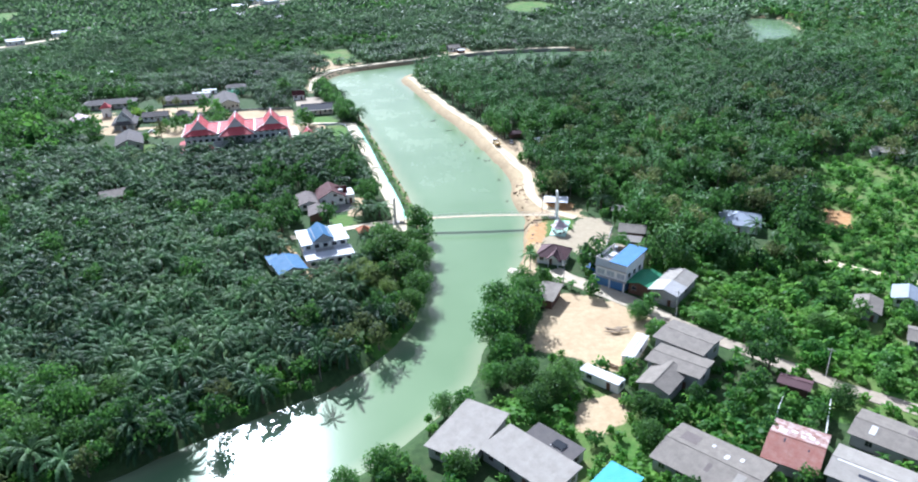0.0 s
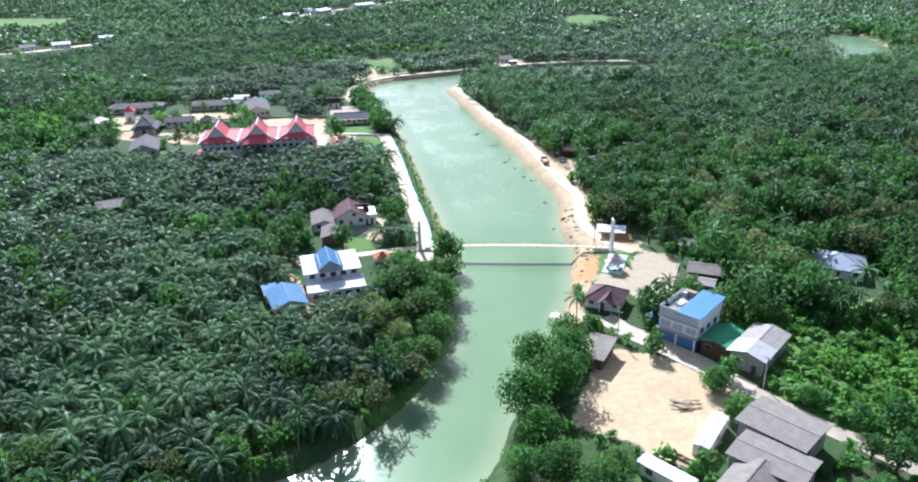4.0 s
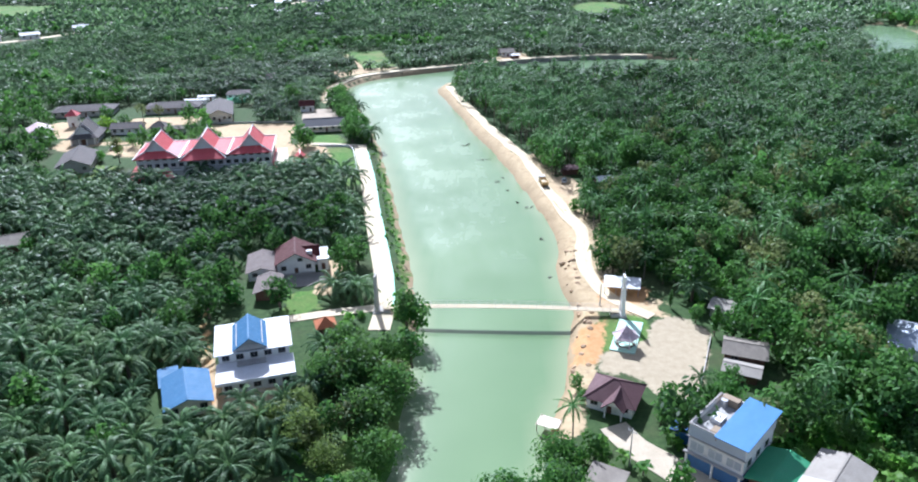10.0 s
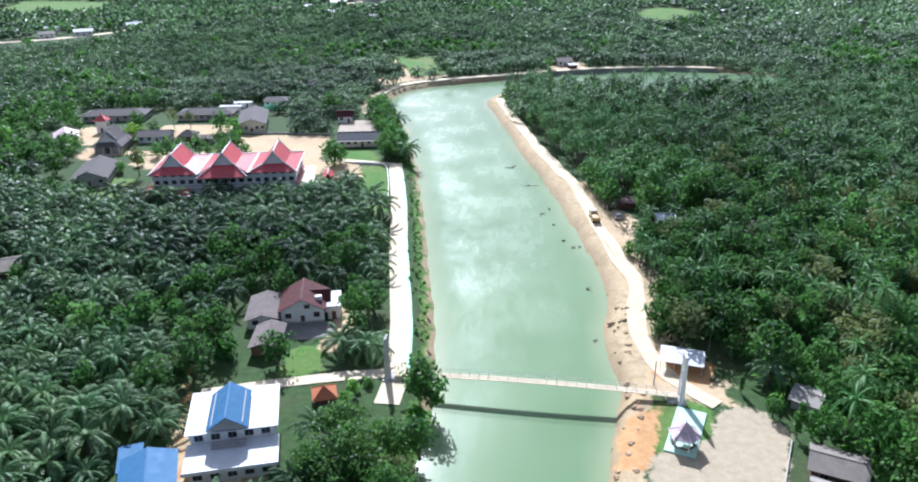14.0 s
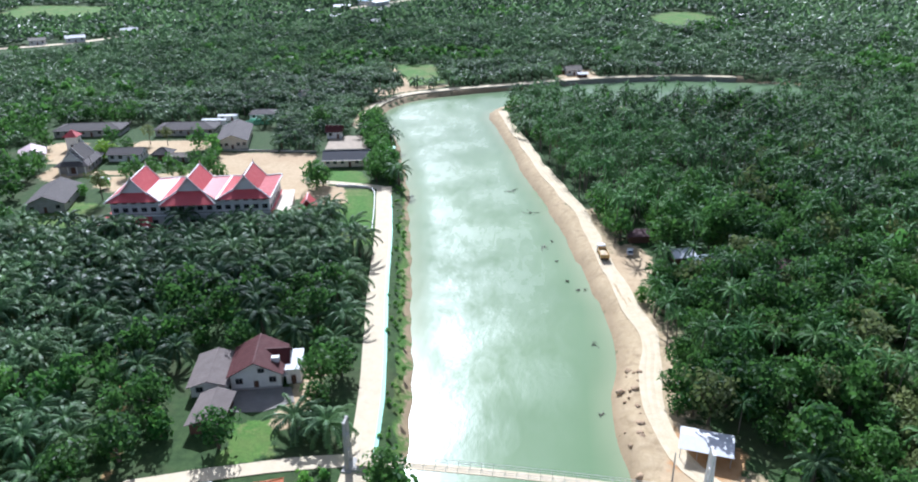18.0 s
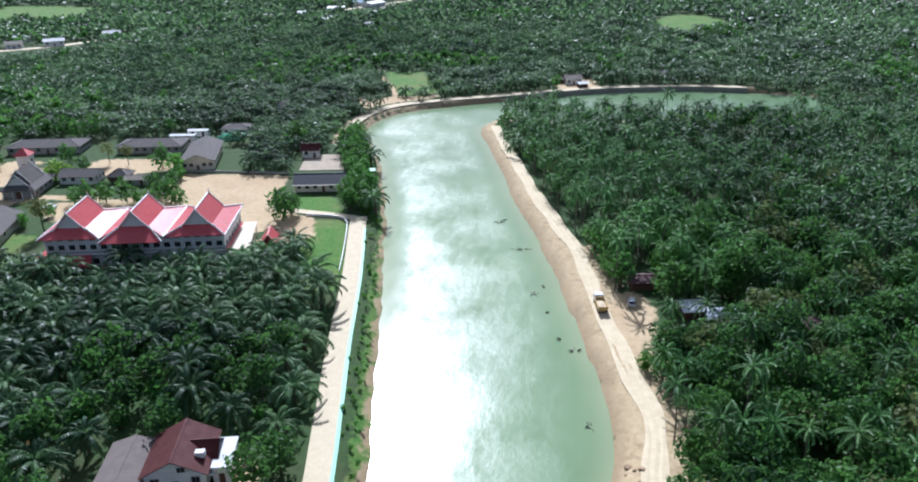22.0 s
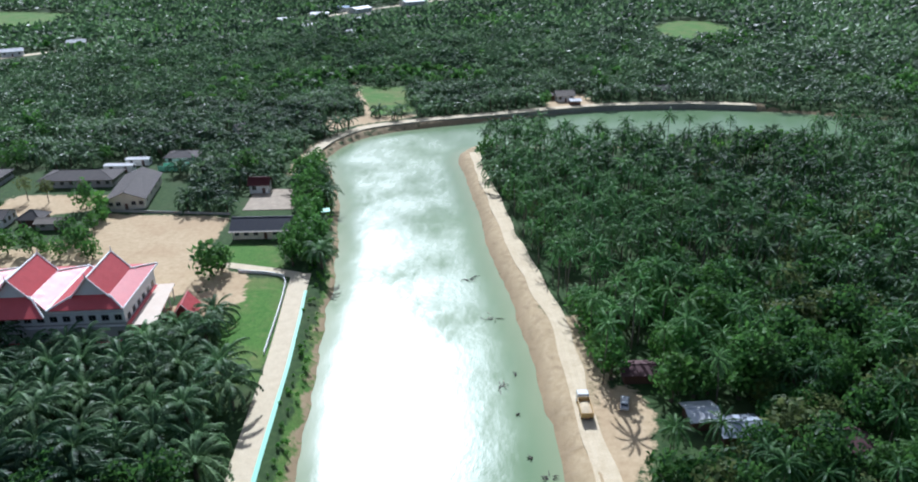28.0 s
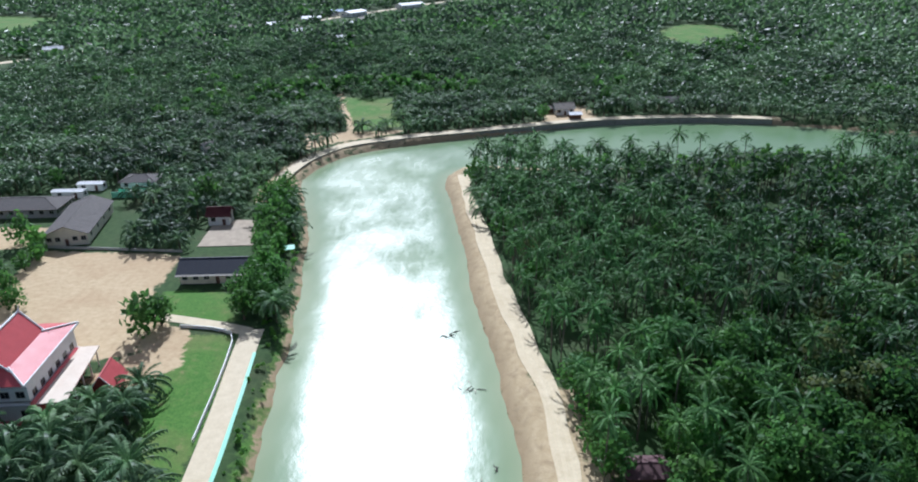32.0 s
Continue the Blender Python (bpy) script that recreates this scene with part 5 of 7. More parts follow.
def pole(x, y, h, arm=True, rot=0):
    t = thing("utility_pole", pose(x, y, 0, 0, 0, rot), "square concrete utility pole with cross arm", "pole", "utility poles")
    part("shaft", a_tube([(0, 0, -0.4), (0, 0, h)], [0.17, 0.11], 4), M["pole"], t)
    if arm:
        part("cross_arm", a_box(-0.9, -0.06, h - 0.7, 0.9, 0.06, h - 0.55), M["pole"], t)
        for s in (-0.8, 0, 0.8):
            part("insulator", a_tube([(s, 0, h - 0.55), (s, 0, h - 0.3)], [0.06, 0.04], 6), M["white"], t)


def snag(x, y, size, seed):
    """Drifted branches caught in the river."""
    r = random.Random(seed)
    t = thing("driftwood", pose(x, y, WATER, 0, 0, r.uniform(0, 360)), "dark driftwood branches sticking out of the water", "driftwood", "snags in the river")
    for k in range(7):
        a = r.uniform(0, 6.28)
        p = Vector((r.uniform(-0.5, 0.5) * size, r.uniform(-0.3, 0.3) * size, -0.25))
        q = p + Vector((math.cos(a), math.sin(a), 0)) * size * r.uniform(0.4, 1.0) + Vector((0, 0, r.uniform(0.2, 0.7)))
        part("branch", a_tube([p, (p + q) / 2 + Vector((0, 0, 0.2)), q], [0.16, 0.1, 0.04], 5), M["bambooc" if seed in (1, 2, 3) and k % 2 else "mud"], t)


def low_wall(name, line, h, mat, label, thick=0.2):
    pts = curve_points(line, 2.5)
    t = tagged(new(name), label, "wall", "", "structure")
    for a, b in zip(pts, pts[1:]):
        a, b = Vector((*a, 0)), Vector((*b, 0))
        L = (b - a).length
        if L < 0.05:
            continue
        s = part("wall_block", a_box(0.012, -thick / 2, -0.2, L - 0.012, thick / 2, h), mat, t)
        s.matrix_local = Matrix.Translation(a) @ pose(0, 0, 0, 0, 0, math.degrees(math.atan2((b - a).y, (b - a).x)))


def river_wall():
    """Retaining wall round the bend: concrete panels between posts with a coping."""
    pts = curve_points(WALL_LINE, 4.0)
    t = tagged(new("river_wall"), "grey concrete retaining wall round the river bend", "wall", "", "structure")
    for i, (a, b) in enumerate(zip(pts, pts[1:])):
        a, b = Vector((*a, 0)), Vector((*b, 0))
        L = (b - a).length
        m = Matrix.Translation(a) @ pose(0, 0, 0, 0, 0, math.degrees(math.atan2((b - a).y, (b - a).x)))
        p1 = part("panel", a_box(0, -0.12, WATER - 1.0, L, 0.2, 0.0), M["wallc"], t)
        p2 = part("coping", a_box(0, -0.3, 0.003, L, 0.35, 0.28), M["road"], t)
        p3 = part("post", a_box(-0.22, -0.34, WATER - 1.0, 0.22, -0.123, 0.0), M["wallc"], t)
        for q in (p1, p2, p3):
            q.matrix_local = m


def temple_hall(x, y, rot):
    """Hall with a hipped skirt roof and a stepped steep gable above it."""
    take(x, y, 13, 18, rot)
    t = thing("temple_hall", pose(x, y, 0, 0, 0, rot), "grey temple hall with stepped steep dark gables and white bargeboards", "building")
    walls(t, 10.5, 15, 3.6, M["greywall"])
    a, b, c, d = 6.6, 9.0, 3.7, 6.2
    for f in ([(-a, -b, 3.2), (a, -b, 3.2), (c, -d, 4.8), (-c, -d, 4.8)], [(a, -b, 3.2), (a, b, 3.2), (c, d, 4.8), (c, -d, 4.8)],
              [(a, b, 3.2), (-a, b, 3.2), (-c, d, 4.8), (c, d, 4.8)], [(-a, b, 3.2), (-a, -b, 3.2), (-c, -d, 4.8), (-c, d, 4.8)]):
        roof_slope(t, "roof", f, M["darkroof"], 0.14)
    for front, back, wide, top in ((-7.4, 6.6, 3.5, 8.4), (-5.4, 5.0, 3.7, 9.6)):
        z0 = 4.7 if wide == 3.5 else 4.95
        for sg in (1, -1):
            pts = [(sg * (wide + 0.5), front, z0 - 0.5), (sg * (wide + 0.5), back, z0 - 0.5), (0, back, top), (0, front, top)]
            roof_slope(t, "roof", pts if sg > 0 else [pts[1], pts[0], pts[3], pts[2]], M["darkroof"], 0.14)
        for yy, sg in ((front, -1), (back, 1)):
            tri = [(-wide, yy - sg * 0.5, z0), (wide, yy - sg * 0.5, z0), (0, yy - sg * 0.5, top - 0.3)]
            part("pediment", slab(tri if sg < 0 else tri[::-1], 0.2), M["pedi"], t, "pale grey pediment")
            part("bargeboard", a_tube([(-wide - 0.5, yy, z0 - 0.4), (0, yy, top + 0.1), (wide + 0.5, yy, z0 - 0.4)], [0.16, 0.16, 0.16], 5), M["trimwhite"], t)
            part("finial", a_tube([(0, yy, top), (0, yy + sg * 0.3, top + 0.9)], [0.14, 0.03], 5), M["trimwhite"], t)
    for px in (-4.8, -1.6, 1.6, 4.8):
        part("column", a_tube([(px, -8.4, 0), (px, -8.4, 3.3)], [0.2, 0.2], 8), M["white"], t)
    for k in range(4):
        window(t, 5.25, -5.4 + k * 3.6, 1.0, 1.2, 1.6, 0)
    part("door", a_box(-0.9, -7.56, 0, 0.9, -7.48, 2.4), M["brownwall"], t)
    part("step", a_box(-2.0, -9.6, -0.1, 2.0, -8.7, 0.2), M["pole"], t)


def roof_piece(ob, d, h, rise, x, y, w, l, mat, label=""):
    """A sheet lying on the slope of a house's gable roof (ridge along x)."""
    k = rise / (d / 2)
    z = lambda v: h + rise - abs(v) * k + 0.04
    roof_slope(ob, "roof_sheet", [(x - w / 2, y - l / 2, z(y - l / 2)), (x + w / 2, y - l / 2, z(y - l / 2)), (x + w / 2, y + l / 2, z(y + l / 2)), (x - w / 2, y + l / 2, z(y + l / 2))], mat, 0.05, label)


def river_steps():
    t = thing("river_steps", pose(-66.8, 86.0, 0, 0, 0, -45), "small timber landing hut with steps down to the river", "landing")
    for k in range(9):
        part("tread", a_box(-0.5, -0.6 - k * 0.6, 0.1 - k * 0.28, 0.5, -0.1 - k * 0.6, 0.16 - k * 0.28), M["timber"], t)
    for sx in (-0.55, 0.5):
        part("stringer", a_tube([(sx, 0, 0.1), (sx, -5.2, -2.4)], [0.07, 0.07], 4), M["timber"], t)
        for sy in (0.3, 2.4):
            part("post", a_box(sx * 2.4, sy, -0.3, sx * 2.4 + 0.12, sy + 0.12, 2.4), M["timber"], t)
    part("platform", a_box(-1.6, 0.1, 0.05, 1.6, 2.8, 0.17), M["timber"], t)
    roof_slope(t, "roof", [(-1.9, -0.2, 2.35), (1.9, -0.2, 2.35), (1.9, 3.1, 2.75), (-1.9, 3.1, 2.75)], M["slabc"], 0.06)


temple_hall(-164.5, 356, 12)
river_steps()
for ob in [o for o in bpy.data.objects if o.parent is None and o.name.split(".")[0] == "row_house"]:
    X0 = ob.matrix_world.translation.x
    if X0 > 88:
        roof_piece(ob, 9.5, 3.3, 0.8, -3.6, -2.0, 1.2, 2.6, M["whiteroof"], "white translucent roof sheet")
        roof_piece(ob, 9.5, 3.3, 0.8, 3.2, 2.4, 2.4, 2.6, M["oldroof"])
    elif X0 > 70:
        roof_piece(ob, 10, 3.2, 0.7, 0.0, -0.5, 17.0, 0.35, M["trimwhite"], "white sealed ridge strip")
        # dark plates stand in for the unlit inside of roof openings
        roof_piece(ob, 10, 3.2, 0.7, -2.0, -2.6, 4.5, 0.8, M["navy"], "dark plate painted in for an unlit opening in the roof")
        roof_piece(ob, 10, 3.2, 0.7, 4.2, -2.6, 2.4, 0.8, M["navy"])
    else:
        for px, py, w, l, mat in ((2.0, 2.2, 0.8, 1.6, "whiteroof"), (4.6, 3.4, 0.7, 1.2, "whiteroof"), (-1.5, 3.9, 0.6, 1.0, "whiteroof"), (-6.2, 3.2, 3.6, 3.4, "oldroof"), (0.4, -3.0, 0.9, 2.4, "oldroof"), (6.5, -2.4, 1.8, 3.0, "paleroof")):
            roof_piece(ob, 13, 3.4, 0.8, px, py, w, l, M[mat])
for ob in [o for o in bpy.data.objects if o.parent is None and o.name == "barn"]:
    # first two pieces are dark plates for unlit holes, the rest white patches
    for k, (px, py, w, l) in enumerate(((-2.2, -1.2, 0.35, 1.0), (2.6, -2.0, 0.3, 0.5), (-3.2, 2.0, 1.6, 1.8), (-1.0, 3.2, 1.2, 1.0), (0.8, 2.0, 0.9, 0.9), (2.4, 2.8, 1.0, 1.4), (3.6, 1.4, 0.6, 0.9), (1.6, 4.2, 0.8, 0.7))):
        roof_piece(ob, 13.4, 3.0, 1.5, px, py, w, l, M["navy" if k < 2 else "whiteroof"])
school_hall()
hall = next(o for o in bpy.data.objects if o.name == "long_hall")
roof_slope(hall, "awning", [(-9.2, -5.6, 2.78), (9.2, -5.6, 2.78), (9.2, -4.9, 2.98), (-9.2, -4.9, 2.98)], M["paleroof"], 0.08, "pale sheet awning along the front")
blue_white_house()
shop()
footbridge()
pavilion()
river_wall()
dump_truck()
car(41.4, 294, 84, M["carpaint"], "silver car parked in the shade of a clearing")
car(-146, 341, 10, M["white"], "white car parked in the school yard")
for a in ((40.2, 201.5, 6.0, False, 0), (36.5, 143.5, 8.0, True, -45), (64, 122, 8.0, True, -45), (90, 90, 8.0, True, -40), (112, 66, 8.0, True, -40)):
    pole(*a)
for i, (x, y, s) in enumerate(((29.8, 248.2, 1.2), (11.5, 329.5, 3.6), (4.5, 350.5, 2.8), (16.8, 301, 2.4), (19.5, 306, 1.0), (24, 280, 1.0), (27.3, 275.5, 2.0), (21, 292, 1.0), (30, 222, 1.3))):
    snag(x, y, s * 1.15, i)
low_wall("boundary_wall", [(-58, 343.2), (-50, 343.0), (-44.6, 341.4), (-42.8, 338.0), (-39.5, 324), (-35.6, 304)], 0.75, M["trimwhite"], "low white boundary wall along the riverside road")
low_wall("boundary_wall", [(-121, 383), (-100, 383.5), (-78, 384)], 0.7, M["pole"], "low concrete wall between school field and palms")
low_wall("boundary_wall", [(63, 186), (54, 164.5), (49, 163)], 0.35, M["pole"], "low kerb wall round the gravel yard")
low_wall("boundary_wall", [(69.2, 73.6), (76.8, 84)], 2.2, M["white"], "stained white wall of the roofless back of the barn")
low_wall("boundary_wall", [(77.2, 67.2), (84.5, 78.5)], 2.2, M["white"], "stained white wall of the roofless back of the barn")
low_wall("screen_fence", [(-125, 425.5), (-114, 427.5)], 2.0, M["teal"], "mint-green sheet fence beside the school block")
low_wall("screen_fence", [(-124.6, 429), (-115, 431)], 2.0, M["teal"], "mint-green sheet fence beside the school block")
strip = [(x + 2.35, y + 0.5) for x, y in ROAD_LEFT[0][1:8]]
ribbon("road_edge", strip, 0.8, M["teal"], "mint-green painted strip along the riverside road", 0.128, 0.05, 0.12, "road marking")
h = thing("riverside_awning", pose(-46.5, 386, -0.3, 0, 0, 20), "small teal sheet awning on the river bank", "awning")
part("roof", slab([(-1.5, -1.3, 2.2), (1.5, -1.3, 2.2), (1.5, 1.3, 2.5), (-1.5, 1.3, 2.5)], 0.06), M["teal"], h)
for sx in (-1.4, 1.3):
    for sy in (-1.2, 1.1):
        part("post", a_box(sx, sy, -0.2, sx + 0.1, sy + 0.1, 2.25), M["timber"], h)
# yard between the long hall and the small hall
bm = slab([(-75.5, 388, 0), (-58, 391, 0), (-62, 410, 0), (-79, 409, 0)], 0.3)
for v in bm.verts:
    v.co.z += 0.12
structure("pavement", bm, M["village"], "pale concrete yard behind the long hall", "pavement")
# stacked timber on the bare lot
r = random.Random(4)
t = thing("timber_pile", pose(44.5, 116, 0, 0, 0, 0), "loose pile of sawn timber on bare earth", "timber")
for k in range(11):
    a = r.uniform(-40, 10)
    L = r.uniform(2.5, 5)
    b = part("plank", a_box(-L / 2, -0.15, 0, L / 2, 0.15, 0.12), M["timber"], t)
    b.matrix_local = pose(r.uniform(-1.5, 3), r.uniform(-2, 1.5), 0.02 + k * 0.06, r.uniform(-2, 2), r.uniform(-2, 2), a)
t = thing("boat", pose(39.5, 99.5, 0, 0, 0, -45), "long weathered wooden boat lying on the lot", "boat")
bm = bmesh.new()
for s in range(9):
    f = s / 8 * 2 - 1
    wdt = 0.55 * (1 - f ** 4)
    for k in range(5):
        a = math.pi * k / 4
        bm.verts.new((f * 3.2, -wdt * math.cos(a), 0.5 - 0.45 * math.sin(a) * (1 - f ** 6) + 0.25 * f * f))
bm.verts.ensure_lookup_table()
for s in range(8):
    for k in range(4):
        bm.faces.new([bm.verts[s * 5 + k], bm.verts[s * 5 + k + 1], bm.verts[s * 5 + 5 + k + 1], bm.verts[s * 5 + 5 + k]])
bmesh.ops.solidify(bm, geom=bm.faces[:], thickness=0.06)
part("hull", bm, M["timber"], t)
part("thwart", a_box(-0.8, -0.5, 0.42, -0.5, 0.5, 0.47), M["timber"], t)
part("thwart", a_box(0.9, -0.5, 0.42, 1.2, 0.5, 0.47), M["timber"], t)
bm = slab([(-44.2, 211.5, 0.06), (-36, 212.5, 0.06), (-30.5, 216.2, 0.06), (-33, 221.2, 0.06), (-44.6, 219.3, 0.06)], 0.1)
structure("pavement", bm, M["yardgrey"], "grey concrete yard in front of the white house", "pavement")
t = thing("landing_stage", pose(23.6, 156.5, 0, 0, 0, -25), "cream timber landing stage on posts at the river bank", "jetty")
for i in range(9):
    part("plank", a_box(-2.2 + i * 0.49, -1.6, -0.75, -1.75 + i * 0.49, 1.6, -0.68), M["slabc"], t)
for px in (-2.0, 1.9):
    part("beam", a_box(px - 0.08, -1.5, -0.95, px + 0.08, 1.5, -0.755), M["timber"], t)
    for py in (-1.4, 1.4):
        part("post", a_tube([(px, py, -4.0), (px, py, -0.3)], [0.09, 0.09], 6), M["timber"], t)
# boulders and clods of the diggings
for i in range(46):
    y = r.uniform(172, 236)
    x = np.interp(y, [172, 188, 202, 215, 228, 236], [29, 31.5, 34, 32.5, 32.6, 34]) + r.uniform(0.6, 4.5)
    s = r.uniform(0.3, 0.95)
    bm = bmesh.new()
    bmesh.ops.create_icosphere(bm, subdivisions=2, radius=s)
    for v in bm.verts:
        v.co *= 1 + 0.35 * noise.noise(v.co * 1.3 / s + Vector((i * 7.1, 0, 0)))
        v.co.z *= 0.7
    ob = new("boulder", mesh_of("boulder", bm, M["clod"]))
    ob.location = (x, y, float(np.interp(x - np.interp(y, [172, 188, 202, 215, 228, 236], [29, 31, 34, 32, 32, 34]), [0, 3.5], [-2.3, -0.1])))
    tagged(ob, "clod of dug earth and rock on the bank", "rock", "boulders on the bank")


# ---- vegetation ----
def frond_tris(rng, az, pitch, droop, length, pairs, leaf, fold, rib):
    """Triangles and tones of one feather leaf: folded pairs of leaflets along an arching rib."""
    out, tone = [], []
    p = np.zeros(3)
    step = length / pairs
    flat = np.array([math.cos(az), math.sin(az), 0.0])
    side = np.array([-math.sin(az), math.cos(az), 0.0])
    twist = rng.uniform(-0.25, 0.25)
    for i in range(pairs):
        s = (i + 0.5) / pairs
        e = pitch - droop * s ** 1.35
        d = flat * math.cos(e) + np.array([0, 0, math.sin(e)])
        up = -flat * math.sin(e) + np.array([0, 0, math.cos(e)])
        q = p + d * step
        ll = leaf * (0.5 + 0.62 * math.sin(math.pi * min(1, 0.08 + s * 0.86)))
        for sg in (-1, 1):
            dip = fold + sg * twist + rng.uniform(-0.14, 0.14)
            tip = p + d * (step * 0.6 + ll * 0.5) + sg * side * ll * math.cos(dip) - up * ll * math.sin(dip)
            a, b = p - d * step * 0.08, p + d * step * 1.1
            out.append([a, b, tip] if sg > 0 else [b, a, tip])
            # tone also lightens from the frond's base to its tip
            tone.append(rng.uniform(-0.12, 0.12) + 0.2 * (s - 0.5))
        if rib and i % 2 == 0 and i + 2 <= pairs:
            wide = side * rib * (1 - 0.75 * s)
            out.append([p - wide + up * 0.05, p + wide + up * 0.05, p + d * step * 2.3 + up * 0.03])
            # pale rib, its tone raised to paint the highlight along the arch
            tone.append(0.75)
        p = q
    return out, tone


def palm_crown(seed, fronds, pairs, length, leaf, low=-0.35, high=1.35, droop=1.1, fold=0.6, rib=0.0):
    rng = np.random.default_rng(seed)
    tris, tone = [], []
    for i in range(fronds):
        f = (i + 0.5) / fronds
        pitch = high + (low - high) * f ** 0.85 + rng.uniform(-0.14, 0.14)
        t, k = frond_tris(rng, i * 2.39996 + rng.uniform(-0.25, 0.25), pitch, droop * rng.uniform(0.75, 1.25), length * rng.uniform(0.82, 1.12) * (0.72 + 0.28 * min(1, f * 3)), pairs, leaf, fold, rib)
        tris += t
        # lower fronds get a darker tone, painting the shade under the crown's top
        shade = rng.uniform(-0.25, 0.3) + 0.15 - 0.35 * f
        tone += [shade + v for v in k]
    return np.array(tris), np.array(tone)


def leaf_crown(seed, radius, height, lobes, cards, size, squash=0.85, fill=0.62):
    """Quads of a broadleaf crown: clumps of leaf sprays over many lobes; the crown's foot is at z = 0."""
    rng = np.random.default_rng(seed)
    quads_, tone = [], []
    for i in range(lobes):
        a, f = i * 2.39996 + rng.uniform(-0.5, 0.5), (i + 0.5) / lobes
        ring = math.sqrt(min(1.0, 0.15 + f)) if f < 0.75 else (1 - f) * 2.2
        c = np.array([math.cos(a) * radius * fill * ring, math.sin(a) * radius * fill * ring, height * (0.13 + 0.70 * f)]) * rng.uniform(0.85, 1.1)
        r = radius * rng.uniform(0.36, 0.54)
        shade = rng.uniform(-0.3, 0.3)
        n = cards // lobes
        d = rng.normal(size=(n, 3))
        d[:, 2] += 0.35
        d /= np.linalg.norm(d, axis=1)[:, None]
        pos = c + d * r * rng.uniform(0.55, 1.08, (n, 1)) * np.array([1, 1, squash])
        nrm = d + rng.normal(scale=0.55, size=(n, 3))
        nrm /= np.linalg.norm(nrm, axis=1)[:, None]
        u = np.cross(nrm, rng.normal(size=(n, 3)))
        u /= np.linalg.norm(u, axis=1)[:, None]
        v = np.cross(nrm, u)
        s = size * rng.uniform(0.55, 1.25, (n, 1))
        quads_.append(np.stack([pos - u * s, pos - v * s * 0.55 + nrm * s * 0.15, pos + u * s, pos + v * s * 0.55 + nrm * s * 0.15], 1))
        tone += list(shade + rng.uniform(-0.12, 0.12, n))
    return np.concatenate(quads_), np.array(tone)


def banana_crown(seed, leaves, length):
    """Broad arching blades."""
    rng = np.random.default_rng(seed)
    out, tone = [], []
    for i in range(leaves):
        az, e = i * 2.39996, rng.uniform(0.5, 1.3)
        d0 = np.array([math.cos(az), math.sin(az), 0])
        side = np.array([-math.sin(az), math.cos(az), 0])
        p, w = np.zeros(3), 0.05
        for s in range(3):
            q = p + length / 3 * (d0 * math.cos(e) + np.array([0, 0, math.sin(e)]))
            w2 = (0.38, 0.42, 0.05)[s] * length * 0.45
            out.append([p - side * w, p + side * w, q + side * w2, q - side * w2])
            p, w, e = q, w2, e - 0.75
        tone += [rng.uniform(-0.2, 0.4)] * 3
    return np.array(out), np.array(tone)


def crown_mesh(name, faces, tone, mat):
    k = faces.shape[1]
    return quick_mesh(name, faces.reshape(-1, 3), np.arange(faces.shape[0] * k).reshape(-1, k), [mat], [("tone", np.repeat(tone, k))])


def trunk_mesh(name, h, r0, r1, mat, lean=0.0, limbs=0, spread=2.0, seed=0):
    rng = random.Random(seed)
    bm = bmesh.new()
    pts = [(lean * (i / 5) ** 2, 0.15 * math.sin(i), h * i / 5 - 0.3 * (i == 0)) for i in range(6)]
    tube(bm, pts, [r0 + (r1 - r0) * (i / 5) ** 0.7 for i in range(6)], 7)
    for i in range(limbs):
        a = i * 2.4 + rng.uniform(-0.4, 0.4)
        z = h * rng.uniform(0.55, 0.98)
        tip = (math.cos(a) * spread, math.sin(a) * spread, z + spread * rng.uniform(0.5, 1.1))
        tube(bm, [(lean * 0.6, 0, z), (tip[0] * 0.5, tip[1] * 0.5, z + (tip[2] - z) * 0.4), tip], [r1 * 0.75, r1 * 0.5, r1 * 0.2], 5)
    smooth(bm)
    return mesh_of(name, bm, mat)


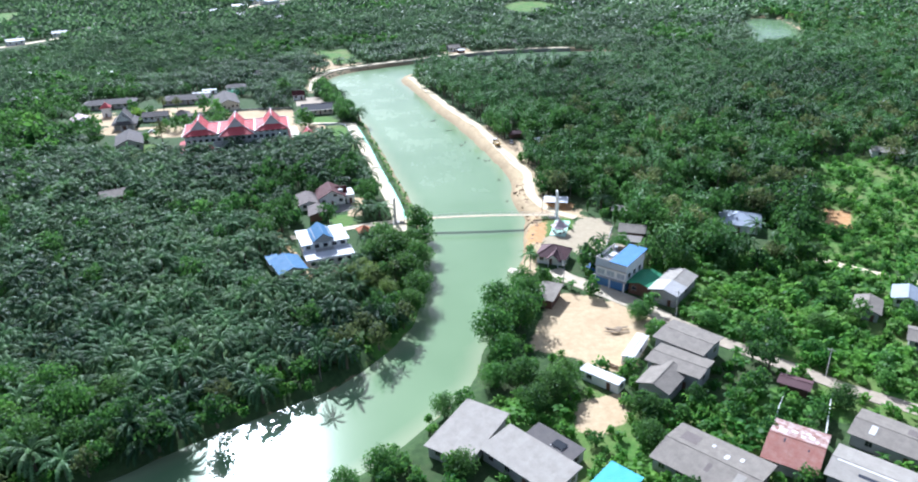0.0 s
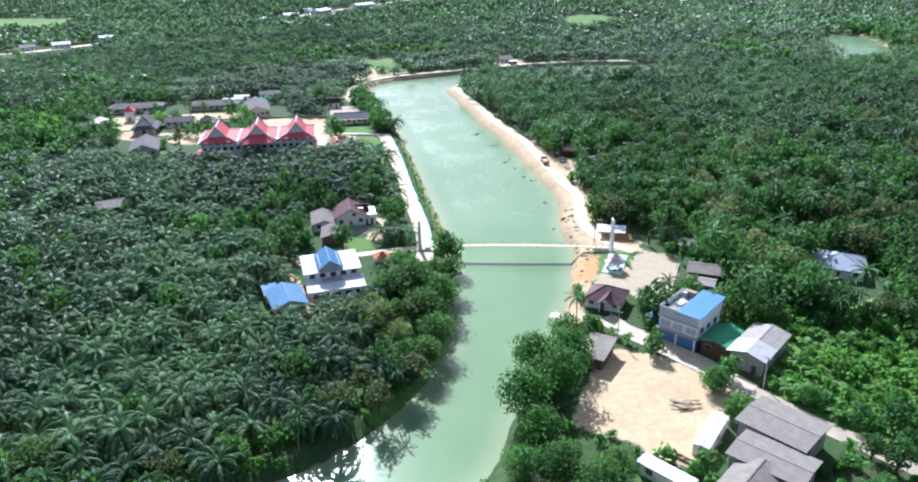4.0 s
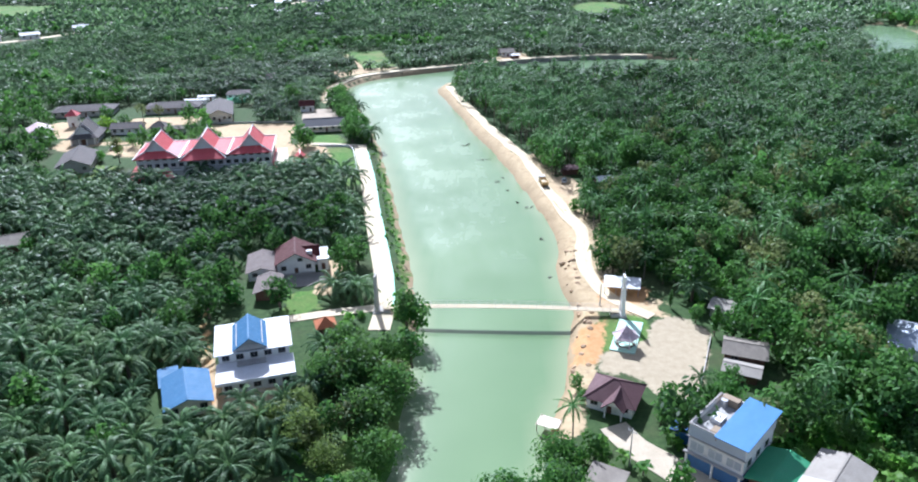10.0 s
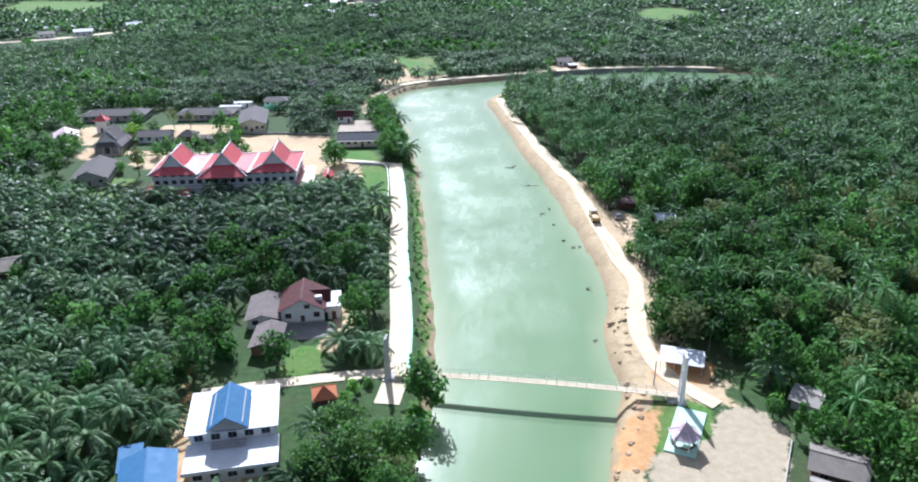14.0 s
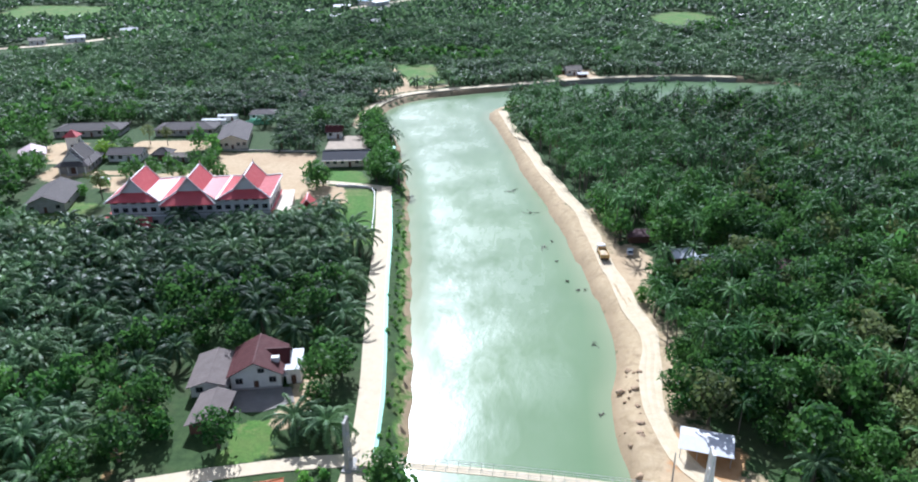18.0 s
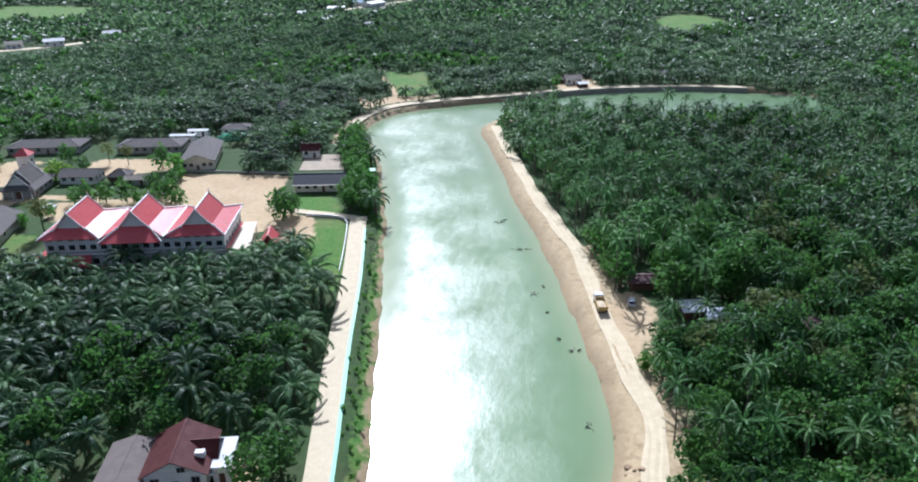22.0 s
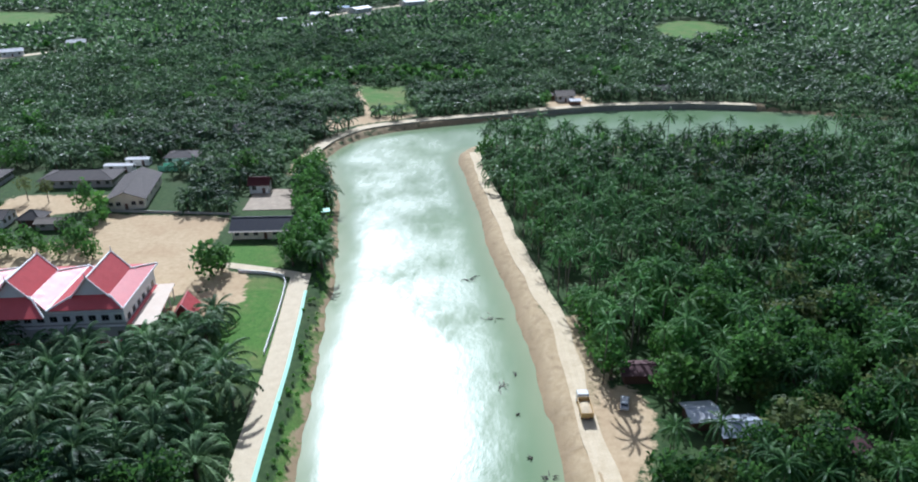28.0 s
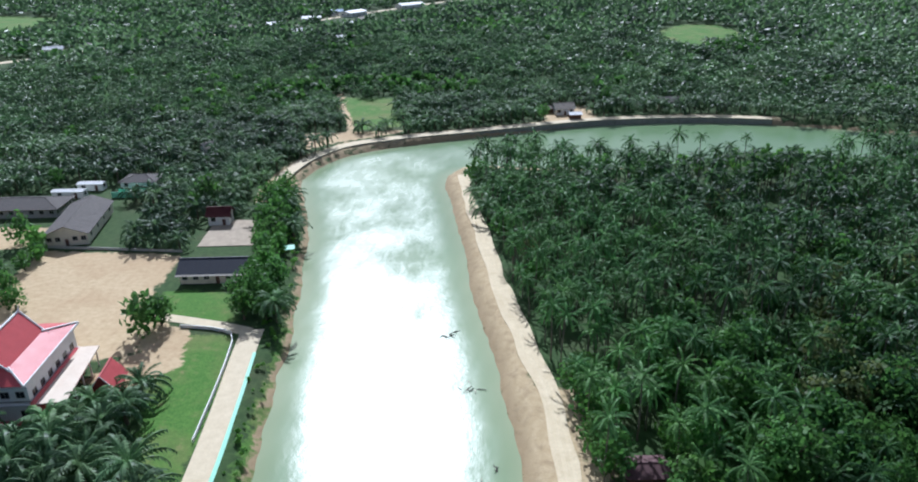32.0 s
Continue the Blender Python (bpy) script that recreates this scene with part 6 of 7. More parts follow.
KINDS = {
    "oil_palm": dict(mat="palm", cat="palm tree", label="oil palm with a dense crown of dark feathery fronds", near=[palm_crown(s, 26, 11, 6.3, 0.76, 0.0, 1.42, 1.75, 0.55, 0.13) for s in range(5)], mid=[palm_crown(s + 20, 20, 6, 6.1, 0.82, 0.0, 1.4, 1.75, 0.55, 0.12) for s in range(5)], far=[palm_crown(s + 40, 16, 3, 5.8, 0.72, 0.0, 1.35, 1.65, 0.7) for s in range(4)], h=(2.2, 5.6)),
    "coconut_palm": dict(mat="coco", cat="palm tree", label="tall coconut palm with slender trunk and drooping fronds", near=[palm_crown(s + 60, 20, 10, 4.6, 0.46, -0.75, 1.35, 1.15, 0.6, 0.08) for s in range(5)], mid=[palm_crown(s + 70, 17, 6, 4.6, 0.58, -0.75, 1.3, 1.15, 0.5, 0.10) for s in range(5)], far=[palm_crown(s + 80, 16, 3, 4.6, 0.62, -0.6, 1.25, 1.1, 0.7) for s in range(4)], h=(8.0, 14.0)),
    "broadleaf_tree": dict(mat="leaf", cat="tree", label="broadleaf tree with a rounded dark green crown", near=[leaf_crown(s + 90, 3.6, 5.6, 16, 500, 0.44) for s in range(4)], mid=[leaf_crown(s + 100, 3.5, 5.4, 14, 210, 0.58) for s in range(4)], far=[leaf_crown(s + 110, 3.6, 5.2, 7, 42, 1.4) for s in range(3)], h=(2.2, 4.2)),
    "garden_tree": dict(mat="fresh", cat="tree", label="fresh green garden tree with loose leafy crown", near=[leaf_crown(s + 120, 2.5, 4.0, 11, 340, 0.40) for s in range(4)], mid=[leaf_crown(s + 130, 2.5, 4.0, 9, 110, 0.68) for s in range(3)], far=[leaf_crown(s + 140, 2.6, 3.8, 6, 30, 1.15) for s in range(3)], h=(0.6, 1.8)),
    "olive_tree": dict(mat="dull", cat="tree", label="tree with thin dull olive foliage", near=[leaf_crown(s + 150, 3.8, 6.0, 13, 420, 0.46) for s in range(3)], mid=[leaf_crown(s + 155, 3.8, 6.0, 13, 330, 0.46) for s in range(3)], far=[leaf_crown(s + 157, 3.8, 6.0, 6, 40, 1.35) for s in range(3)], h=(2.5, 4.5)),
    "lime_tree": dict(mat="lime", cat="tree", label="yellow-green leafy tree in the school yard", near=[leaf_crown(s + 300, 3.0, 4.8, 12, 460, 0.42) for s in range(2)], mid=[leaf_crown(310, 3.0, 4.8, 9, 120, 0.7)], far=[leaf_crown(311, 3.0, 4.8, 6, 40, 1.2)], h=(1.6, 2.6)),
    "riverside_tree": dict(mat="fresh", cat="tree", label="large spreading riverside tree with a light green crown", near=[leaf_crown(s + 400, 6.0, 8.0, 44, 2300, 0.40, 0.85, 0.70) for s in range(3)], mid=[], far=[], h=(2.2, 3.2)),
    "shade_tree": dict(mat="shade", cat="tree", label="large dense shade tree with a dark green crown", near=[leaf_crown(s + 410, 6.0, 8.0, 44, 2300, 0.40, 0.85, 0.70) for s in range(3)], mid=[], far=[], h=(2.0, 3.0)),
    "forest_tree": dict(mat="leaf", cat="tree", label="tall forest tree with a dense dark crown above its neighbours", near=[leaf_crown(s + 440, 5.4, 8.6, 38, 1300, 0.48, 0.9, 0.68) for s in range(4)], mid=[], far=[], h=(4.5, 8.0)),
    "pale_tree": dict(mat="bamboo", cat="tree", label="large tree with pale olive-yellow fine foliage", near=[leaf_crown(s + 430, 5.2, 7.0, 40, 3000, 0.30, 1.0, 0.66) for s in range(2)], mid=[], far=[], h=(1.6, 2.2)),
    "cypress": dict(mat="leaf", cat="tree", label="dark columnar tree with dense foliage beside the yard", near=[leaf_crown(s + 320, 1.5, 8.2, 16, 420, 0.36, 1.3, 0.3) for s in range(2)], mid=[], far=[], h=(1.2, 1.5)),
    "shrub": dict(mat="lush", cat="shrub", label="leafy riverside shrub", near=[leaf_crown(s + 160, 1.3, 1.7, 6, 96, 0.36) for s in range(4)], mid=[leaf_crown(s + 165, 1.3, 1.7, 5, 50, 0.5) for s in range(3)], far=[leaf_crown(s + 168, 1.4, 1.6, 4, 20, 0.8) for s in range(3)], h=(0, 0.1)),
    "banana_plant": dict(mat="lush", cat="plant", label="banana plant with broad bright leaves", near=[banana_crown(s + 170, 8, 2.3) for s in range(3)], mid=[banana_crown(s + 175, 6, 2.3) for s in range(3)], far=[banana_crown(s + 178, 4, 2.3) for s in range(2)], h=(1.0, 1.8)),
}

ROUTE = [(0, 40), (15, 130), (24, 230), (20, 330)]
PLANTS = {k: [] for k in KINDS}   # x, y, base z, trunk height, scale, turn
rng = np.random.default_rng(7)


def hexes(x0, x1, y0, y1, step, jitter):
    gx, gy = np.meshgrid(np.arange(x0, x1, step), np.arange(y0, y1, step * 0.866))
    gx = gx + (np.arange(gx.shape[0]) % 2)[:, None] * step / 2
    p = np.stack([gx.ravel(), gy.ravel()], 1)
    return p + rng.uniform(-jitter, jitter, p.shape)


ALL_ROADS = [ROAD_LEFT, ROAD_CROSS, ROAD_SCHOOL, ROAD_WALL, ROAD_RIGHT, *ROAD_VILLAGE, ROAD_FAR, PATH_FIELD, ROAD_YARD]
SCHOOL = [(-212, 390), (-215, 420), (-130, 425), (-104, 415), (-100, 384), (-76, 384), (-84, 412), (-70, 416), (-56, 398), (-44, 372), (-40, 345), (-52, 323), (-60, 316), (-65, 307), (-135, 291), (-170, 310), (-205, 355)]
BRIDGE_YARD = [(30, 168), (34, 202), (36, 218), (56, 214), (66, 190), (56, 162), (40, 150)]


CLEARINGS = [(68, 193, 5, 5), (67, 168, 9, 10), (104, 167, 10, 9), (60, 281.5, 7, 4), (79, 280, 4, 3), (46, 287, 6, 8), (68, 216, 9, 8), (103, 204, 7, 13), (170, 309, 12, 8), (95, 424, 9, 11), (128, 262, 8, 10), (108, 174, 12, 9), (-121, 429, 10, 7), (-39.5, 213.5, 7.5, 6.5), (-26, 187, 4.5, 4)]


def clear(p, margin=1.5, lots=("dirt", "clay", "gravel", "grass"), river=2.5):
    """Which of the places are free of water, roads, lots and buildings and can come into view."""
    X, Y = p[:, 0], p[:, 1]
    ok = (np.abs(X) < 0.78 * (Y + 60) + 28) & (Y > 12)
    ok &= -signed(RIVER, X, Y) > river
    ok &= ~((line_distance(RIGHT_BANK[14:32], X, Y) < 9.0) & (X > -16) & (Y > 150))
    for line, width in ALL_ROADS:
        ok &= line_distance(line, X, Y) > width / 2 + margin
    ok &= (line_distance([(a + 13, b - 24) for a, b in ROAD_FAR[0]], X, Y) > 30) | ((X > -335) & (X < -200))
    for name in lots:
        for poly in LOTS[name]:
            ok &= ~inside(poly, X, Y)
    for x, y, rx, ry in CLEARINGS:
        ok &= np.hypot((X - x) / rx, (Y - y) / ry) > 1
    for x, y, hw, hd, a in TAKEN:
        dx, dy = X - x, Y - y
        u, v = dx * math.cos(a) + dy * math.sin(a), -dx * math.sin(a) + dy * math.cos(a)
        ok &= ~((np.abs(u) < hw + margin) & (np.abs(v) < hd + margin))
    return ok


def plant(kind, p, scale=(0.85, 1.15)):
    h0, h1 = KINDS[kind]["h"]
    for x, y in p:
        s = rng.uniform(*scale)
        PLANTS[kind].append((x, y, -0.1, rng.uniform(h0, h1) * s, s, rng.uniform(0, 6.283)))


def left_of_river(X, Y):
    mid = np.interp(X, [-16, 60, 130, 200, 260, 300, 340, 380], [497, 512, 527, 515, 521, 546, 620, 700])
    return np.where((Y > 440) & (X > -16), Y > mid, np.where(Y > 470, True, line_distance(LEFT_BANK, X, Y) < line_distance(RIGHT_BANK, X, Y)))


# the oil palm plantation: everything left of the river and beyond it
p = hexes(-900, 900, 12, 1180, 7.3, 1.4)
p = p[clear(p, 2.6)]
X, Y = p[:, 0], p[:, 1]
east = ~left_of_river(X, Y) | ((X > 350) & (Y < 720))
home = (np.hypot((X + 46) / 30, (Y - 226) / 34) < 1) | ((X > -78) & (X < -28) & (Y > 185) & (Y < 262))
bank = (X > -150) & (Y < 205) & (Y > 40) & (line_distance(LEFT_BANK, X, Y) < np.where(Y > 130, 17, 10))
west = (np.hypot((X + 235) / 60, (Y - 350) / 60) < 1)
u = rng.uniform(size=len(p))
mixed = np.array([noise.noise((x * 0.011, y * 0.011, 2.0)) for x, y in p])
drop = east | bank | inside(SCHOOL, X, Y) | (home & (u < 0.62)) | (west & (u < 0.85)) | (u < np.clip((mixed - 0.12) * 2.2, 0.06, 0.85) * np.where(Y > 440, 0.35, np.where(Y > 200, 1, 0.12)) * ~((X > -140) & (X < -30) & (Y > 258) & (Y < 340)))
thin = ((Y > 620) & (u > 0.72)) | ((Y > 850) & (u > 0.56))
tall = (Y > 236) & (Y < 345) & (X > -170) & (X < -20)
plant("oil_palm", p[~drop & tall], (1.0, 1.3))
plant("oil_palm", p[~drop & ~thin & ~tall & (Y < 620)], (0.78, 1.14))
plant("oil_palm", p[~drop & ~thin & (Y >= 620)], (1.05, 1.45))
sel = ~east & ~inside(SCHOOL, X, Y) & ~bank & drop
plant("broadleaf_tree", p[sel & (u < 0.5)], (0.9, 1.5))
plant("garden_tree", p[sel & (u >= 0.5)], (1.0, 1.6))
p = hexes(-1150, 1150, 1180, 1430, 11.0, 2.5)
plant("oil_palm", p[clear(p, 2.6)], (1.3, 1.7))
# big trees that lean over the left bank
p = hexes(-150, 0, 14, 200, 4.4, 1.2)
p = p[clear(p, 1.0, ("dirt",), -0.6)]
X, Y = p[:, 0], p[:, 1]
p = p[left_of_river(X, Y) & (line_distance(LEFT_BANK, X, Y) < np.where(Y > 130, 17, 10))]
u = rng.uniform(size=len(p))
plant("broadleaf_tree", p[(u < 0.10)], (0.9, 1.4))
plant("garden_tree", p[(u >= 0.10) & (u < 0.20)], (1.0, 1.7))
plant("olive_tree", p[(u >= 0.20) & (u < 0.32)], (0.8, 1.1))
plant("coconut_palm", p[(u >= 0.32) & (u < 0.37) & (p[:, 1] <= 128)], (0.6, 0.9))
plant("oil_palm", p[(u >= 0.37) & (u < 0.62) & (p[:, 1] <= 128)])
plant("shrub", p[(u >= 0.62)], (1.0, 1.8))
# right bank: coconut palms on the point, mixed wood further back
p = hexes(-14, 620, 150, 730, 5.1, 1.7)
p = p[clear(p, 1.2)]
X, Y = p[:, 0], p[:, 1]
low = (X < 142) & (Y > np.interp(X, [-16, 60, 80, 100, 165], [472, 470, 458, 466, 478]))
low &= rng.uniform(size=len(p)) > np.where(X < 60, 0.3, 0.05)
east = ~low & ~inside(BRIDGE_YARD, X, Y) & (~left_of_river(X, Y) | ((X > 350) & (Y < 720)))
edge = low & ~left_of_river(X, Y)
plant("garden_tree", p[edge][::2], (0.5, 0.9))
plant("shrub", p[edge][1::2], (0.8, 1.4))
p, X, Y = p[east], X[east], Y[east]
n1 = np.array([noise.noise((x * 0.016, y * 0.016, 5.0)) for x, y in p])
share = np.clip((Y - 262 + n1 * 130) / 90, 0.34, 0.95) * np.clip(1.3 - (X - 130 + n1 * 80) / 220, 0.25, 1) * np.where(Y < 215, 0.35, 1)
u, w = rng.uniform(size=len(p)), rng.uniform(size=len(p))
pal = u < share
plant("coconut_palm", p[pal & (w < 0.86)], (0.72, 1.08))
plant("oil_palm", p[pal & (w >= 0.86) & (w < 0.95)])
plant("broadleaf_tree", p[~pal & (w < 0.4)], (0.7, 1.3))
plant("broadleaf_tree", p[~pal & (w >= 0.4) & (w < 0.58)], (1.3, 1.8))
plant("olive_tree", p[~pal & (w >= 0.58) & (w < 0.72)], (0.9, 1.6))
plant("garden_tree", p[~pal & (w >= 0.72) & (w < 0.80)], (0.8, 1.6))
plant("broadleaf_tree", p[~pal & (w >= 0.80) & (w < 0.9)], (0.9, 1.5))
# bright low growth in the gaps of the wood
for x, y, rx, ry in CLEARINGS[6:11]:
    q = hexes(x - rx, x + rx, y - ry, y + ry, 2.6, 0.8)
    q = q[np.hypot((q[:, 0] - x) / rx, (q[:, 1] - y) / ry) < 1]
    plant("shrub", q[::2], (0.6, 1.3))
    plant("banana_plant", q[1::4], (0.8, 1.3))
# tall trees that stand above the mixed wood
q = hexes(52, 190, 205, 345, 14.5, 5.0)
q = q[clear(q, 4.0)]
plant("forest_tree", q[rng.uniform(size=len(q)) < 0.72], (0.8, 1.25))
# village gardens
p = hexes(-30, 330, 16, 205, 4.1, 1.4)
p = p[clear(p, 0.6, ("dirt", "clay", "gravel"), 1.5)]
X, Y = p[:, 0], p[:, 1]
p = p[~left_of_river(X, Y) & ~inside(BRIDGE_YARD, X, Y)]
X, Y = p[:, 0], p[:, 1]
u = rng.uniform(size=len(p))
lawn = np.zeros(len(p), bool)
for poly in LOTS["grass"]:
    lawn |= inside(poly, X, Y)
yard = (X > 40) & (X < 72) & (Y > 150) & (Y < 192)
u = np.where(yard & (X >= 31) & (u < 0.5), 0.5 + u * 0.4, u)
plant("garden_tree", p[~lawn & (X < 31) & (Y < 150) & (u < 0.10)], (0.8, 1.4))
plant("broadleaf_tree", p[~lawn & (X >= 31) & (u < 0.05)], (0.7, 1.1))
plant("garden_tree", p[~lawn & (X >= 31) & (u >= 0.05) & (u < 0.16)], (0.7, 1.4))
plant("shrub", p[~lawn & (X >= 31) & (u >= 0.16) & (u < 0.5)], (1.2, 2.2))
plant("banana_plant", p[~lawn & (X >= 31) & (u >= 0.50) & (u < 0.72)])
plant("shrub", p[~lawn & (u >= 0.72)], (0.8, 1.6))
plant("coconut_palm", p[~lawn & (X > 70) & (Y > 120) & (u < 0.05)], (0.5, 0.8))
wild = lawn & (X > 72)
plant("shrub", p[lawn & ~wild & (u < 0.2)], (0.5, 1.0))
plant("shrub", p[wild & (u < 0.42)], (0.7, 1.5))
plant("garden_tree", p[wild & (u >= 0.42) & (u < 0.50)], (0.5, 1.0))
plant("banana_plant", p[wild & (u >= 0.50) & (u < 0.58)])
# vines and low growth that fill the gardens
p = hexes(8, 160, 46, 170, 2.9, 1.1)
p = p[clear(p, 1.6, ("dirt", "clay", "gravel"), 2.0)]
rank = np.zeros(len(p), bool)
for poly in GARDENS:
    rank |= inside(poly, p[:, 0], p[:, 1])
p = p[rank]
u = rng.uniform(size=len(p))
plant("shrub", p[u < 0.5], (0.8, 1.7))
plant("banana_plant", p[(u >= 0.5) & (u < 0.6)], (0.9, 1.4))
plant("garden_tree", p[(u >= 0.6) & (u < 0.63)], (0.6, 1.1))
# scrub on the open ground right of the village
p = hexes(70, 220, 55, 262, 2.5, 1.0)
p = p[clear(p, 0.4, ("dirt", "clay", "gravel"), 2.0)]
lawn = np.zeros(len(p), bool)
for poly in LOTS["grass"][5:7]:
    lawn |= inside(poly, p[:, 0], p[:, 1])
patch = np.array([noise.noise((x * 0.05, y * 0.05, 8.0)) for x, y in p])
u = rng.uniform(size=len(p)) - patch * 0.5
plant("shrub", p[lawn & (u < 0.36)], (0.5, 1.3))
plant("garden_tree", p[lawn & (u >= 0.36) & (u < 0.40)], (0.5, 1.1))
plant("banana_plant", p[lawn & (u >= 0.40) & (u < 0.45)])
# riverside shrubs and trees between the left road and the water
p = hexes(-60, 0, 195, 440, 2.3, 0.9)
p = p[clear(p, 0.2, ("dirt",), 1.6)]
X, Y = p[:, 0], p[:, 1]
strip = (line_distance(LEFT_BANK, X, Y) < 7.5) & (X > np.interp(Y, [190, 243, 296, 344, 440], [-12, -18, -28, -38, -75]))
p, Y = p[strip], Y[strip]
u = rng.uniform(size=len(p))
plant("shrub", p[u < 0.6], (0.3, 0.75))
trees = hexes(-75, -30, 340, 440, 5.2, 1.3)
trees = trees[clear(trees, 0.6, ("dirt",), 4.2)]
trees = trees[(line_distance(LEFT_BANK, trees[:, 0], trees[:, 1]) < 13) & left_of_river(trees[:, 0], trees[:, 1])]
plant("broadleaf_tree", trees, (0.95, 1.4))
plant("garden_tree", p[(Y > 215) & (Y < 340) & (u > 0.965)], (0.5, 0.9))
# single trees of the school yard and round the houses
for kind, spots in (("broadleaf_tree", ((-64.5, 340, 1.5), (-63, 344, 1.1), (-129, 385, 1.3), (-134, 343, 1.2), (-123, 349, 1.2), (-130, 348, 1.1), (-108, 351, 1.2), (-103, 347, 0.9), (-119, 361, 1.0), (-114, 356, 0.9), (-140, 346, 0.9), (-113, 347, 0.9), (-172, 390, 1.0), (-158, 379, 0.9), (-176, 340, 1.5), (-168, 321, 1.4), (-195, 379, 1.1), (-205, 388, 1.2), (-183, 330, 1.4), (-179, 351, 1.1), (-186, 343, 1.3), (-196, 342, 1.1), (-176, 312, 1.2), (-116, 368, 0.8), (61.5, 193, 0.5))),
                    ("cypress", ((64, 187, 0.85), (57.3, 200.5, 0.5))),
                    ("garden_tree", ((-190, 318, 2.2), (-199, 325, 2.4), (-206, 335, 2.0), (-184, 305, 1.9), (-212, 350, 2.2))),
                    ("lime_tree", ((-163, 369, 1.3), (-160, 372, 0.9))),
                    
                    ("garden_tree", ((-120, 379, 1.5), (-117, 375, 1.1), (-119, 349, 0.8), (-144, 325, 0.9), (-141, 334, 0.8), (57, 125, 1.1), (54, 122, 0.9), (46.5, 158, 0.9), (47.5, 162, 0.8), (45, 156, 0.7), (30, 166, 0.7), (31, 162, 0.6), (47, 155, 0.8)))):
    for x, y, s in spots:
        low = 0.35 if y > 300 and kind != "olive_tree" else 1.0
        s *= 0.95
        key = kind if kind in KINDS else "garden_tree"
        PLANTS[key].append((x, y, 0.0, KINDS[key]["h"][1] * s * low, s * 1.25, rng.uniform(0, 6.28)))

# the large trees and bamboo that stand out along both banks
for kind, spots in (("riverside_tree", ((11.5, 114, 1.1), (19.5, 121, 1.15), (15, 129, 1.05), (23.5, 132, 1.0), (24, 142, 0.8), (13.5, 105, 0.85), (-3, 84.5, 0.6), (53, 121, 0.62), (9.5, 94, 0.7), (-17, 66.5, 0.7), (-24, 62, 0.6), (84, 166.5, 0.8), (79, 162, 0.65), (71, 116, 0.5), (91, 99, 0.5), (-88, 90, 1.1), (-95, 99, 1.05), (-75, 85, 0.9), (-103, 87, 1.1), (-108, 101, 1.0))),
                    ("shade_tree", ((-14.5, 167, 1.2), (-7.5, 161, 1.0), (-11.5, 153, 1.0), (-9.5, 174, 0.9), (-19, 177, 1.0), (-22, 168, 0.8), (-8, 143, 0.85), (-10, 133, 0.75), (-15, 124, 0.7), (23.5, 89, 0.85), (26.5, 93, 0.75), (16.5, 94, 0.8), (18, 84, 0.7), (-0.5, 64.5, 0.65), (42.5, 78.5, 0.7), (40, 70, 0.65), (87, 78, 0.65), (98, 110, 0.6), (77, 150, 0.6), (-80, 96, 0.85), (-84, 106, 0.8), (-92, 80, 1.0), (-67, 85, 0.6), (-110, 82, 1.0), (-100, 72, 1.0), (-118, 92, 1.0), (-83, 80, 0.8), (-74, 78, 0.65))),
                    ("pale_tree", ((-22, 149, 0.95), (-28, 153, 0.75), (-17, 142, 0.75), (-25, 158, 0.7), (68, 298, 0.7), (74.5, 292.5, 0.6), (72, 309, 0.7), (96, 330, 0.7), (112, 300, 0.8), (90, 262, 0.6)))):
    for x, y, s in spots:
        PLANTS[kind].append((x, y, -0.3, KINDS[kind]["h"][1] * s, s, rng.uniform(0, 6.28)))

for x, y, h, s in ((-135, 322, 11.5, 1.05), (-154, 390, 8.5, 0.85), (-145.5, 389, 8.5, 0.85)):
    PLANTS["olive_tree"].append((x, y, 0.0, h, s, 1.0))

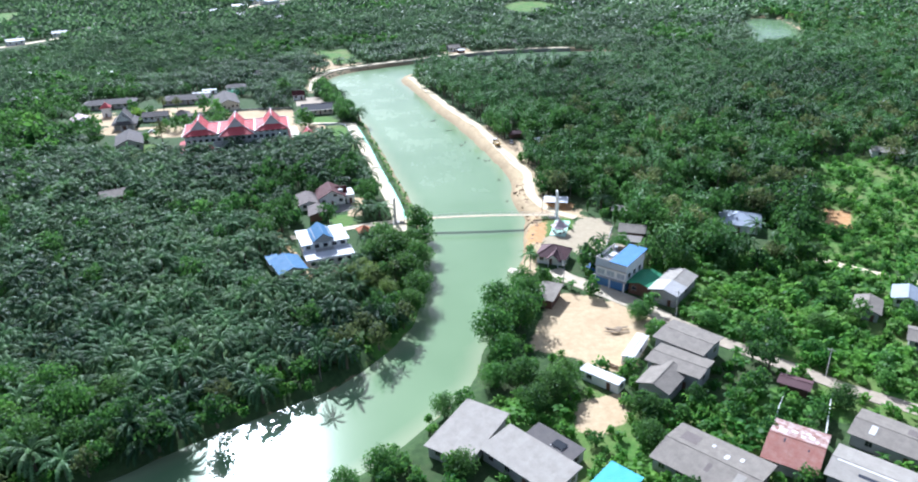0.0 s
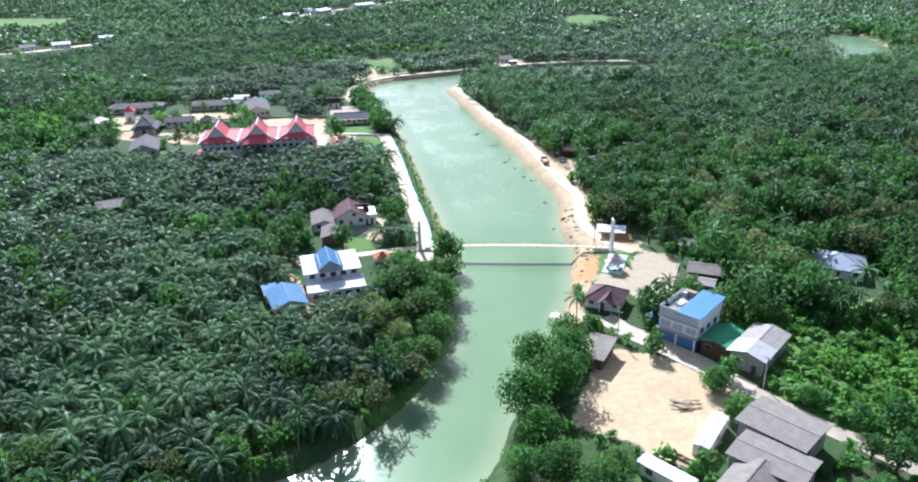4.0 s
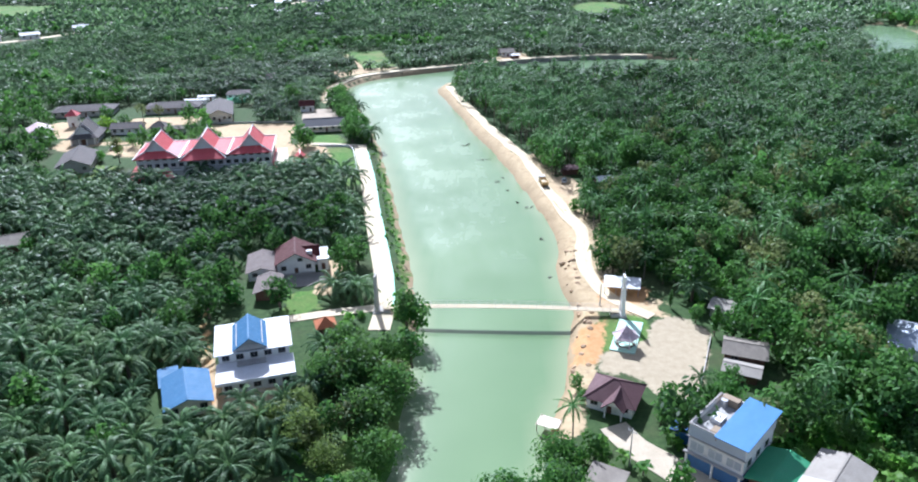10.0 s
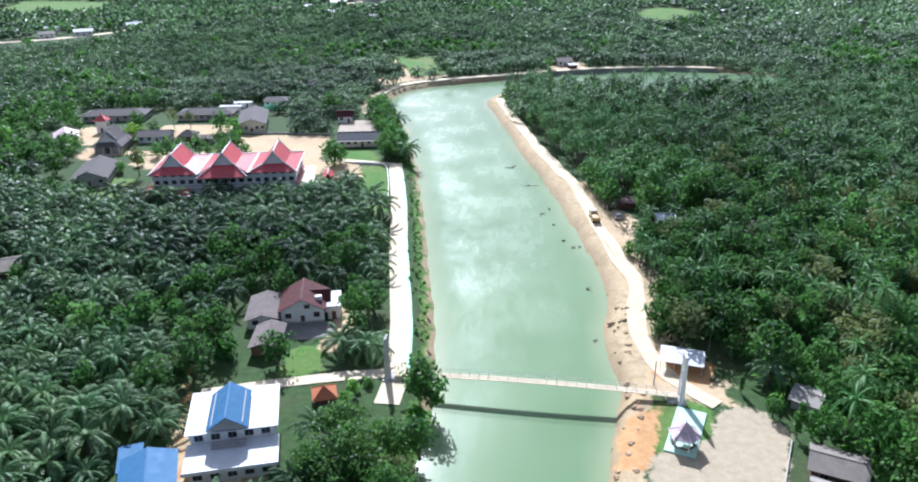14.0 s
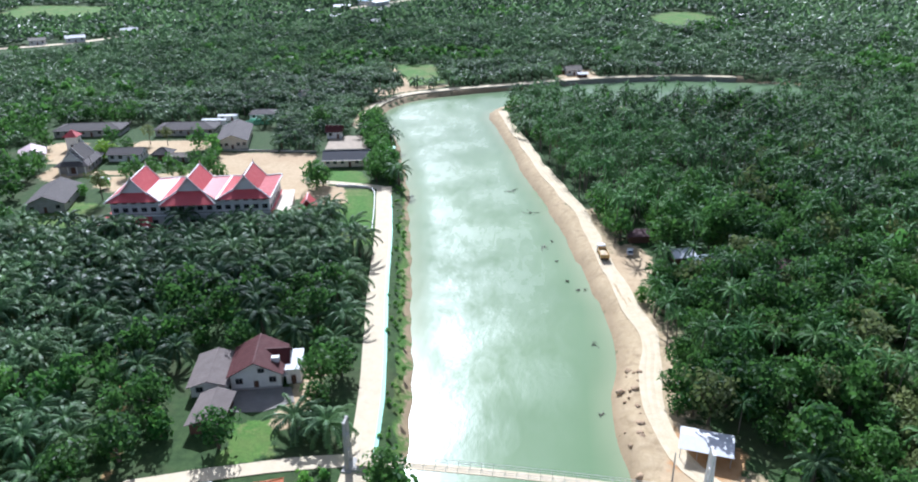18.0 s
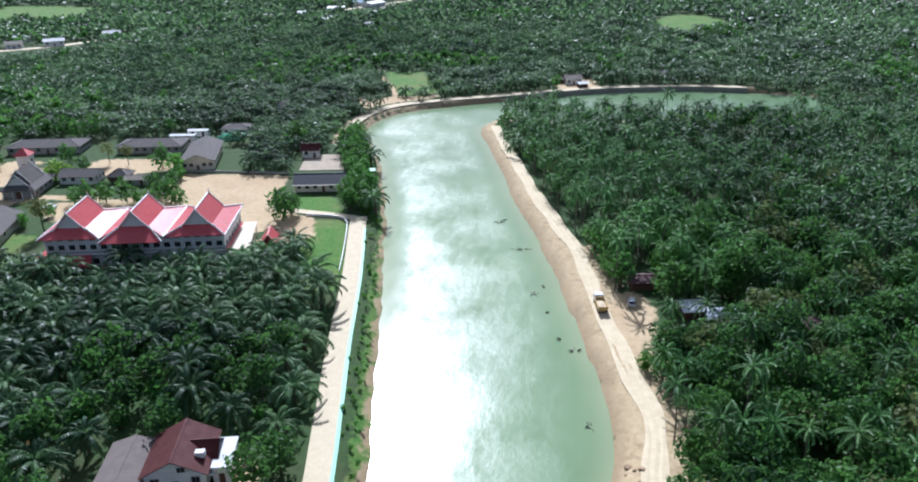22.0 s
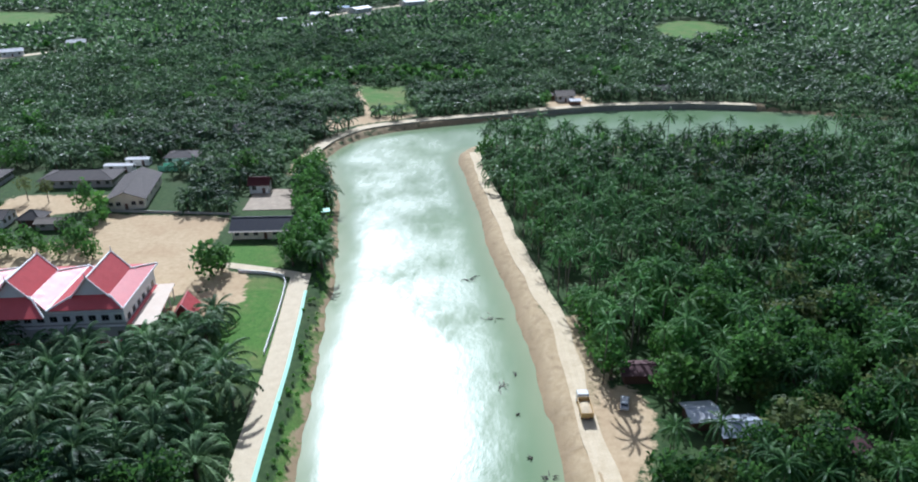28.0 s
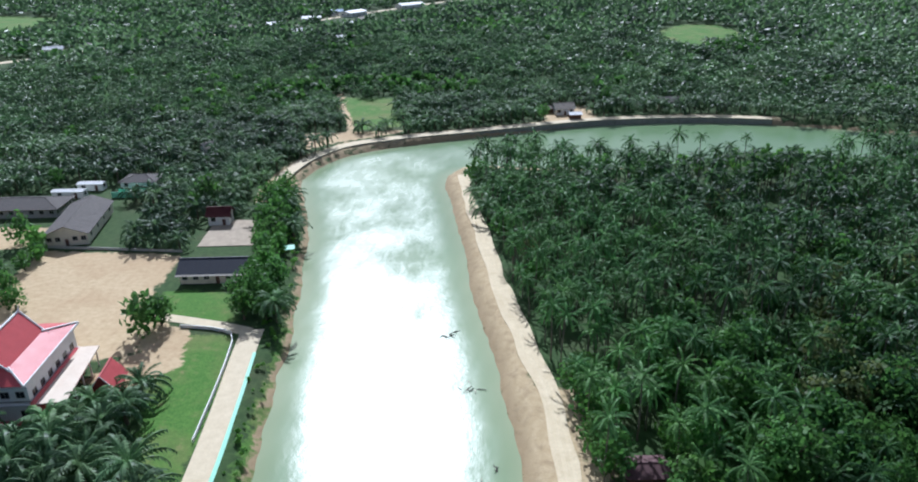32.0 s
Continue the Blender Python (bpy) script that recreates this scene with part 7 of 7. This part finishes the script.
MAX_SINGLE = {"oil_palm": 300, "coconut_palm": 280, "broadleaf_tree": 280, "garden_tree": 260, "olive_tree": 110, "lime_tree": 10, "cypress": 5, "riverside_tree": 60, "shade_tree": 60, "pale_tree": 30, "forest_tree": 80, "shrub": 0, "banana_plant": 150}
for kind, info in KINDS.items():
    a = np.array(PLANTS[kind])
    if not len(a):
        continue
    dist = line_distance(ROUTE, a[:, 0], a[:, 1])
    order = np.argsort(dist)
    single, rest = order[:MAX_SINGLE[kind]], order[MAX_SINGLE[kind]:]
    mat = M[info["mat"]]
    barkmat = M["palebark"] if kind in ("coconut_palm", "banana_plant") else M["bark"]
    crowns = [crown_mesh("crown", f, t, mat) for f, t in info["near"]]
    hm = sum(info["h"]) / 2
    girth = dict(oil_palm=(0.42, 0.34), coconut_palm=(0.2, 0.12), broadleaf_tree=(0.3, 0.16), garden_tree=(0.14, 0.08), olive_tree=(0.25, 0.14), lime_tree=(0.2, 0.12), riverside_tree=(0.45, 0.26), shade_tree=(0.45, 0.26), pale_tree=(0.42, 0.22), forest_tree=(0.42, 0.24), cypress=(0.16, 0.1), shrub=(0.05, 0.03), banana_plant=(0.16, 0.1))[kind]
    trunks = [trunk_mesh("trunk", hm, *girth, barkmat, lean=(0.9 if kind == "coconut_palm" else 0.2) * (i - 1), limbs=0 if "palm" in kind or "banana" in kind else 5, spread=1.0 if kind == "garden_tree" else 3.2 if info["cat"] == "tree" and girth[0] > 0.4 else 1.8, seed=i) for i in range(3)]
    for n, i in enumerate(single):
        x, y, z, h, s, turn = a[i]
        t = thing(kind, pose(x, y, z, 0, 0, math.degrees(turn)), info["label"], info["cat"], kind.replace("_", " ") + "s")
        tr = new("trunk", trunks[n % 3])
        tr.parent, tr.scale = t, (s, s, h / hm)
        cr = new("crown", crowns[n % len(crowns)])
        cr.parent = t
        lean = ((0.9 if kind == "coconut_palm" else 0.2) * (n % 3 - 1)) * s
        cr.matrix_local = Matrix.Translation((lean, 0, h * (0.42 if "tree" == info["cat"] else 1.0))) @ Matrix.Diagonal((s, s, s, 1))
    info["horizon"] = [palm_crown(s + 340, 8, 1, 4.6, 1.5, 0.0, 1.3, 1.0, 0.75) for s in range(3)] if "palm" in kind else [leaf_crown(s + 350, 3.4, 5.0, 5, 14, 2.1) for s in range(3)]
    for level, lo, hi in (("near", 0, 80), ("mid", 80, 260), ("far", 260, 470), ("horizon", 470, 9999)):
        pick = rest[(dist[rest] >= lo) & (dist[rest] < hi)]
        if not len(pick):
            continue
        faces_all, tone_all = [], []
        for v, (f, tone) in enumerate(info[level]):
            mine = a[pick[v::len(info[level])]]
            if not len(mine):
                continue
            c, s = np.cos(mine[:, 5]), np.sin(mine[:, 5])
            fx = f[None] * mine[:, 4][:, None, None, None]
            out = np.stack([fx[..., 0] * c[:, None, None] - fx[..., 1] * s[:, None, None], fx[..., 0] * s[:, None, None] + fx[..., 1] * c[:, None, None], fx[..., 2]], -1)
            out += np.stack([mine[:, 0], mine[:, 1], mine[:, 2] + mine[:, 3] * (0.42 if "tree" == info["cat"] else 1.0)], -1)[:, None, None, :]
            faces_all.append(out.reshape(-1, *f.shape[1:]))
            # horizon stands get a lighter tone, distance haze put into the leaf colour
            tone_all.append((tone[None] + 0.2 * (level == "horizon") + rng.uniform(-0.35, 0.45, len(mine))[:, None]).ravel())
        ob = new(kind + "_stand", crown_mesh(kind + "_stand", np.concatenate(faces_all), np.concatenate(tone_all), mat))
        tagged(ob, "stand of many " + kind.replace("_", " ") + "s seen from above", "vegetation", "", "stuff")
        if level in ("near", "mid") and kind in ("oil_palm", "coconut_palm", "broadleaf_tree", "olive_tree"):
            mine = a[pick]
            ang = np.arange(4) * math.pi / 2
            r = girth[0] * 0.8
            ring = np.stack([np.cos(ang) * r, np.sin(ang) * r, np.zeros(4)], -1)
            lowr, top = ring[None] + mine[:, None, :3], ring[None] * 0.7 + mine[:, None, :3]
            top[..., 2] += mine[:, 3][:, None]
            tq = np.stack([lowr, np.roll(lowr, -1, 1), np.roll(top, -1, 1), top], 2).reshape(-1, 4, 3)
            ob = new("trunk_stand", crown_mesh("trunk_stand", tq, np.zeros(len(tq)), barkmat))
            tagged(ob, "trunks of many " + kind.replace("_", " ") + "s", "vegetation", "", "stuff")
